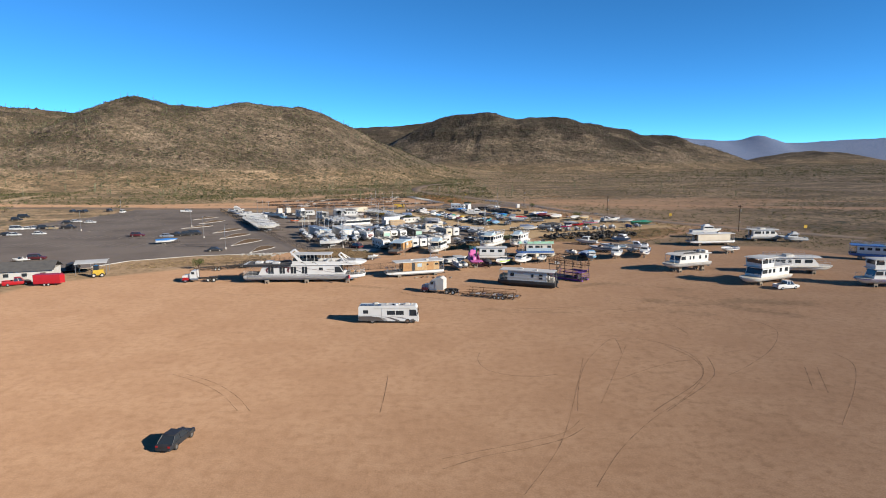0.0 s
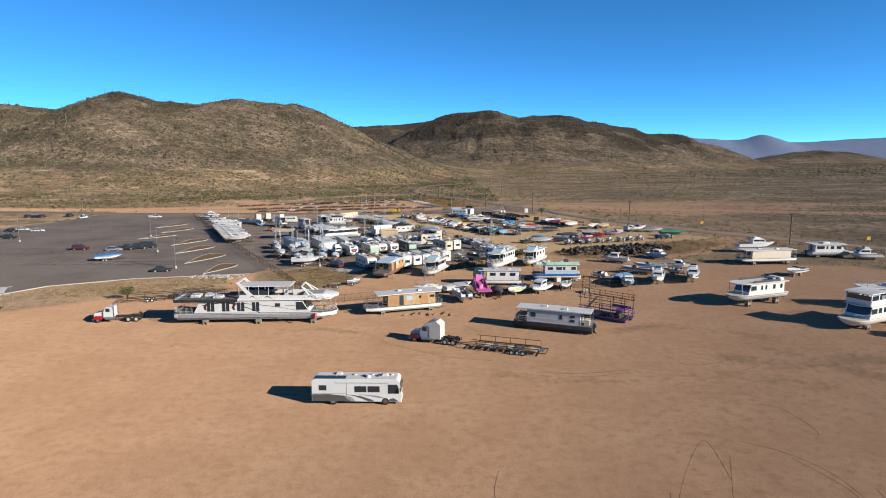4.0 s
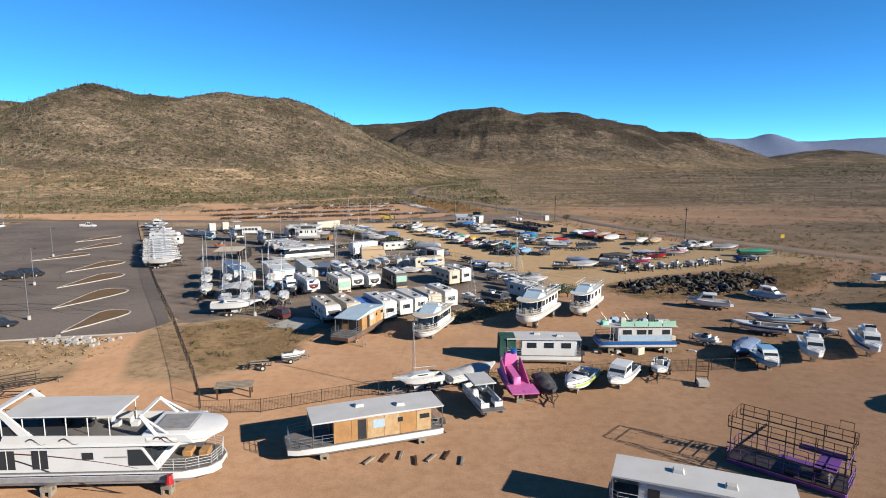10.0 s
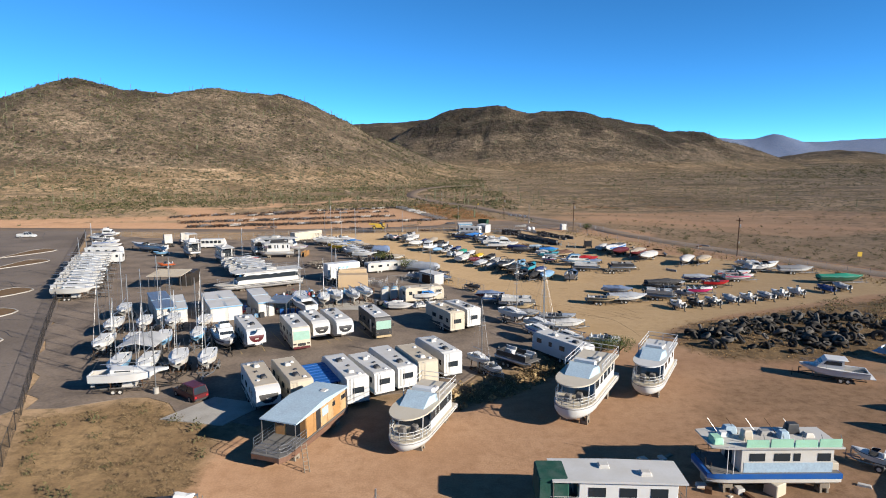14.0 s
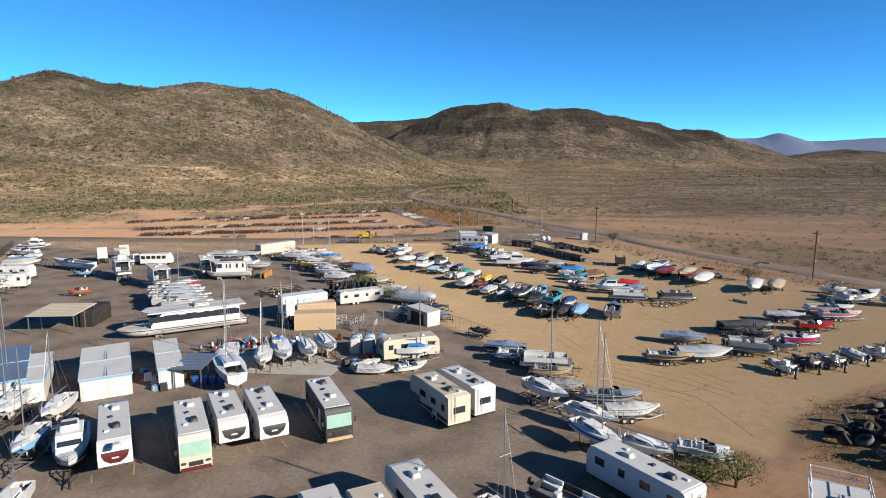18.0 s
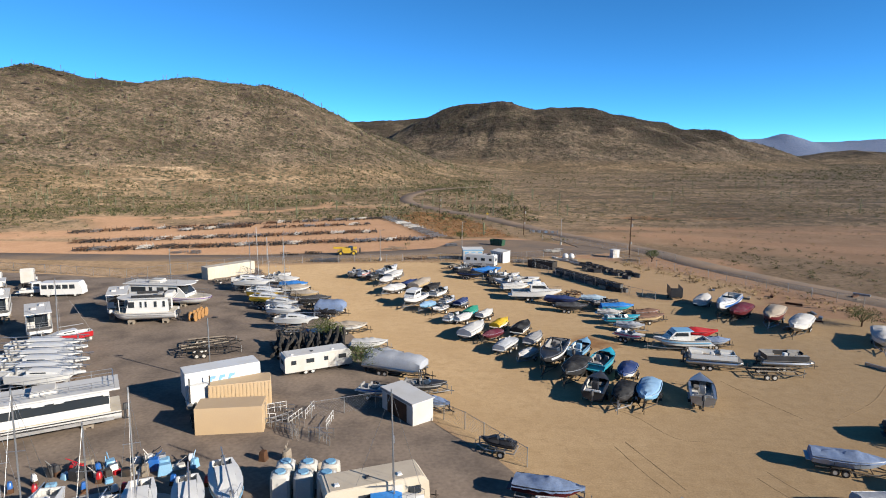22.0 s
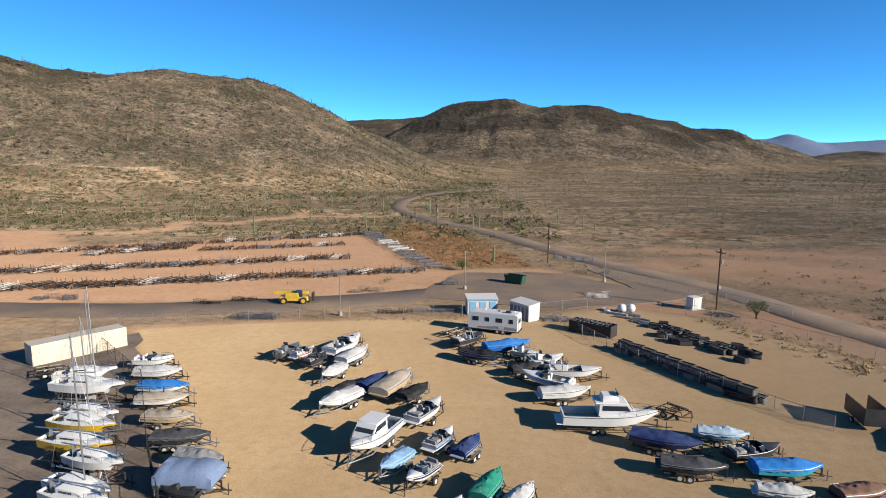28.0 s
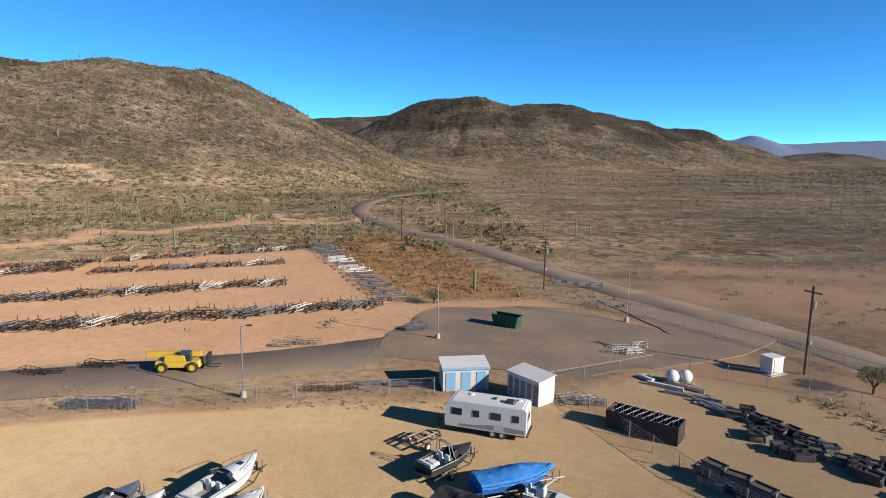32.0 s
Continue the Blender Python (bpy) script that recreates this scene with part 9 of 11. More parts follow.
# ---- sand lot: rows of boats on trailers ----
# row along the yard edge
power_boat(-33.3, 323.7, 2, 4.7, "white", "cuddy", None)
power_boat(-30.9, 319.9, -0, 5.2, "white", "cover", None, "white")
power_boat(-28.2, 315.5, -5, 5.4, "white", "cover", None, "blue")
power_boat(-26.9, 312.3, 5, 5.1, "white", "cover", None, "tan")
power_boat(-24.3, 308.1, -4, 4.9, "tan", "cover", None, "tan")
power_boat(-21.4, 304.0, 2, 5.0, "black", "cover", None, "dark", 2)
power_boat(-18.3, 300.5, -15, 4.6, "silver", "cover", None, "grey")
pontoon_boat(-17.6, 296.8, -5, 4.9, "cover", "slate")
jet_ski(-17.8, 295.4, 170, "black", "black")
power_boat(-13.0, 287.3, 1, 5.1, "white", "cover", None, "tan", 2)
power_boat(-9.0, 279.4, -2, 4.7, "white", "cover", None, "white", 2)
power_boat(-6.5, 275.0, -17, 5.2, "silver", "cover", None, "silver", 2)
pontoon_boat(-4.9, 270.6, -21, 7.9, "cover", "silver")
power_boat(-1.1, 264.7, -5, 4.9, "black", "tower", "grey")
power_boat(0.0, 260.2, -32, 3.2, "white", "cover", None, "slate")
# yachts beside the container
empty_trailer(-44.0, 321.2, 33, 3.6, DARKSTEEL, 1)
sail_boat(-37.6, 317.2, 18, 6.2, "white", 8.5, 0, "trailer")
sail_boat(-35.0, 313.4, -5, 7.8, "white", 10.0, 0, "trailer")
sail_boat(-31.3, 307.0, -8, 6.2, "white", None, 0, "trailer")
sail_boat(-30.3, 304.6, -12, 6.7, "yellow", 9.5, 0, "trailer", "yacht with a yellow hull and white deck on a trailer")
sail_boat(-28.7, 301.1, -11, 6.7, "yellow", None, 0, "trailer", "yacht with a broad yellow hull band on a trailer")
sail_boat(-25.7, 298.4, -17, 5.6, "white", None, 0, "trailer")
sail_boat(-24.6, 294.5, -18, 5.8, "white", 11.0, 0, "trailer")
sail_boat(-24.1, 293.3, -15, 5.6, "white", None, 0, "trailer")
sail_boat(-20.8, 287.9, -6, 6.5, "white", None, 0, "trailer")
empty_trailer(-20.5, 286.5, 8, 3.1, STEEL, 1)
jet_ski(-17.1, 284.2, 170, "blue", "white")
# middle double row
power_boat(-18.4, 328.3, 66, 5.6, "alu", "fishing", None, engine="out")
power_boat(-16.3, 327.6, 58, 4.4, "white", "open", "red")
power_boat(-14.2, 325.1, 62, 4.9, "black", "tower", None)
power_boat(-11.6, 330.4, 62, 7.9, "white", "cuddy", None, axles=2, label="large white sport cruiser with a radar arch")
power_boat(-11.4, 320.9, -112, 5.7, "white", "cover", None, "white")
power_boat(-9.8, 326.8, 61, 6.6, "white", "cover", None, "white", 2)
power_boat(-9.2, 312.9, -125, 6.6, "white", "cover", None, "white", 2)
power_boat(-9.4, 315.6, -114, 4.6, "black", "cover", None, "black")
power_boat(-6.2, 318.1, 56, 5.5, "navy", "cover", None, "navy", 2)
power_boat(-3.9, 317.4, 64, 8.0, "tan", "cover", None, "tan", 2)
power_boat(-1.6, 315.2, 52, 5.3, "black", "cover", None, "black")
power_boat(-4.7, 304.4, -113, 8.5, "white", "cabin", None, axles=2, label="white fishing cabin boat with hard top and rod racks")
power_boat(-2.4, 300.5, -121, 5.1, "lightblue", "cover", None, "lightblue")
power_boat(-0.2, 310.3, 59, 6.4, "white", "open", None)
power_boat(-0.2, 298.6, -124, 4.3, "white", "open", "navy")
power_boat(1.3, 304.5, 59, 5.2, "white", "open", "blue")
power_boat(3.7, 303.3, 59, 4.5, "silver", "cover", None, "navy", 2)
power_boat(5.1, 297.0, 63, 5.5, "teal", "cover", None, "green")
power_boat(7.3, 295.5, 53, 3.9, "white", "cover", None, "white")
power_boat(2.0, 293.3, 58, 2.8, "white", "open", "lightblue")
power_boat(3.8, 293.2, 46, 3.9, "white", "cover", None, "white")
power_boat(5.0, 286.3, 62, 7.5, "white", "cover", None, "white")
power_boat(9.2, 289.9, 58, 5.4, "white", "cover", None, "yellow")
power_boat(7.3, 283.8, -129, 5.2, "maroon", "cover", None, "maroon")
power_boat(12.1, 287.7, 64, 6.5, "white", "cover", None, "black")
power_boat(9.2, 279.9, -119, 5.2, "white", "cover", None, "silver")
power_boat(13.2, 282.6, 60, 5.7, "white", "cover", None, "grey")
power_boat(11.2, 275.7, -127, 4.3, "white", "cover", None, "white")
power_boat(14.4, 275.0, -111, 11.3, "black", "tower", "white", axles=2, label="black and white wakeboard boat with a dark tower")
power_boat(18.6, 278.1, 62, 7.2, "lightblue", "fishing", None, engine="out")
power_boat(16.1, 270.0, -118, 8.1, "black", "cover", None, "black")
power_boat(20.2, 273.1, 60, 8.2, "teal", "open", None, label="turquoise open motor boat with white seats")
power_boat(17.5, 264.8, 68, 7.7, "black", "fishing", None, engine="out")
power_boat(22.0, 269.4, -116, 6.4, "white", "cover", None, "navy")
power_boat(19.8, 262.7, -117, 6.9, "black", "cover", None, "black")
power_boat(22.5, 263.1, -115, 7.4, "lightblue", "cover", None, "lightblue")
power_boat(28.4, 263.9, 71, 8.3, "alu", "fishing", "black", engine="out", label="grey aluminium fishing boat with black seats")
power_boat(8.8, 279.5, 65, 5.7, "white", "cover", None, "silver")
# right row facing the far fence
rv(8.6, 340.9, 160, 7.4, "travel", "white", "white", None, "grey", "white travel trailer with grey stripes behind the sheds", 1)
empty_trailer(2.9, 338.5, 45, 3.6, DARKSTEEL, 1, "", False, 1.8)
power_boat(9.6, 330.9, 17, 6.7, "blue", "cover", None, "blue", 1)
power_boat(6.1, 326.9, -34, 6.6, "black", "cover", "blue", "black", 2)
power_boat(4.7, 333.9, 41, 6.2, "black", "tower", None)
power_boat(11.6, 328.3, -29, 3.9, "white", "fishing", None, engine="out")
power_boat(13.7, 325.8, 18, 5.3, "white", "fishing", None, engine="out")
power_boat(11.0, 322.9, 20, 4.4, "black", "cover", None, "black")
power_boat(16.4, 321.5, -5, 6.2, "white", "fishing", None, engine="out")
power_boat(12.8, 318.9, 151, 6.7, "white", "open", "lightblue", axles=2)
power_boat(13.7, 323.9, 168, 4.0, "white", "fishing", None, engine="out")
power_boat(14.2, 315.3, 8, 5.6, "white", "cover", None, "white", 2)
power_boat(17.1, 308.6, -2, 9.0, "white", "cabin", None, axles=2, label="small white trawler with cabin and bow rails on a trailer")
empty_trailer(24.6, 311.7, -51, 3.4, RUST, 1)
power_boat(21.0, 304.4, -26, 6.5, "navy", "cover", None, "navy", 2)
power_boat(26.7, 306.1, -17, 4.6, "lightblue", "cover", None, "sky", 1)
power_boat(27.9, 302.8, 13, 5.2, "black", "open", None)
power_boat(21.7, 300.1, -16, 5.4, "black", "cover", None, "dark", 2)
power_boat(29.2, 300.0, -4, 5.3, "teal", "cover", None, "blue", 2)
power_boat(27.1, 296.5, -17, 4.2, "white", "cover", None, "white", 2)
power_boat(33.0, 296.7, 8, 4.4, "maroon", "cover", None, "brown")
power_boat(32.6, 293.8, 12, 5.0, "tan", "cover", None, "brown")
power_boat(28.1, 292.8, 1, 5.3, "teal", "open", "black")
power_boat(28.2, 289.1, -26, 4.6, "white", "cover", None, "silver", 2)
power_boat(26.8, 284.1, -43, 5.2, "white", "open", "magenta", axles=2)
power_boat(36.1, 285.1, -7, 6.2, "red", "cover", None, "red", 2)
power_boat(32.4, 280.8, -179, 7.3, "white", "cabin", "lightblue", axles=2, label="large white and pale blue cabin cruiser on a trailer")
power_boat(37.6, 281.8, -8, 3.3, "silver", "cover", None, "slate", 2)
pontoon_boat(33.8, 273.6, -13, 6.5, "open", rail="white")
pontoon_boat(42.4, 273.6, -4, 6.1, "open", rail="black")
empty_trailer(40.1, 270.6, -3, 6.5, DARKSTEEL, 2)
# boats along the road side
cargo_box = thing("utility_trailer", *(42.5, 310.7), 80, "black box trailer with side boards", "trailer")
part("bed", Shape().box(0, 0, 0.6, 4.0, 2.0, 0.15), DARKSTEEL, cargo_box)
part("side_board", Shape().box(0, 1.0, 0.7, 4.0, 0.08, 1.6).box(0, -1.0, 0.7, 4.0, 0.08, 1.6).box(-2.0, 0, 0.7, 0.08, 2.0, 1.6), BLACK, cargo_box)
for s in (1, -1):
    wheel(cargo_box, 0, s * 1.15, 0.35)
power_boat(45.7, 305.6, 56, 7.3, "white", "cover", None, "white")
power_boat(47.7, 301.0, -125, 15.6, "white", "cuddy", "blue", axles=2, label="white and blue cuddy boat facing the lane on a trailer")
power_boat(48.1, 297.4, -129, 8.8, "maroon", "cover", None, "maroon")
power_boat(52.0, 294.5, -125, 10.8, "maroon", "cover", None, "tan")
power_boat(53.3, 289.6, -130, 9.6, "white", "cover", None, "white")
power_boat(60.9, 282.9, -122, 10.0, "white", "cover", None, "white")
power_boat(65.3, 283.4, -126, 9.2, "tan", "cover", None, "tan")
power_boat(75.0, 280.7, -28, 4.8, "white", "cuddy", None)
power_boat(76.2, 274.6, 19, 9.6, "white", "open", None, axles=2)
power_boat(73.7, 273.2, -21, 5.8, "white", "cabin", None)
power_boat(81.7, 270.7, -10, 7.6, "white", "cover", None, "grey", 2)
power_boat(84.9, 259.5, -7, 8.9, "green", "cover", None, "green", 2)
# cluster of the front right lane
power_boat(29.4, 240.5, -12, 6.0, "tan", "open", "black", axles=2, label="beige motor boat with black cockpit on a tandem trailer")
power_boat(34.4, 248.8, -22, 6.1, "silver", "cover", None, "slate", 2)
power_boat(34.3, 241.8, -2, 7.0, "white", "cover", None, "silver", 2)
power_boat(45.5, 254.3, 1, 7.4, "black", "cover", None, "dark", 2)
pontoon_boat(41.1, 244.1, -22, 5.7, "open", rail="alu")
power_boat(42.9, 253.4, -22, 3.7, "black", "cover", None, "black", 2)
power_boat(48.0, 255.5, -19, 4.4, "black", "cover", None, "silver", 2)
power_boat(54.9, 260.7, -13, 6.0, "navy", "cover", None, "silver", 2)
power_boat(45.7, 250.6, -20, 3.8, "black", "tower", None, axles=2)
empty_trailer(43.2, 246.2, -49, 5.7, STEEL, 1, "", False, 1.8)
power_boat(46.7, 246.1, -53, 4.2, "silver", "open", None)
power_boat(50.4, 248.5, -12, 5.1, "magenta", "cuddy", None, label="bright magenta cuddy boat on a trailer")
power_boat(56.6, 255.5, -8, 5.4, "red", "open", None, axles=2)
power_boat(64.7, 265.1, -7, 7.5, "white", "tower", "red", axles=2)
power_boat(64.3, 261.7, -7, 6.4, "white", "open", "magenta", axles=2)
for k, (p, hl, cv) in enumerate((((41.8, 235.4), "white", None), ((45.5, 236.9), "black", None), ((49.1, 237.7), "alu", None), ((53.4, 240.0), "white", "white"), ((57.0, 240.9), "white", None), ((61.3, 242.6), "white", "white"), ((64.8, 244.3), "white", None), ((68.9, 246.1), "white", None), ((76.5, 248.9), "blue", "navy"), ((80.8, 250.8), "white", "white"))):
    power_boat(p[0], p[1] + 2, 108, 5.2, hl, "cover" if cv else "fishing", None, cv or "grey", engine="out")
# boats where the yard meets the sand
jet_ski(5.8, 251.5, 160, "black", "black")
power_boat(9.0, 244.1, -18, 5.7, "maroon", "cover", None, "slate")
power_boat(10.5, 240.8, -10, 6.2, "white", "open", "blue")
pontoon_boat(13.3, 237.7, -9, 6.5, "open", rail="white")
power_boat(13.6, 235.1, -12, 4.9, "tan", "open", None, axles=2)
sail_boat(11.6, 227.2, -56, 6.5, "white", 8.5, 0, "trailer")
power_boat(14.4, 230.7, -8, 3.9, "silver", "cover", None, "grey")
power_boat(18.7, 227.5, -7, 6.1, "silver", "open", "black", label="dark open boat with a small blue canopy")
power_boat(19.7, 223.9, 1, 5.4, "white", "cover", None, "white", 2)
sail_boat(15.0, 221.2, -49, 5.8, "white", 9.0, 0, "trailer")
sail_boat(14.5, 217.0, -61, 6.1, "white", 9.0, 0, "cradle", stripe="blue")
sail_boat(18.2, 214.8, -46, 4.7, "white", None, 0, "trailer")
power_boat(23.9, 215.3, -25, 3.5, "white", "open", "lightblue")
pontoon_boat(9.8, 206.7, -45, 5.9, "open", rail="black")
sail_boat(4.9, 205.1, -55, 4.1, "white", 7.5, 0, "cradle")
power_boat(19.4, 216.1, -57, 4.8, "white", "cover", None, "silver")
power_boat(23.4, 215.8, -18, 4.7, "white", "open", None)



# ---- fences ----
chain_fence([(-123, 337), (-84.5, 263.5), (-58, 215.5), (-44, 191), (-30.5, 166), (-26.5, 158)], 1.9, "dark chain-link fence between parking lot and yard", 4.2, mat=DARKSTEEL)
chain_fence([(-26, 156.5), (-19.5, 156.8), (-10.5, 161), (-1, 163.3)], 1.5, "dark steel bar fence behind the houseboats", 3.0, bars=True, mat=DARKSTEEL)
chain_fence([(-1, 163.5), (22, 168.5), (44, 171)], 1.5, "dark steel bar fence behind a row of boats", 3.2, bars=True, mat=DARKSTEEL)
chain_fence([(-122, 338), (-66, 326), (-47, 341.5), (-29, 345), (-10, 348), (4, 349.5)], 1.8, "grey chain-link fence along the service road", 4.2)
chain_fence([(16, 351), (30, 357), (44, 349.5), (52, 337), (66, 316), (92, 276), (104, 255)], 1.8, "grey chain-link fence beside the desert road", 4.4)
chain_fence([(18, 348), (24.3, 331), (30.4, 320.5), (38.5, 309)], 1.5, "low dark fence along the sand lot", 3.0)
chain_fence([(30, 388), (39, 379), (47, 367), (57, 350)], 1.8, "grey chain-link fence with a road gate", 4.2)
chain_fence([(8, 249), (3, 256), (-3, 262), (-12, 258)], 1.7, "chain-link fence at the yard corner", 3.0)
chain_fence([(-46, 333), (-32, 318), (-24, 303), (-17, 291)], 1.9, "dark wire fence beside the yachts", 3.2, mat=DARKSTEEL)
gate = thing("road_gate", *(32.5, 401.9), -25, "long steel swing gate with white warning boards", "gate")
part("gate_frame", railing(Shape(), [(-4.5, 0), (4.5, 0)], 0.3, 0.9, 2, 2.2, 0.05), STEEL, gate)
for k in range(4):
    part("warning_board", Shape().box(-3.6 + 2.2 * k, -0.08, 0.45, 1.0, 0.04, 0.7), WHITE, gate)
for s in (-4.7, 4.7):
    part("gate_post", Shape().tube([(s, 0, 0), (s, 0, 1.6)], 0.11, 8), STEEL, gate)

# ---- poles ----
for p, h in (((47.2, 355.3), 10.5), ((25.7, 400.1), 9.5), ((79.7, 295.5), 10.5), ((115.5, 237.0), 10.5), ((-2.9, 467.1), 8.5)):
    utility_pole(p[0], p[1], h)
for p in ((-15.5, 348.8), (4.9, 368.8), (33.8, 377.7), (-52.9, 317.8), (-25.6, 267.5)):
    light_pole(p[0], p[1], 7.5)
sign = thing("road_sign", *(16.8, 449.6), 0, "small yellow diamond road sign on a post", "road sign")
part("post", Shape().tube([(0, 0, 0), (0, 0, 1.9)], 0.04, 5), STEEL, sign)
part("plate", Shape().front([(0, 1.6), (0.5, 2.1), (0, 2.6), (-0.5, 2.1)], 0, 0.03), PAINTS["yellow"], sign).rotation_euler = (0, 0, radians(90))
for q in ((141.3, 236.5), (107.3, 287.1)):
    sg = thing("road_sign", q[0], q[1], 0, "yellow road sign on a wooden post", "road sign")
    part("post", Shape().tube([(0, 0, 0), (0, 0, 2.0)], 0.05, 5), BROWN, sg)
    part("plate", Shape().box(0, -0.05, 1.4, 1.2, 0.03, 1.2), PAINTS["yellow"], sg)

# ---- storage units, dumpster, machine at the far end ----
shed(7.2, 351.8, 6, 4.9, 2.8, 2.5, "offwhite", "lightblue", 3, "white storage shed with pale blue roller doors", None, 0.3)
shed(13.9, 348.6, -54, 4.4, 2.3, 2.5, "white", "white", 5, "white storage shed with a row of dark doors", GREY, 0.3)
hut = thing("utility_hut", *(43.6, 355.9), 20, "small white metal hut on bare dirt", "hut")
part("wall", Shape().box(0, 0, 0, 1.8, 1.6, 2.0), WHITE, hut)
part("roof", Shape().box(0, 0, 2.0, 2.0, 1.8, 0.1, 0.97), ROOFWHITE, hut)
part("door", Shape().box(-0.2, -0.82, 0.1, 0.8, 0.05, 1.8), OFFWHITE, hut)
part("slab", Shape().box(0, 0, 0, 2.6, 2.3, 0.1), CONCRETE, hut)
dump = thing("dumpster", *(15.2, 375.0), -35, "dark green open-top steel dumpster", "dumpster")
part("bin", Shape().loft([[(-2.6, -1.1, 0.2), (2.6, -1.1, 0.2), (2.6, 1.1, 0.2), (-2.6, 1.1, 0.2)], [(-3.0, -1.2, 2.2), (3.0, -1.2, 2.2), (3.0, 1.2, 2.2), (-3.0, 1.2, 2.2)]], caps=False), PAINTS["green"], dump)
part("floor_plate", Shape().box(0, 0, 0.15, 5.2, 2.2, 0.08), DARKSTEEL, dump)
for k in range(7):
    for s in (1, -1):
        part("rib", Shape().box(-2.5 + 0.83 * k, s * 1.2, 0.3, 0.12, 0.12, 1.8), PAINTS["green"], dump)
part("rim_tube", Shape().tube([(-3, -1.2, 2.2), (3, -1.2, 2.2), (3, 1.2, 2.2), (-3, 1.2, 2.2), (-3, -1.2, 2.2)], 0.09, 5), PAINTS["green"], dump)
for s in (-1, 1):
    part("skid", Shape().box(0, s * 0.8, 0, 5.0, 0.15, 0.16), RUST, dump)
dump.scale = (0.7, 0.75, 0.8)
tele = thing("telehandler", *(-24.9, 356.7), 4, "yellow telehandler with a long flat boom", "machine")
part("chassis", Shape().box(0, 0, 0.6, 5.0, 1.8, 0.7, 0.95, 0.08), PAINTS["yellow"], tele)
part("boom", Shape().box(-0.6, 0.4, 1.6, 6.0, 0.5, 0.5, 1, 0.04), PAINTS["yellow"], tele)
part("engine_box", Shape().box(-0.2, -0.6, 1.3, 2.4, 0.7, 0.7, 0.9, 0.06), PAINTS["yellow"], tele)
part("cab", Shape().box(0.9, -0.5, 1.3, 1.3, 0.8, 1.1, 0.9, 0.05), GLASS, tele)
part("fork_head", Shape().box(3.2, 0.3, 0.5, 0.3, 1.6, 1.3).box(3.8, 0.8, 0.35, 1.2, 0.12, 0.06).box(3.8, -0.2, 0.35, 1.2, 0.12, 0.06), DARKSTEEL, tele)
for px in (-1.6, 1.7):
    for s in (1, -1):
        wheel(tele, px, s * 1.0, 0.62, 0.62, 0.4, PAINTS["yellow"])
slat = thing("slatted_bin", *(22.9, 340.6), -38, "black open steel bin holding metal frames", "container")
part("wall", Shape().box(0, 1.1, 0, 6.5, 0.08, 1.7).box(0, -1.1, 0, 6.5, 0.08, 1.7).box(3.2, 0, 0, 0.08, 2.2, 1.7).box(-3.2, 0, 0, 0.08, 2.2, 1.7).box(0, 0, 0, 6.5, 2.2, 0.1), DARKSTEEL, slat)
for k in range(9):
    part("frame", railing(Shape(), [(-2.9 + 0.7 * k, -0.9), (-2.5 + 0.7 * k, 0.9)], 1.0, 1.0, 2, 0.9, 0.025), STEEL, slat)

# ---- rows of bare trailers in the far dirt yard ----
def bare_trailer(x, y, heading, L, mat):
    t = thing("bare_trailer", x, y, heading, {"galvanised_steel": "bare galvanised trailer", "rusty_steel": "bare rusty trailer", "dark_painted_steel": "bare black trailer", "brushed_aluminium": "bare aluminium trailer"}.get(mat.name, "bare white trailer") + " packed in a long row", "trailer", "far trailer rows")

    def frame_shape():
        f = Shape()
        for s in (-1, 1):
            f.tube([(-L / 2, s * 0.85, 0.55), (L * 0.2, s * 0.85, 0.55), (L / 2, 0, 0.5)], 0.07, 4)
            f.tube([(-L * 0.4, s * 0.55, 0.9), (L * 0.2, s * 0.55, 0.95)], 0.07, 4)
            f.tube([(-L * 0.45, s * 0.95, 0.5), (-L * 0.45, s * 0.95, 1.45)], 0.04, 4)
        for k in range(4):
            f.tube([(-L * 0.45 + k * L * 0.22, -0.85, 0.55), (-L * 0.45 + k * L * 0.22, 0.85, 0.55)], 0.06, 4)
        f.tube([(L * 0.42, 0, 0.4), (L * 0.38, 0, 1.3)], 0.06, 4)
        return f

    key = ("bare", round(L), mat.name)
    if key not in CACHE:
        f = frame_shape()
        n = len(f.f)
        f.wheel(-L * 0.15, 1.05, 0.34, 0.34, 0.22).wheel(-L * 0.15, -1.05, 0.34, 0.34, 0.22)
        me = f.mesh("frame", mat)
        me.materials.append(RUBBER)
        for p in me.polygons[n:]:
            p.material_index = 1
        CACHE[key] = me
    part("frame", CACHE[key], mat, t)
    return t


TM = [DARKSTEEL, DARKSTEEL, RUST, DARKSTEEL, OFFWHITE, BLACK, STEEL, DARKSTEEL, RUST]
rnd = random.Random(12)
for (a, b, n, hd) in (((-96.8, 359.9), (-5.2, 387.0), 50, 75), ((-105.1, 375.0), (-24.0, 403.2), 40, 78), ((-88.0, 404.3), (-69.2, 416.4), 11, 80), ((-62.1, 413.2), (-29.6, 425.5), 14, 80), ((-119.8, 396.5), (-25.2, 448.5), 40, 82)):
    for k in range(n):
        f = (k + rnd.uniform(-0.3, 0.3)) / (n - 1)
        bare_trailer(a[0] + (b[0] - a[0]) * f, a[1] + (b[1] - a[1]) * f + rnd.uniform(-0.8, 0.8), hd + rnd.uniform(-18, 18) + (180 if rnd.random() < 0.4 else 0), rnd.choice([5.0, 6.0, 6.0, 7.0]), rnd.choice(TM))
a, b = (-23.5, 448.7), (-1.8, 391.4)
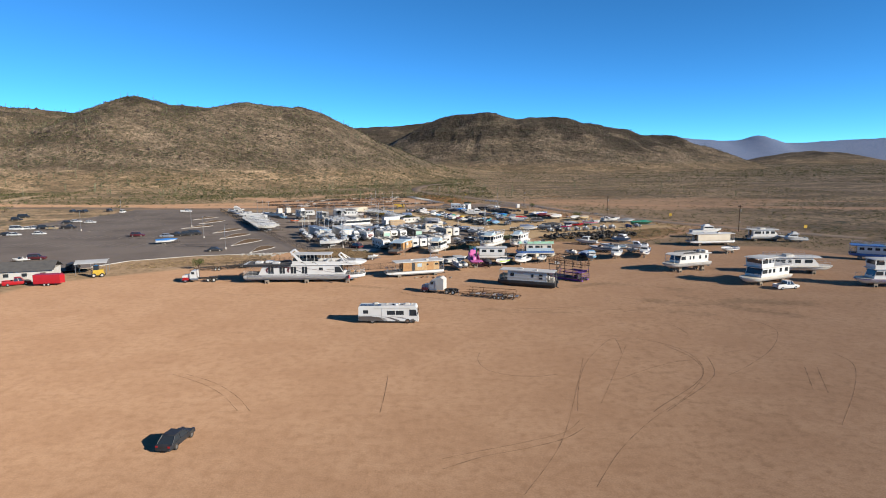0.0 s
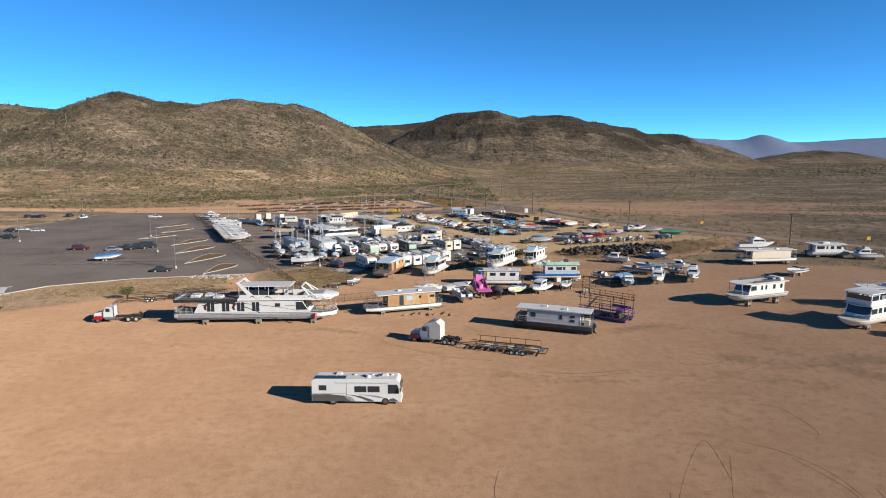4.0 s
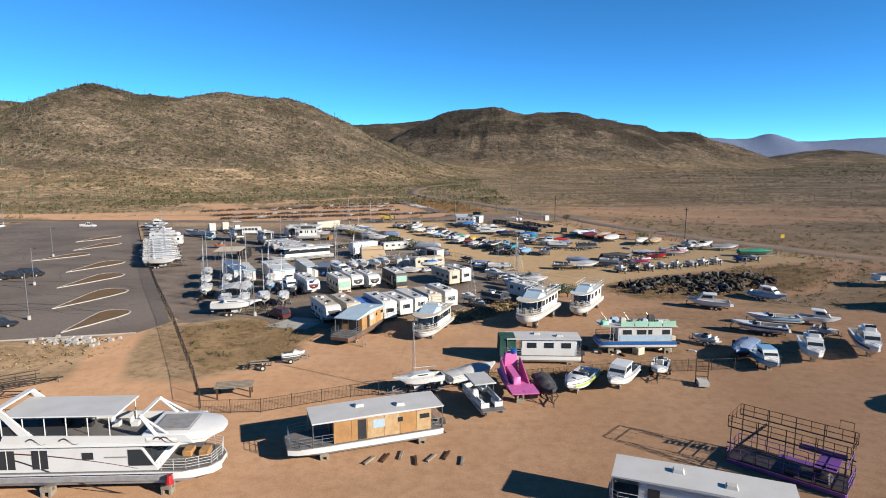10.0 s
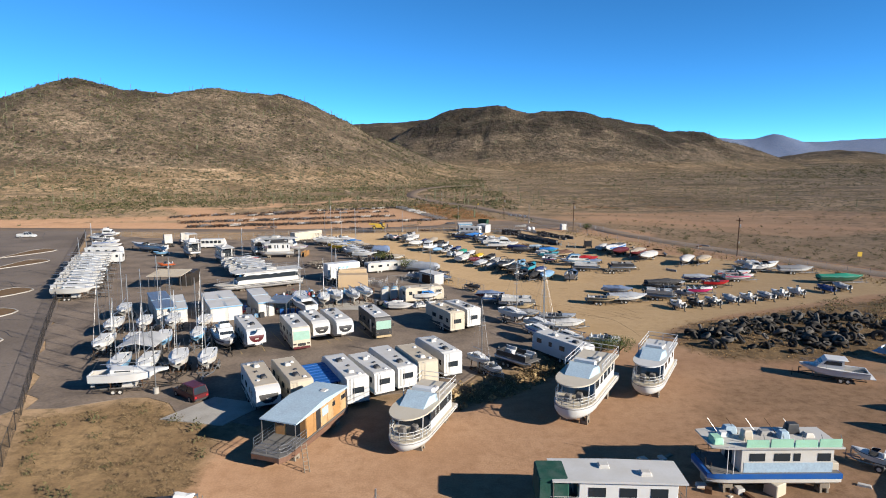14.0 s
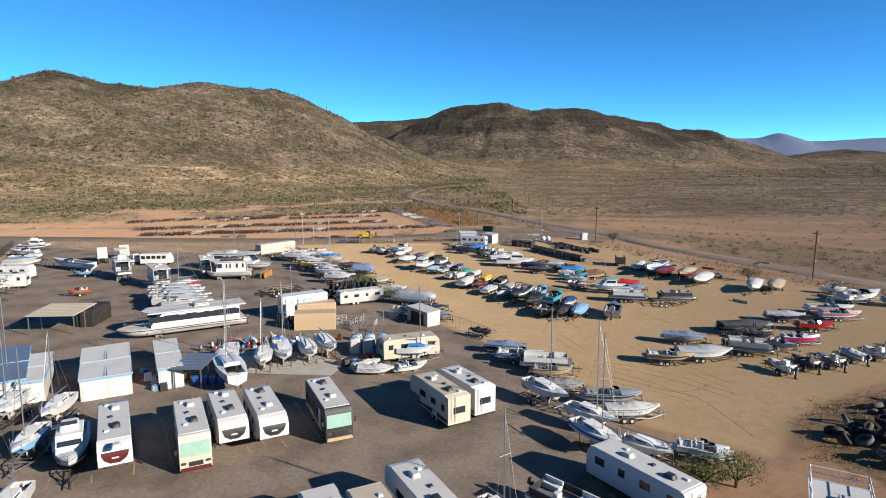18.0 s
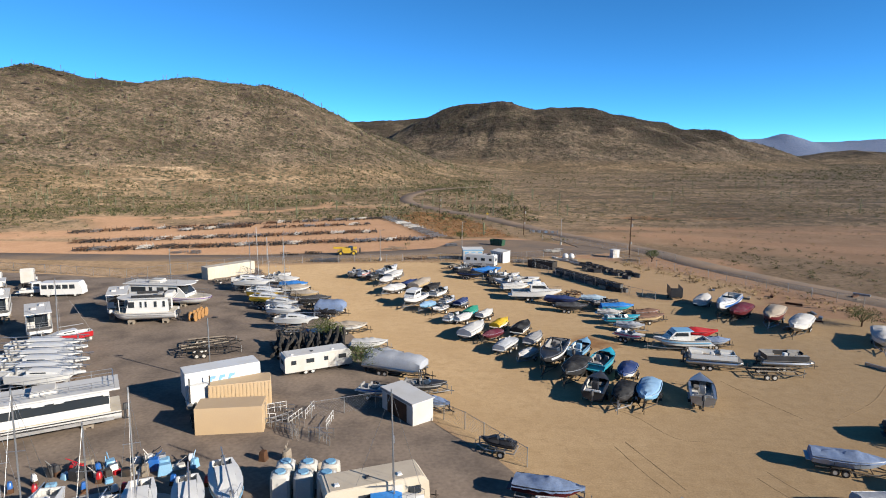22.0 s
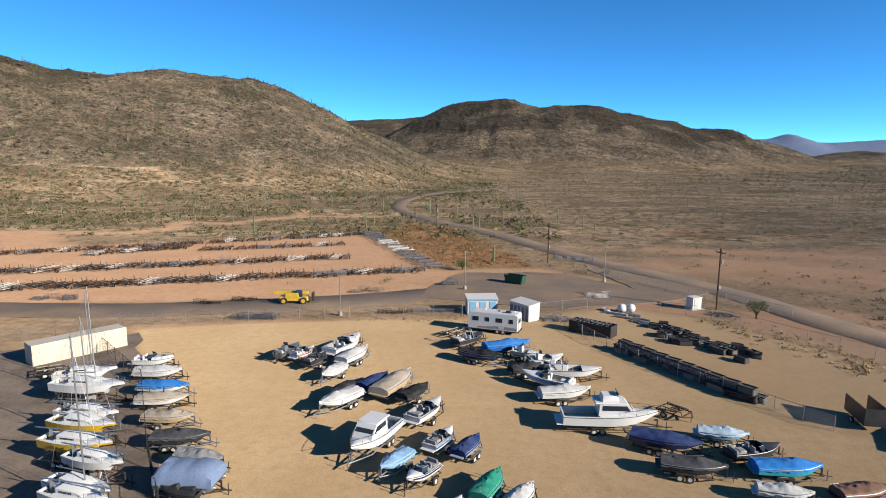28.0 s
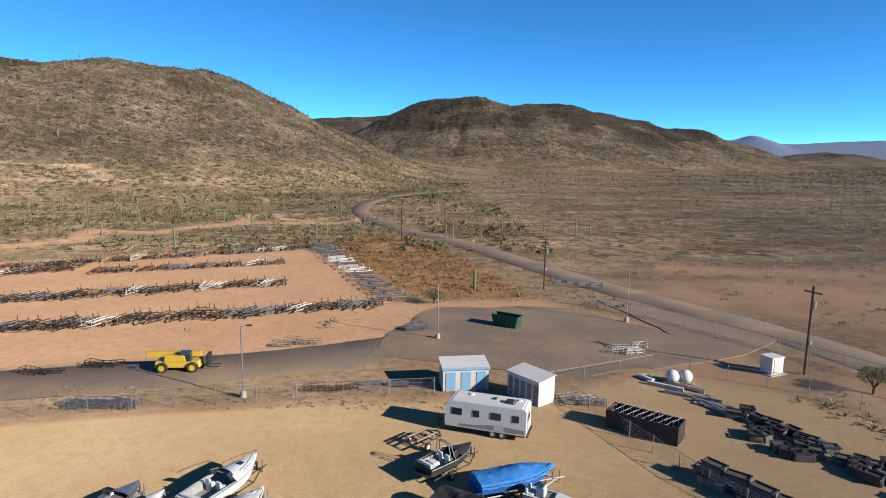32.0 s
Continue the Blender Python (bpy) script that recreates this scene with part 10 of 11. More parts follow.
for k in range(16):
    f = k / 15
    bare_trailer(a[0] + (b[0] - a[0]) * f + rnd.uniform(-0.4, 0.4), a[1] + (b[1] - a[1]) * f, 10 + rnd.uniform(-8, 8), 6.0, rnd.choice([WHITE, ALU, STEEL]))


# ---- tyre heap ----
heap = thing("tyre_heap", 54.0, 221.0, 0, "long heap of worn black lorry tyres", "tyre heap")
DUSTY = surface("dusty_rubber", (0.11, 0.1, 0.088), 0.9, 0, (0.05, 0.045, 0.04), 1.5, 9, 0.6, 0.4, 0.2)
rnd = random.Random(5)
OUT = [(37, 220), (39, 211), (48, 210.5), (60, 214), (70, 220), (73, 229), (66, 232), (56, 231), (45, 227)]
count = 0
while count < 190:
    px, py = rnd.uniform(36, 86), rnd.uniform(209, 240)
    w = float(inside(np.array([px]), np.array([py]), OUT, 0.5)[0])
    if w < 0.9:
        continue
    d = float(inside(np.array([px]), np.array([py]), OUT, 16)[0])
    r = rnd.choice([0.48, 0.55, 0.6, 0.6, 0.75, 0.85, 1.0])
    gz = float(height(np.array([[px]]), np.array([[py]]))[0, 0])
    worn = rnd.choice([RUBBER, RUBBER, RUBBER, DUSTY])
    o = part("tyre", cached(("heap", r), lambda: Shape().wheel(0, 0, 0, r, r * 0.55, 18), "tyre", worn), worn, heap)
    o.location = (px - 54, py - 221, gz + r * 0.45 + max(0, d - 0.5) * 1.7 * rnd.random())
    o.rotation_euler = (rnd.uniform(0.2, 2.6), rnd.uniform(-0.5, 0.5), rnd.uniform(0, 6.3))
    count += 1

# ---- dock floats, racks and scrap beside the sand lot ----
FLOAT = surface("sun_bleached_black_plastic", (0.075, 0.072, 0.068), 0.6, 0, (0.03, 0.03, 0.03), 1.2, 9, 0.6, 0.3, 0.25)


def dock_float(x, y, heading, L, mat, label, z=0.0):
    t = thing("dock_float", x, y, heading, label, "dock float", "stacked dock floats", z=z)
    part("tub", cached(("float", L), lambda: Shape().box(0, 0, 0, L, 1.0, 0.65, 0.94, 0.1), "tub", mat), mat, t)
    part("deck_frame", cached(("floatdeck", L), lambda: Shape().box(0, 0.45, 0.65, L, 0.1, 0.12).box(0, -0.45, 0.65, L, 0.1, 0.12).box(L * 0.45, 0, 0.65, 0.1, 0.9, 0.1).box(-L * 0.45, 0, 0.65, 0.1, 0.9, 0.1), "deck_frame", DARKSTEEL), DARKSTEEL, t)
    return t


a, b = (24.6, 332.4), (32.6, 317.7)
for k in range(30):
    f = k / 29 * 1.15
    px, py = a[0] + (b[0] - a[0]) * f, a[1] + (b[1] - a[1]) * f
    dock_float(px + rnd.uniform(-0.4, 0.9), py + rnd.uniform(-0.5, 0.8), -52 + rnd.uniform(-10, 10), rnd.choice([1.4, 1.8, 2.2]), rnd.choice([FLOAT, FLOAT, RUBBER, GREYWOOD]), "dark plastic dock float in a row on dirt")
    if k % 3 == 1:
        dock_float(px + 0.3, py + 0.3, -52 + rnd.uniform(-10, 10), 1.8, FLOAT, "dark dock float stacked on another one", 0.78)
a, b = (31.5, 343.9), (41.0, 329.0)
for k in range(34):
    f = rnd.random() ** 0.8
    px, py = a[0] + (b[0] - a[0]) * f + rnd.uniform(-2.6, 2.6), a[1] + (b[1] - a[1]) * f + rnd.uniform(-1.5, 2.2)
    dock_float(px, py, -40 + rnd.uniform(-35, 35), rnd.choice([1.2, 1.4, 1.8]), FLOAT if k % 2 else BLACK, "black dock float thrown in a loose heap")
a, b = (27.8, 355.4), (37.2, 335.3)
for k in range(26):
    f = rnd.random()
    px, py = a[0] + (b[0] - a[0]) * f + rnd.uniform(-1.2, 1.8), a[1] + (b[1] - a[1]) * f + rnd.uniform(-1, 1)
    t = thing("scrap_beam", px, py, -50 + rnd.uniform(-25, 25), "pale aluminium dock beam lying on dirt", "scrap", "dock scrap")
    part("beam", Shape().box(0, 0, 0.02, rnd.uniform(1.5, 4.5), rnd.uniform(0.15, 0.5), rnd.uniform(0.1, 0.4)), rnd.choice([ALU, OFFWHITE, STEEL, GREYWOOD]), t)
for q in ((30.5, 352.7), (32.0, 352.7)):
    bl = thing("float_ball", q[0], q[1], 0, "white round tank lying among dock scrap", "tank", "white round tanks")
    part("shell", Shape().loft([[(0.75 * math.sin(e) * math.cos(2 * math.pi * k / 12), 0.75 * math.sin(e) * math.sin(2 * math.pi * k / 12), 0.75 - 0.75 * math.cos(e)) for k in range(12)] for e in [0.15 + 0.35 * q_ for q_ in range(9)]]), WHITE, bl)
for (q, n, sx, sy, m_, nm) in (((-28.2, 346.4), 6, 2.8, 0.4, STEEL, "galvanised racks stacked by the fence"), ((-7.5, 350.8), 4, 2.6, 0.5, RUST, "rusty rack of timbers by the fence"), ((-0.8, 352.0), 5, 2.4, 0.4, STEEL, "steel racks stacked beside the shed"), ((1.8, 372.8), 10, 1.0, 0.8, STEEL, "tangled heap of steel trolleys"), ((19.0, 347.4), 6, 1.8, 0.7, STEEL, "steel frames leaning by the white shed"), ((28.7, 363.4), 7, 2.2, 1.2, OFFWHITE, "pale scrap boards by the gate"), ((-66.8, 357.5), 6, 3.0, 0.6, STEEL, "galvanised racks by the service road"), ((-13.2, 366.2), 5, 2.2, 0.8, GREYWOOD, "grey boards on dirt by the road"), ((-28.2, 346.5), 6, 2.6, 0.5, STEEL, "galvanised racks stacked by the fence"), ((-39.1, 355.4), 3, 2.0, 0.4, DARKSTEEL, "dark beams by the service road"), ((-34.1, 357.6), 4, 2.0, 0.5, DARKSTEEL, "dark beams by the service road")):
    for k in range(n):
        t = thing("metal_rack", q[0] + rnd.uniform(-sx, sx), q[1] + rnd.uniform(-sy, sy), rnd.uniform(-20, 20), nm, "rack", "racks and scrap")
        part("rack_frame", railing(Shape(), [(-1.1, -0.4), (1.1, -0.4), (1.1, 0.4), (-1.1, 0.4), (-1.1, -0.4)], 0.0, rnd.uniform(0.3, 0.9), 2, 0.8, 0.035), m_, t)
for k in range(16):
    x_, y_ = 63 + rnd.uniform(-6, 22), 322 + rnd.uniform(-40, 10)
    t = thing("scrap_beam", x_ - 6, y_ - 12, rnd.uniform(0, 180), "old timber and pipe lying in dry grass", "scrap", "dock scrap")
    part("beam", Shape().box(0, 0, 0.02, rnd.uniform(1, 3), rnd.uniform(0.2, 0.6), rnd.uniform(0.1, 0.5)), rnd.choice([GREYWOOD, RUST, STEEL]), t)
for k in range(26):
    q = (27.3, 179.3)
    t = thing("yard_clutter", q[0] + rnd.uniform(-9, 8), q[1] + rnd.uniform(-3.5, 3.5), rnd.uniform(0, 180), "pale boards and boat parts strewn on dirt", "clutter", "yard clutter")
    part("piece", Shape().box(0, 0, 0, rnd.uniform(0.3, 1.6), rnd.uniform(0.2, 0.8), rnd.uniform(0.08, 0.5), 0.9, 0.03), rnd.choice([OFFWHITE, GREYWOOD, CREAM, RUST]), t)
for k, (q, s) in enumerate((((22.8, 178.7), 1.1), ((28.8, 179.3), 1.0), ((32.8, 179.9), 1.1), ((27.3, 176.7), 1.3))):
    t = thing("float_block", q[0], q[1], 10 * k, "cream foam block under a houseboat", "block", "foam blocks")
    part("block", Shape().box(0, 0, 0, s, s * 0.9, 1.0, 0.97, 0.06), CREAM, t)
for k in range(7):
    q = (-2.5, 147.4)
    t = thing("loose_timber", q[0] - 4 + 1.4 * k, q[1] - 1.2 + 0.5 * (k % 3), 60 + 12 * (k % 4), "rusty skid timber lying on dirt", "timber", "skid timbers")
    part("timber", Shape().box(0, 0, 0, 1.6, 0.22, 0.18), RUST if k % 2 else GREYWOOD, t)

# ---- parking lot markings ----
for r in range(7):
    y0 = 205 + 21 * r
    xr = -48 - 0.53 * (y0 - 190) - 22
    s = Shape()
    for k in range(26):
        s.box(xr - 12 - 3.0 * k, y0, 0.064, 0.12, 9.0, 0.004)
    seam = Shape()
    for off, x0 in ((-4.6, 4), (4.6, -6), (0.2, 10)):
        pts = [(xr + x0 - 1.6 * q, y0 + off + 0.25 * math.sin(0.21 * q + r) + 0.12 * math.sin(1.3 * q)) for q in range(72)]
        pts = [p for p in pts if float(inside(np.array([p[0]]), np.array([p[1]]), PARKING, 0.5)[0]) > 0.9]
        if len(pts) > 2:
            seam.sheet([[(a, b - 0.16 - 0.08 * math.sin(a), 0.066), (a, b + 0.16 + 0.07 * math.sin(1.7 * a), 0.066)] for a, b in pts])
    if seam.v:
        lone("tar_seam", seam, CRACK, "long dark tar seams between parking rows", "crack", kind="structure")
    lone("bay_lines", s, LINEPAINT, "faded white parking bay lines", "line marking", kind="structure")
    cr = Shape()
    rnd = random.Random(200 + r)
    for k in range(34):
        px, py = xr - rnd.uniform(-14, 90), y0 + rnd.uniform(-9, 9)
        pts, hd = [], rnd.uniform(-0.3, 0.3) + (1.4 if k % 3 == 0 else 0)
        for q in range(14):
            pts.append((px, py))
            hd += rnd.uniform(-0.4, 0.4)
            px, py = px + 1.4 * math.cos(hd), py + 1.4 * math.sin(hd)
        pts = [p for p in pts if float(inside(np.array([p[0]]), np.array([p[1]]), PARKING, 0.5)[0]) > 0.9]
        if len(pts) > 2:
            cr.sheet([[(a, b - 0.07, 0.066), (a + 0.05, b + 0.07, 0.066)] for a, b in pts])
    if cr.v:
        lone("tar_cracks", cr, CRACK, "dark tar-filled cracks in old asphalt", "crack", kind="structure")
wash_kerb = Shape()
for (ax, ay), (bx, by) in zip(PARKING[2:5], PARKING[3:6]):
    d = Vector((bx - ax, by - ay, 0)).normalized() * 0.12
    wash_kerb.loft([[(ax + d.y, ay - d.x, 0.0), (ax - d.y, ay + d.x, 0.0), (ax - d.y, ay + d.x, 0.2), (ax + d.y, ay - d.x, 0.2)], [(bx + d.y, by - d.x, 0.0), (bx - d.y, by + d.x, 0.0), (bx - d.y, by + d.x, 0.2), (bx + d.y, by - d.x, 0.2)]])
lone("lot_kerb", wash_kerb, CONCRETE, "pale concrete kerb at the lot edge", "kerb", kind="structure")

# ---- wheel tracks in the dirt ----
TRACK = surface("pressed_dirt", (0.139, 0.084, 0.05), 0.95, 0, (0.172, 0.106, 0.0638), 0.25, 2.5, 1.0, 0.5, 0.2)


def wheel_track(line, width, material, seed):
    """One tyre's track: a thin pressed strip along a smooth line, uneven in width."""
    rnd = random.Random(seed)
    rows, n = [], len(line)
    for i in range(n - 1):
        p0, p1, p2, p3 = (line[max(0, min(n - 1, i + k))] for k in (-1, 0, 1, 2))
        m = max(4, int(math.hypot(p2[0] - p1[0], p2[1] - p1[1]) / 0.7))
        for k in range(m):
            t = k / m
            c, d = [], []
            for a in (0, 1):
                c.append(0.5 * (2 * p1[a] + (p2[a] - p0[a]) * t + (2 * p0[a] - 5 * p1[a] + 4 * p2[a] - p3[a]) * t * t + (3 * p1[a] - p0[a] - 3 * p2[a] + p3[a]) * t ** 3))
                d.append(0.5 * ((p2[a] - p0[a]) + 2 * (2 * p0[a] - 5 * p1[a] + 4 * p2[a] - p3[a]) * t + 3 * (3 * p1[a] - p0[a] - 3 * p2[a] + p3[a]) * t * t))
            q = math.hypot(*d) or 1
            w = width * rnd.uniform(0.15, 1.0) * (0.2 if rnd.random() < 0.15 else 1)
            e, f = (-d[1] / q * w, d[0] / q * w), 0.6
            rows.append([(c[0] + e[0], c[1] + e[1], -0.03), (c[0] + e[0] * f, c[1] + e[1] * f, 0.01), (c[0] - e[0] * f, c[1] - e[1] * f, 0.01), (c[0] - e[0], c[1] - e[1], -0.03)])
    return lone("wheel_track", Shape().loft(rows), material, "thin wheel track pressed into dry dirt", "tracks", kind="structure")


TRACK2 = surface("pressed_sand", (0.17, 0.115, 0.064), 0.95, 0, (0.24, 0.166, 0.094), 0.4, 2.5, 0.9, 0.5, 0.2)
for k, (line, w_, m_) in enumerate((
    ([(31.1, 95.2), (33.9, 93.2), (36.3, 89.2), (36.6, 84.3), (35.4, 79.6), (32.6, 75.4), (29.2, 71.8), (25.6, 68.2), (23.9, 66.3)], 0.11, TRACK),
    ([(38.7, 86.1), (36.9, 79.6), (33.7, 75.0), (29.2, 70.3), (25.4, 66.3)], 0.11, TRACK),
    ([(5.7, 89.3), (5.0, 85.1), (5.9, 81.1), (8.5, 78.8), (12.3, 78.2), (15.9, 79.1)], 0.08, TRACK),
    ([(54.4, 107.6), (56.3, 102.8), (55.3, 97.7), (49.9, 89.6), (43.2, 82.6), (37.9, 78.1)], 0.09, TRACK),
    ([(22.9, 76.8), (27.8, 80.6), (32.8, 83.7), (36.7, 84.9)], 0.08, TRACK),
    ([(15.5, 66.9), (17.9, 76.8), (21.5, 86.1), (27.4, 95.4), (26.6, 87.3)], 0.07, TRACK),
    ([(36.5, 104.8), (39.6, 103.7), (40.4, 97.8), (38.9, 95.4)], 0.08, TRACK),
    ([(18.8, 69.2), (22.1, 76.8), (28.8, 92.6)], 0.06, TRACK),
    ([(-0.1, 53.7), (3.9, 56.1), (8.1, 57.7), (12.6, 59.9), (15.6, 62.9)], 0.11, TRACK),
    ([(-0.1, 55.7), (4.0, 57.4), (8.3, 59.1), (12.9, 61.4), (15.5, 64.9)], 0.08, TRACK),
    ([(13.6, 50.5), (17.9, 57.7), (23.6, 64.9), (29.9, 71.4), (35.1, 79.1), (36.2, 85.9), (34.2, 92.0)], 0.08, TRACK),
    ([(50.2, 81.4), (46.1, 72.5)], 0.13, TRACK),
    ([(51.9, 81.4), (47.5, 71.8)], 0.13, TRACK),
    ([(58.1, 87.5), (57.6, 82.3), (51.6, 73.2), (43.2, 62.7)], 0.08, TRACK),
    ([(7.0, 49.2), (12.1, 59.1), (16.8, 73.6), (20.5, 86.1)], 0.06, TRACK),
    ([(-36.8, 79.5), (-31.5, 76.0), (-27.4, 72.1), (-23.6, 66.8)], 0.07, TRACK),
    ([(-34.9, 79.5), (-29.6, 76.0), (-25.2, 71.3), (-22.2, 66.8)], 0.07, TRACK),
    ([(-7.3, 66.7), (-7.3, 73.4), (-7.5, 79.4)], 0.08, TRACK),
    ([(-9.7, 130.6), (-5.3, 126.8), (-2.6, 124.9), (1.2, 123.1)], 0.1, TRACK),
    ([(-9.2, 129.3), (-4.9, 125.8), (-2.0, 124.2), (1.1, 122.1), (7.9, 120.4)], 0.07, TRACK),
    ([(4.6, 138.3), (6.6, 135.5), (9.4, 134.0), (13.3, 132.3)], 0.1, TRACK),
    ([(5.1, 136.4), (7.3, 134.0), (10.6, 131.8)], 0.08, TRACK),
    ([(13.1, 115.6), (19.1, 115.2), (24.9, 116.3), (29.7, 117.4)], 0.12, TRACK),
    ([(12.4, 111.8), (17.2, 113.7), (21.8, 114.3), (28.0, 116.3)], 0.09, TRACK),
    ([(33.2, 122.4), (35.2, 118.5), (40.5, 119.9), (44.0, 122.9)], 0.12, TRACK),
    ([(30.1, 110.7), (35.4, 113.1), (41.8, 116.3), (49.5, 121.6)], 0.1, TRACK),
    ([(24.3, 233.4), (26.0, 231.2), (29.5, 231.8), (32.3, 234.6)], 0.1, TRACK2),
    ([(25.6, 232.4), (28.5, 229.2), (29.5, 224.5), (30.1, 219.7)], 0.1, TRACK2),
    ([(16.3, 252.9), (17.6, 247.9), (18.8, 244.7)], 0.12, TRACK2),
    ([(17.5, 253.7), (18.9, 249.2), (20.1, 245.2)], 0.12, TRACK2),
    ([(32.8, 269.3), (34.5, 264.1), (36.7, 258.6)], 0.08, TRACK2),
    ([(39.7, 258.7), (46.4, 263.5), (51.6, 268.8)], 0.12, TRACK2),
    ([(16.7, 261.7), (19.8, 259.6), (22.4, 254.5), (26.1, 253.9)], 0.08, TRACK2),
)):
    wheel_track(line, w_, m_, k)

rnd = random.Random(61)
for k in range(4):
    px, py, hd = 25 + 3.1 * k + rnd.uniform(-2, 2), 231 + rnd.uniform(-4, 4), rnd.uniform(1.9, 2.4)
    pts = []
    for q in range(6):
        pts.append((px, py))
        hd += rnd.uniform(-0.08, 0.2)
        px, py = px + 3.4 * math.cos(hd), py + 3.4 * math.sin(hd)
    wheel_track(pts, 0.08, TRACK2, 700 + k)
    wheel_track([(a + 1.3, b + 0.9) for a, b in pts], 0.06, TRACK2, 720 + k)

rubble = Shape()
rnd = random.Random(818)
for k in range(90):
    px, py = -55 + rnd.gauss(0, 2.6), 181.5 + rnd.gauss(0, 1.0)
    r = rnd.uniform(0.12, 0.45)
    rubble.box(px, py, float(height(np.array([[px]]), np.array([[py]]))[0, 0]) - 0.1, r * 2, r * 1.4, r + 0.1, rnd.uniform(0.6, 0.95), 0.05)
lone("concrete_rubble", rubble, CONCRETE, "pale broken concrete tipped at the lot edge", "rubble", kind="stuff", smooth=10)



# ---- desert plants ----
def plant_material(name, c1, c2):
    m = bpy.data.materials.new(name)
    n, l = nodes_of(m)
    b = n["Principled BSDF"]
    g, mx = n.new("ShaderNodeNewGeometry"), n.new("ShaderNodeMix")
    mx.data_type = "RGBA"
    mx.inputs[6].default_value, mx.inputs[7].default_value = (*c1, 1), (*c2, 1)
    l.new(g.outputs["Random Per Island"], mx.inputs[0])
    l.new(mx.outputs[2], b.inputs["Base Color"])
    b.inputs["Roughness"].default_value = 0.85
    b.inputs["Specular IOR Level"].default_value = 0.15
    return m


CREOSOTE = plant_material("creosote_leaves", (0.036, 0.0403, 0.0187), (0.108, 0.0972, 0.0446))
DRYBRUSH = plant_material("dry_brush", (0.144, 0.0972, 0.0468), (0.302, 0.223, 0.115))
OLIVE = plant_material("olive_brush", (0.0612, 0.0612, 0.0288), (0.144, 0.122, 0.0648))
MESQUITE = plant_material("mesquite_leaves", (0.036, 0.0504, 0.0144), (0.0864, 0.101, 0.0324))
CACTUS = plant_material("saguaro_skin", (0.095, 0.105, 0.06), (0.16, 0.16, 0.1))


def scatter(n, x0, x1, y0, y1, seed, keep):
    rng = np.random.default_rng(seed)
    x, y = rng.uniform(x0, x1, n), rng.uniform(y0, y1, n)
    ok = keep(x, y, rng) if keep else np.ones(n, bool)
    return x[ok], y[ok]


def open_desert(x, y, rng):
    """Where nothing is built, driven or bare; patchy."""
    bad = np.maximum.reduce([inside(x, y, PARKING, 2), inside(x, y, YARD, 2), inside(x, y, SAND, 2), inside(x, y, FRONT, 2) , inside(x, y, TRAILER_YARD, 2), inside(x, y, bare, 3) * 0.9,
                             along(x, y, MAIN_ROAD, 5.5, 1), along(x, y, SERVICE, 6.5, 1), along(x, y, [(70, 400), (110, 372), (200, 350), (330, 330)], 9, 4) * 0.85, *(along(x, y, lane, 2.5, 2) for lane in LANES),
                             along(x, y, [(-300, 370), (-180, 378), (-100, 400), (-130, 440)], 9, 4) * 0.9, along(x, y, [(60, 340), (48, 320), (70, 300)], 10, 3) * 0.8,
                             along(x, y, [(-370, 400), (-302, 417), (-311, 465)], 7, 4), along(x, y, [(-150, 446), (-102, 447), (-92, 459), (-99, 480), (-80, 478), (-72, 495), (-55, 510), (-30, 508)], 5, 3) * 0.95, inside(x, y, [(36, 398), (51, 409), (69, 415), (113, 430), (180, 440), (260, 420), (170, 350), (120, 330), (70, 370), (52, 384)], 6) * 0.72])
    patch = 0.6 + 0.55 * rough(x, y, 77, 45, 3)
    return (bad < rng.uniform(0.3, 0.95, x.shape)) & (rng.uniform(0, 1, x.shape) < patch)


def shrubs(name, x, y, size, material, label, seed, leaves=14, flat=0.75, spread=0.5):
    """Many low plants in one mesh: each a loose dome of small tilted leaf clumps with gaps."""
    rng = np.random.default_rng(seed)
    n = len(x)
    z = height(x[None, :], y[None, :])[0]
    r = size[0] + (size[1] - size[0]) * rng.random(n) ** 1.8
    th, ph = rng.uniform(0, 2 * np.pi, (n, leaves)), np.arccos(rng.uniform(0.0, 1.0, (n, leaves)))
    rad = r[:, None] * rng.uniform(0.55, 1.0, (n, leaves)) * (1 + 0.35 * np.sin(2 * th + rng.uniform(0, 6, (n, 1))))
    c = np.stack([x[:, None] + rad * np.sin(ph) * np.cos(th), y[:, None] + rad * np.sin(ph) * np.sin(th), z[:, None] + rad * np.cos(ph) * flat + 0.12 * r[:, None]], -1)
    tri = rng.normal(0, 1, (n, leaves, 3, 3))
    tri /= np.linalg.norm(tri, axis=-1, keepdims=True)
    v = c[:, :, None, :] + tri * (r[:, None, None, None] * spread) * rng.uniform(0.6, 1.2, (n, leaves, 1, 1))
    v[..., 2] = np.maximum(v[..., 2], z[:, None, None] - 0.05)
    v = v.reshape(-1, 3)
    me = bpy.data.meshes.new(name)
    k = n * leaves
    me.vertices.add(k * 3)
    me.vertices.foreach_set("co", v.astype(np.float32).ravel())
    me.loops.add(k * 3)
    me.loops.foreach_set("vertex_index", np.arange(k * 3, dtype=np.int32))
    me.polygons.add(k)
    me.polygons.foreach_set("loop_start", np.arange(0, k * 3, 3, dtype=np.int32))
    me.update()
    me.materials.append(material)
    return tagged(new(name, me), label, "shrubs", kind="stuff")


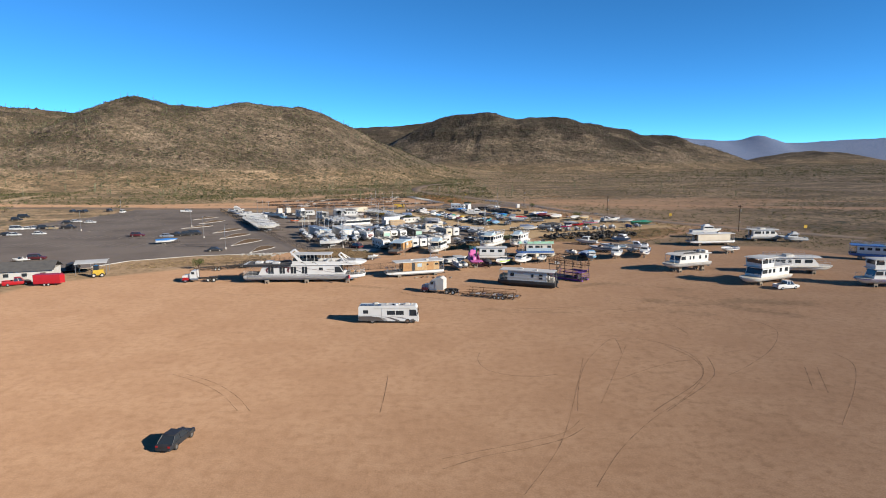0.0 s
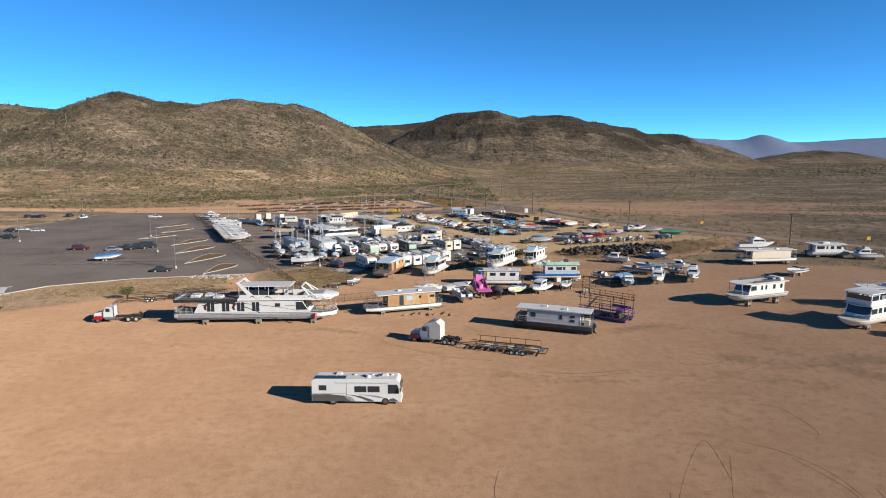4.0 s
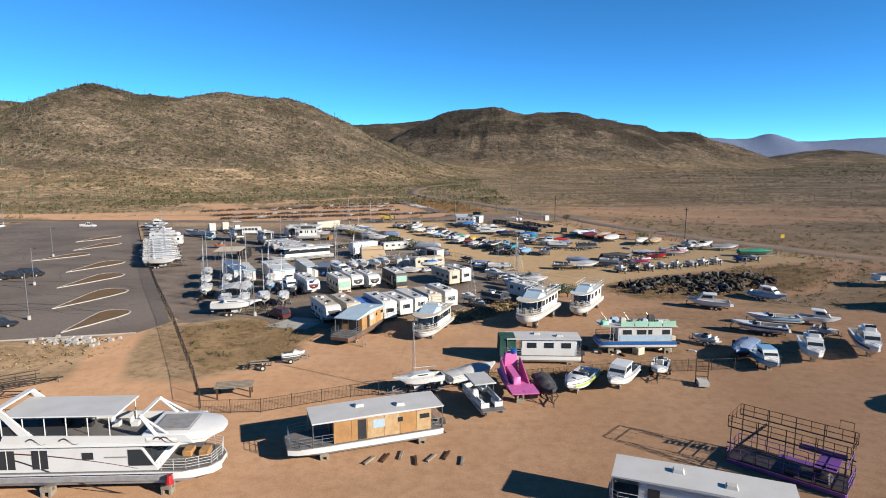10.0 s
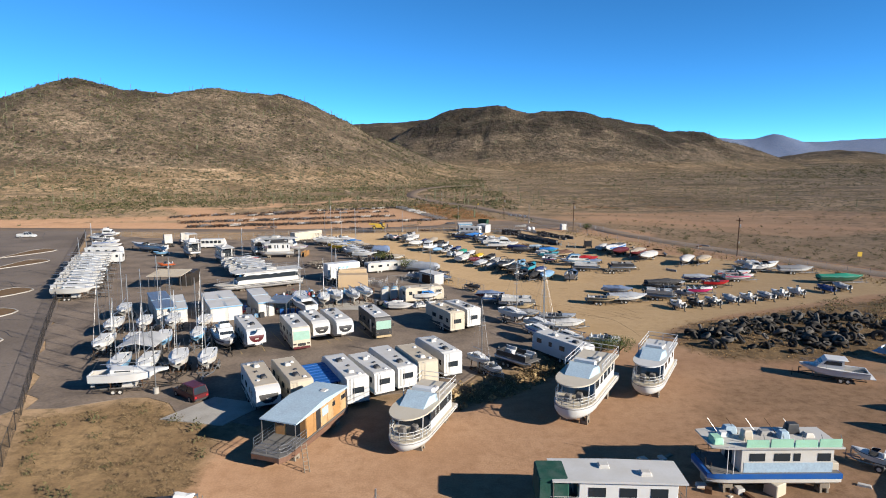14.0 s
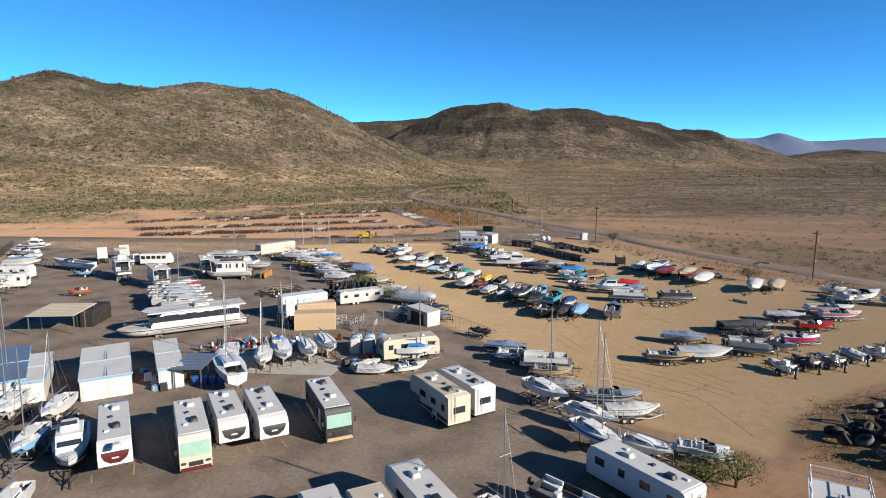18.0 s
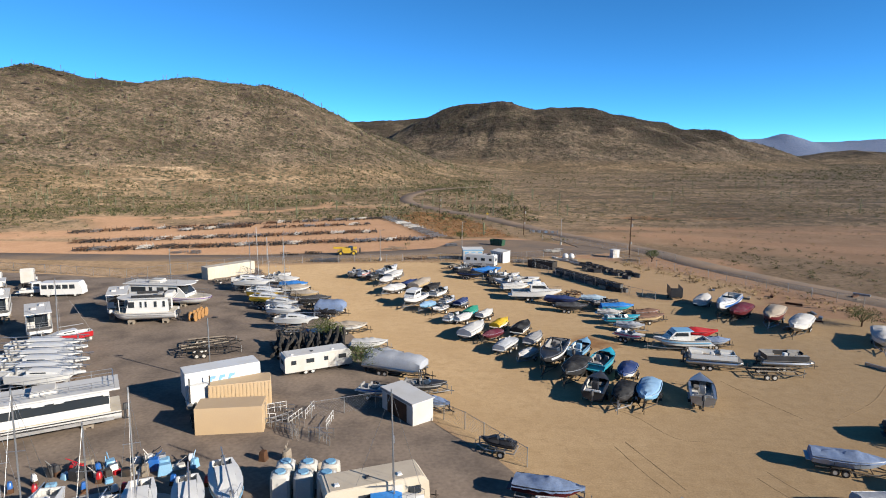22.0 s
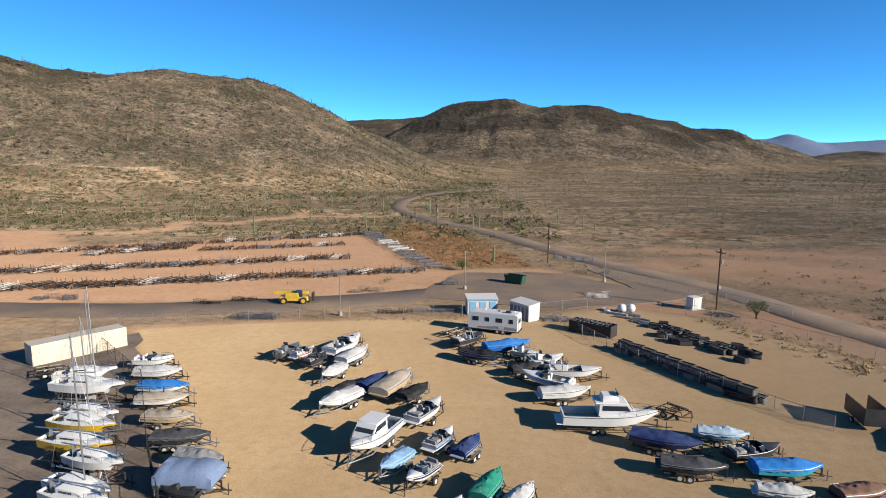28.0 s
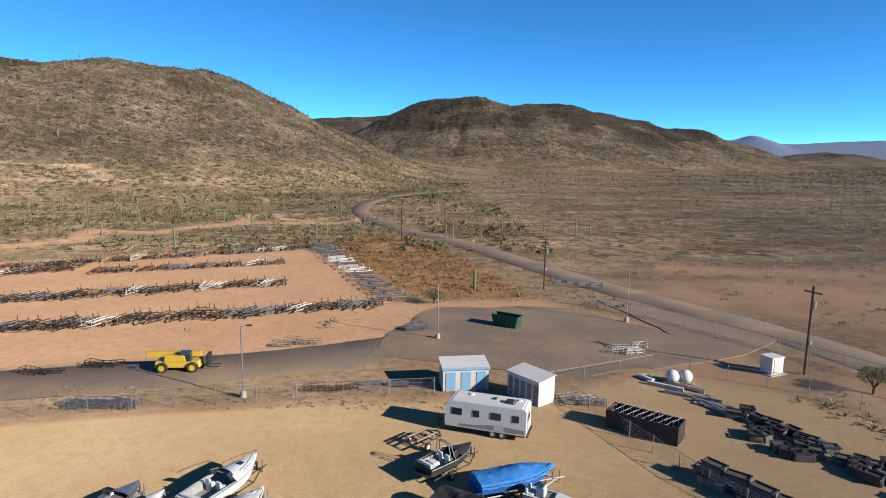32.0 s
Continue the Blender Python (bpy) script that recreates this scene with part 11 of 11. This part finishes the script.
shrubs("desert_shrubs", *scatter(21000, -330, 330, 372, 720, 1, open_desert), (0.3, 1.05), OLIVE, "grey-green creosote bushes over the desert floor", 1, 34, 0.75, 0.24)
shrubs("dry_brush", *scatter(15000, -330, 330, 366, 700, 2, open_desert), (0.2, 0.65), DRYBRUSH, "low dry straw-coloured brush over the desert floor", 2, 16, 0.75, 0.3)
shrubs("far_shrubs", *scatter(40000, -760, 900, 700, 1650, 3, open_desert), (0.6, 1.6), CREOSOTE, "dark desert bushes on plain and hills", 3, 7)
shrubs("hill_shrubs", *scatter(56000, -640, 40, 440, 1050, 4, open_desert), (0.55, 1.7), CREOSOTE, "dark desert bushes on the rocky hillside", 4, 8)
shrubs("side_shrubs", *scatter(11000, 66, 420, 190, 372, 5, open_desert), (0.3, 1.0), OLIVE, "grey-green bushes beside the road", 5, 40, 0.75, 0.22)
shrubs("west_shrubs", *scatter(6000, -520, -150, 355, 520, 6, open_desert), (0.4, 1.3), CREOSOTE, "grey-green bushes beyond the parking lot", 6, 12)
shrubs("horizon_shrubs", *scatter(16000, 300, 1900, 900, 2500, 8, open_desert), (1.4, 3.0), CREOSOTE, "dark bushes of the far plain", 8, 7)
TYRE_BERM = [(33, 216), (38, 208.5), (50, 208), (63, 212), (78, 220), (96, 240), (90, 246), (66, 239), (50, 231.5), (40, 228)]
x, y = scatter(12000, 30, 100, 205, 250, 9, lambda x, y, rng: inside(x, y, TYRE_BERM, 4) > rng.uniform(0.15, 1.2, x.shape))
shrubs("berm_grass", x, y, (0.15, 0.5), plant_material("rusty_straw", (0.15, 0.0825, 0.0338), (0.315, 0.203, 0.09)), "dry yellow grass and weeds round the tyre heap", 9, 10, 0.7, 0.25)
x, y = scatter(9000, -46, -17, 164, 198, 10, lambda x, y, rng: inside(x, y, WASH, 4) * np.clip(0.75 + 0.6 * rough(x, y, 55, 6, 3), 0, 1.2) > rng.uniform(0.3, 1.2, x.shape))
shrubs("wash_grass", x, y, (0.12, 0.5), plant_material("faded_straw", (0.1, 0.066, 0.035), (0.2, 0.145, 0.078)), "dry yellow grass covering the fenced bank", 10, 24, 0.7, 0.16)
x, y = scatter(60, -44, -19, 166, 196, 11, lambda x, y, rng: inside(x, y, WASH, 3) > 0.6)
shrubs("wash_bushes", x, y, (0.4, 1.0), CREOSOTE, "grey-green bushes on the fenced bank", 11, 60, 0.9, 0.18)
BANK = [(-90, 168), (-70, 177), (-48, 183.5), (-45, 178), (-62, 168), (-86, 160)]
x, y = scatter(2600, -95, -42, 155, 186, 12, lambda x, y, rng: inside(x, y, BANK, 3) > rng.uniform(0.3, 1.4, x.shape))
shrubs("bank_grass", x, y, (0.15, 0.45), DRYBRUSH, "dry grass on the bank of the parking lot", 12, 8, 0.6)
x, y = scatter(2600, 1, 26, 165, 176, 13, lambda x, y, rng: along(x, y, [(0, 166), (24, 171), (40, 175)], 2.5, 3) > rng.uniform(0.2, 1.3, x.shape))
shrubs("fence_weeds", x, y, (0.15, 0.45), DRYBRUSH, "dry weeds along the low fence", 13, 9, 0.6, 0.25)
x, y = scatter(2400, -2, 22, 190, 212, 14, lambda x, y, rng: along(x, y, [(-3, 194), (6, 199), (14, 206), (20, 213)], 2.0, 3) > rng.uniform(0.2, 1.3, x.shape))
shrubs("ditch_weeds", x, y, (0.25, 0.7), DRYBRUSH, "dry weeds on the bank below the campers", 14, 10, 0.8)
x, y = scatter(5200, 40, 110, 250, 350, 15, lambda x, y, rng: along(x, y, [(46, 345), (52, 330), (64, 310), (86, 276), (100, 256)], 5, 5) > rng.uniform(0.25, 1.3, x.shape))
shrubs("roadside_grass", x, y, (0.25, 0.6), DRYBRUSH, "dry golden grass along the road fence", 15, 10, 0.8)
x, y = scatter(900, -36, 12, 346, 352, 16, lambda x, y, rng: rng.uniform(0, 1, x.shape) < 0.5)
shrubs("verge_grass", x, y - 0.5, (0.12, 0.3), DRYBRUSH, "thin dry grass along the far fence", 16, 7, 0.6)
x, y = scatter(6500, -30, 30, 386, 490, 17, lambda x, y, rng: inside(x, y, [(-6, 396), (22, 392), (14, 430), (0, 470), (-14, 480), (-24, 452)], 6) > rng.uniform(0.2, 1.1, x.shape))
shrubs("rust_brush", x, y, (0.2, 0.6), plant_material("rust_brush", (0.15, 0.075, 0.03), (0.24, 0.135, 0.06)), "rust-brown dry brush beside the trailer yard", 17, 10, 0.6)


def bush_tree(x, y, h, r, label, seed):
    """A desert tree: forked tapered trunk and limbs under a loose crown of small leaf clumps."""
    t = thing("desert_tree", x, y, 0, label, "tree", "desert trees")
    rng = np.random.default_rng(seed)
    s = Shape()
    s.tube([(0, 0, -0.1), (0.05, 0.02, h * 0.25)], 0.13, 6)
    tips = []
    for k in range(6):
        a = k * 1.05 + rng.uniform(-0.3, 0.3)
        p = (math.cos(a) * r * 0.55, math.sin(a) * r * 0.55, h * rng.uniform(0.55, 0.8))
        s.tube([(0.05, 0.02, h * 0.22), (p[0] * 0.5, p[1] * 0.5, h * 0.45)], 0.07, 5).tube([(p[0] * 0.5, p[1] * 0.5, h * 0.45), p], 0.04, 4)
        tips.append(p)
    part("trunk", s, BROWN, t)
    n = 2600
    c = []
    for k in range(n):
        b = tips[k % 6]
        d = rng.normal(0, 1, 3)
        d /= np.linalg.norm(d)
        c.append([b[0] + d[0] * r * 0.55 * rng.random() ** 0.4, b[1] + d[1] * r * 0.55 * rng.random() ** 0.4, b[2] + d[2] * h * 0.32 * rng.random() ** 0.4])
    c = np.array(c)
    c[:, 2] = np.clip(c[:, 2], 0.25, h)
    tri = rng.normal(0, 1, (n, 3, 3))
    v = (c[:, None, :] + tri / np.linalg.norm(tri, axis=-1, keepdims=True) * 0.075 * rng.uniform(0.7, 1.5, (n, 1, 1))).reshape(-1, 3)
    me = bpy.data.meshes.new("crown")
    me.from_pydata(v.tolist(), [], [(3 * k, 3 * k + 1, 3 * k + 2) for k in range(n)])
    me.materials.append(MESQUITE)
    part("crown", me, MESQUITE, t)
    return t


for k, (q, h, r) in enumerate((((-8.5, 271.5), 3.2, 2.2), ((-14.6, 283.7), 2.2, 1.6), ((51.0, 349.4), 3.0, 1.8), ((64.6, 292.8), 3.2, 2.4), ((-16.3, 284.0), 2.8, 2.0), ((24.2, 211.2), 2.6, 2.2), ((21.6, 211.2), 2.2, 1.8), ((-65.0, 159.6), 2.6, 1.6), ((-236.7, 329.1), 4.5, 4.0), ((4.8, 388.7), 2.4, 2.0))):
    bush_tree(q[0], q[1], h, r, "green bushy desert tree with an open crown" if k % 3 else "dense green mesquite bush with low limbs", 300 + k)


def saguaro_shape(s, x, y, z, h, rnd):
    s.tube([(x, y, z - 0.2), (x, y, z + h * 0.5), (x, y, z + h * 0.96), (x, y, z + h)], 0.17, 6)
    for k in range(rnd.choice([0, 0, 1, 2, 2])):
        a, b = rnd.uniform(0, 6.28), rnd.uniform(0.35, 0.6)
        dx, dy = 0.75 * math.cos(a), 0.75 * math.sin(a)
        s.tube([(x, y, z + h * b), (x + dx, y + dy, z + h * b + 0.1), (x + dx, y + dy, z + h * (b + rnd.uniform(0.15, 0.35)))], 0.11, 5)


rnd = random.Random(77)
rng = np.random.default_rng(77)
cacti = Shape()
xs, ys = [np.concatenate(a) for a in zip(scatter(700, -560, 60, 450, 1000, 71, None), scatter(110, -120, 300, 430, 760, 72, open_desert), scatter(500, -300, 700, 900, 1700, 73, None))]
zs = height(xs[None, :], ys[None, :])[0]
for a, b, c in zip(xs, ys, zs):
    if c > 4 or rnd.random() < 0.6:
        saguaro_shape(cacti, float(a), float(b), float(c), rnd.uniform(3.5, 7.5), rnd)
lone("saguaro_cacti", cacti, CACTUS, "tall saguaro cacti dotted over plain and hillside", "cacti", kind="stuff")
for q, h in (((-60.1, 445.5), 5.5), ((-51.8, 487.9), 4.5), ((-28.0, 526.0), 6.0), ((119.6, 558.0), 5.0), ((28.9, 483.7), 4.0), ((12.1, 515.6), 4.5), ((12.5, 398.4), 4.0)):
    t = thing("saguaro", q[0], q[1], 0, "tall green saguaro cactus with raised arms", "cactus", "near saguaros")
    s = Shape().tube([(0, 0, 0), (0, 0, h * 0.5), (0, 0, h * 0.95), (0, 0, h)], 0.26, 9)
    part("trunk", s, CACTUS, t)
    part("arm", Shape().tube([(0, 0, h * 0.45), (0.7, 0.1, h * 0.47), (0.75, 0.1, h * 0.75)], 0.17, 7), CACTUS, t)

# ---- rocks on the hills ----
rng = np.random.default_rng(31)
n = 5200
x = np.concatenate([rng.uniform(-600, 0, 3000), rng.uniform(-60, 640, 2200)])
y = np.concatenate([rng.uniform(520, 1050, 3000), rng.uniform(1380, 1760, 2200)])
z = height(x[None, :], y[None, :])[0]
ok = z > 24
x, y, z = x[ok], y[ok], z[ok]
rock = Shape()
for a, b, c, r in zip(x.tolist(), y.tolist(), z.tolist(), (0.6 + 2.0 * rng.random(len(x)) ** 3).tolist()):
    k = rng.uniform(0.6, 1.3, 5)
    base = len(rock.v)
    rock.v.extend([(a - r * k[0], b - r * k[1], c - 0.3), (a + r * k[1], b - r * k[2], c - 0.3), (a + r * k[3], b + r * k[0], c - 0.3), (a - r * k[2], b + r * k[4], c - 0.3), (a + 0.2 * r, b - 0.2 * r, c + r * k[4] * 0.8)])
    rock.f.extend([(base, base + 1, base + 4), (base + 1, base + 2, base + 4), (base + 2, base + 3, base + 4), (base + 3, base, base + 4)])
lone("hill_boulders", rock, surface("dark_basalt", (0.075, 0.0562, 0.0435), 0.9, 0, (0.0375, 0.03, 0.0263), 0.3, 3, 0.6, 0.5, 0.25), "dark boulders scattered over the hillsides", "boulders", kind="stuff", smooth=10)


# ---- things of a single piece need no holder: the piece itself becomes the thing ----
for holder in [o for o in scene.objects if o.type == "EMPTY" and o.parent is None]:
    kids = list(holder.children)
    if len(kids) == 1 and not kids[0].children:
        piece, nm, pose_of = kids[0], holder.name, holder.matrix_basis.copy()
        turned = pose_of @ piece.matrix_basis
        piece.parent = None
        piece.matrix_basis = turned
        tagged(piece, holder["label"], holder["category"], holder.get("group", ""))
        bpy.data.objects.remove(holder)
        piece.name = nm
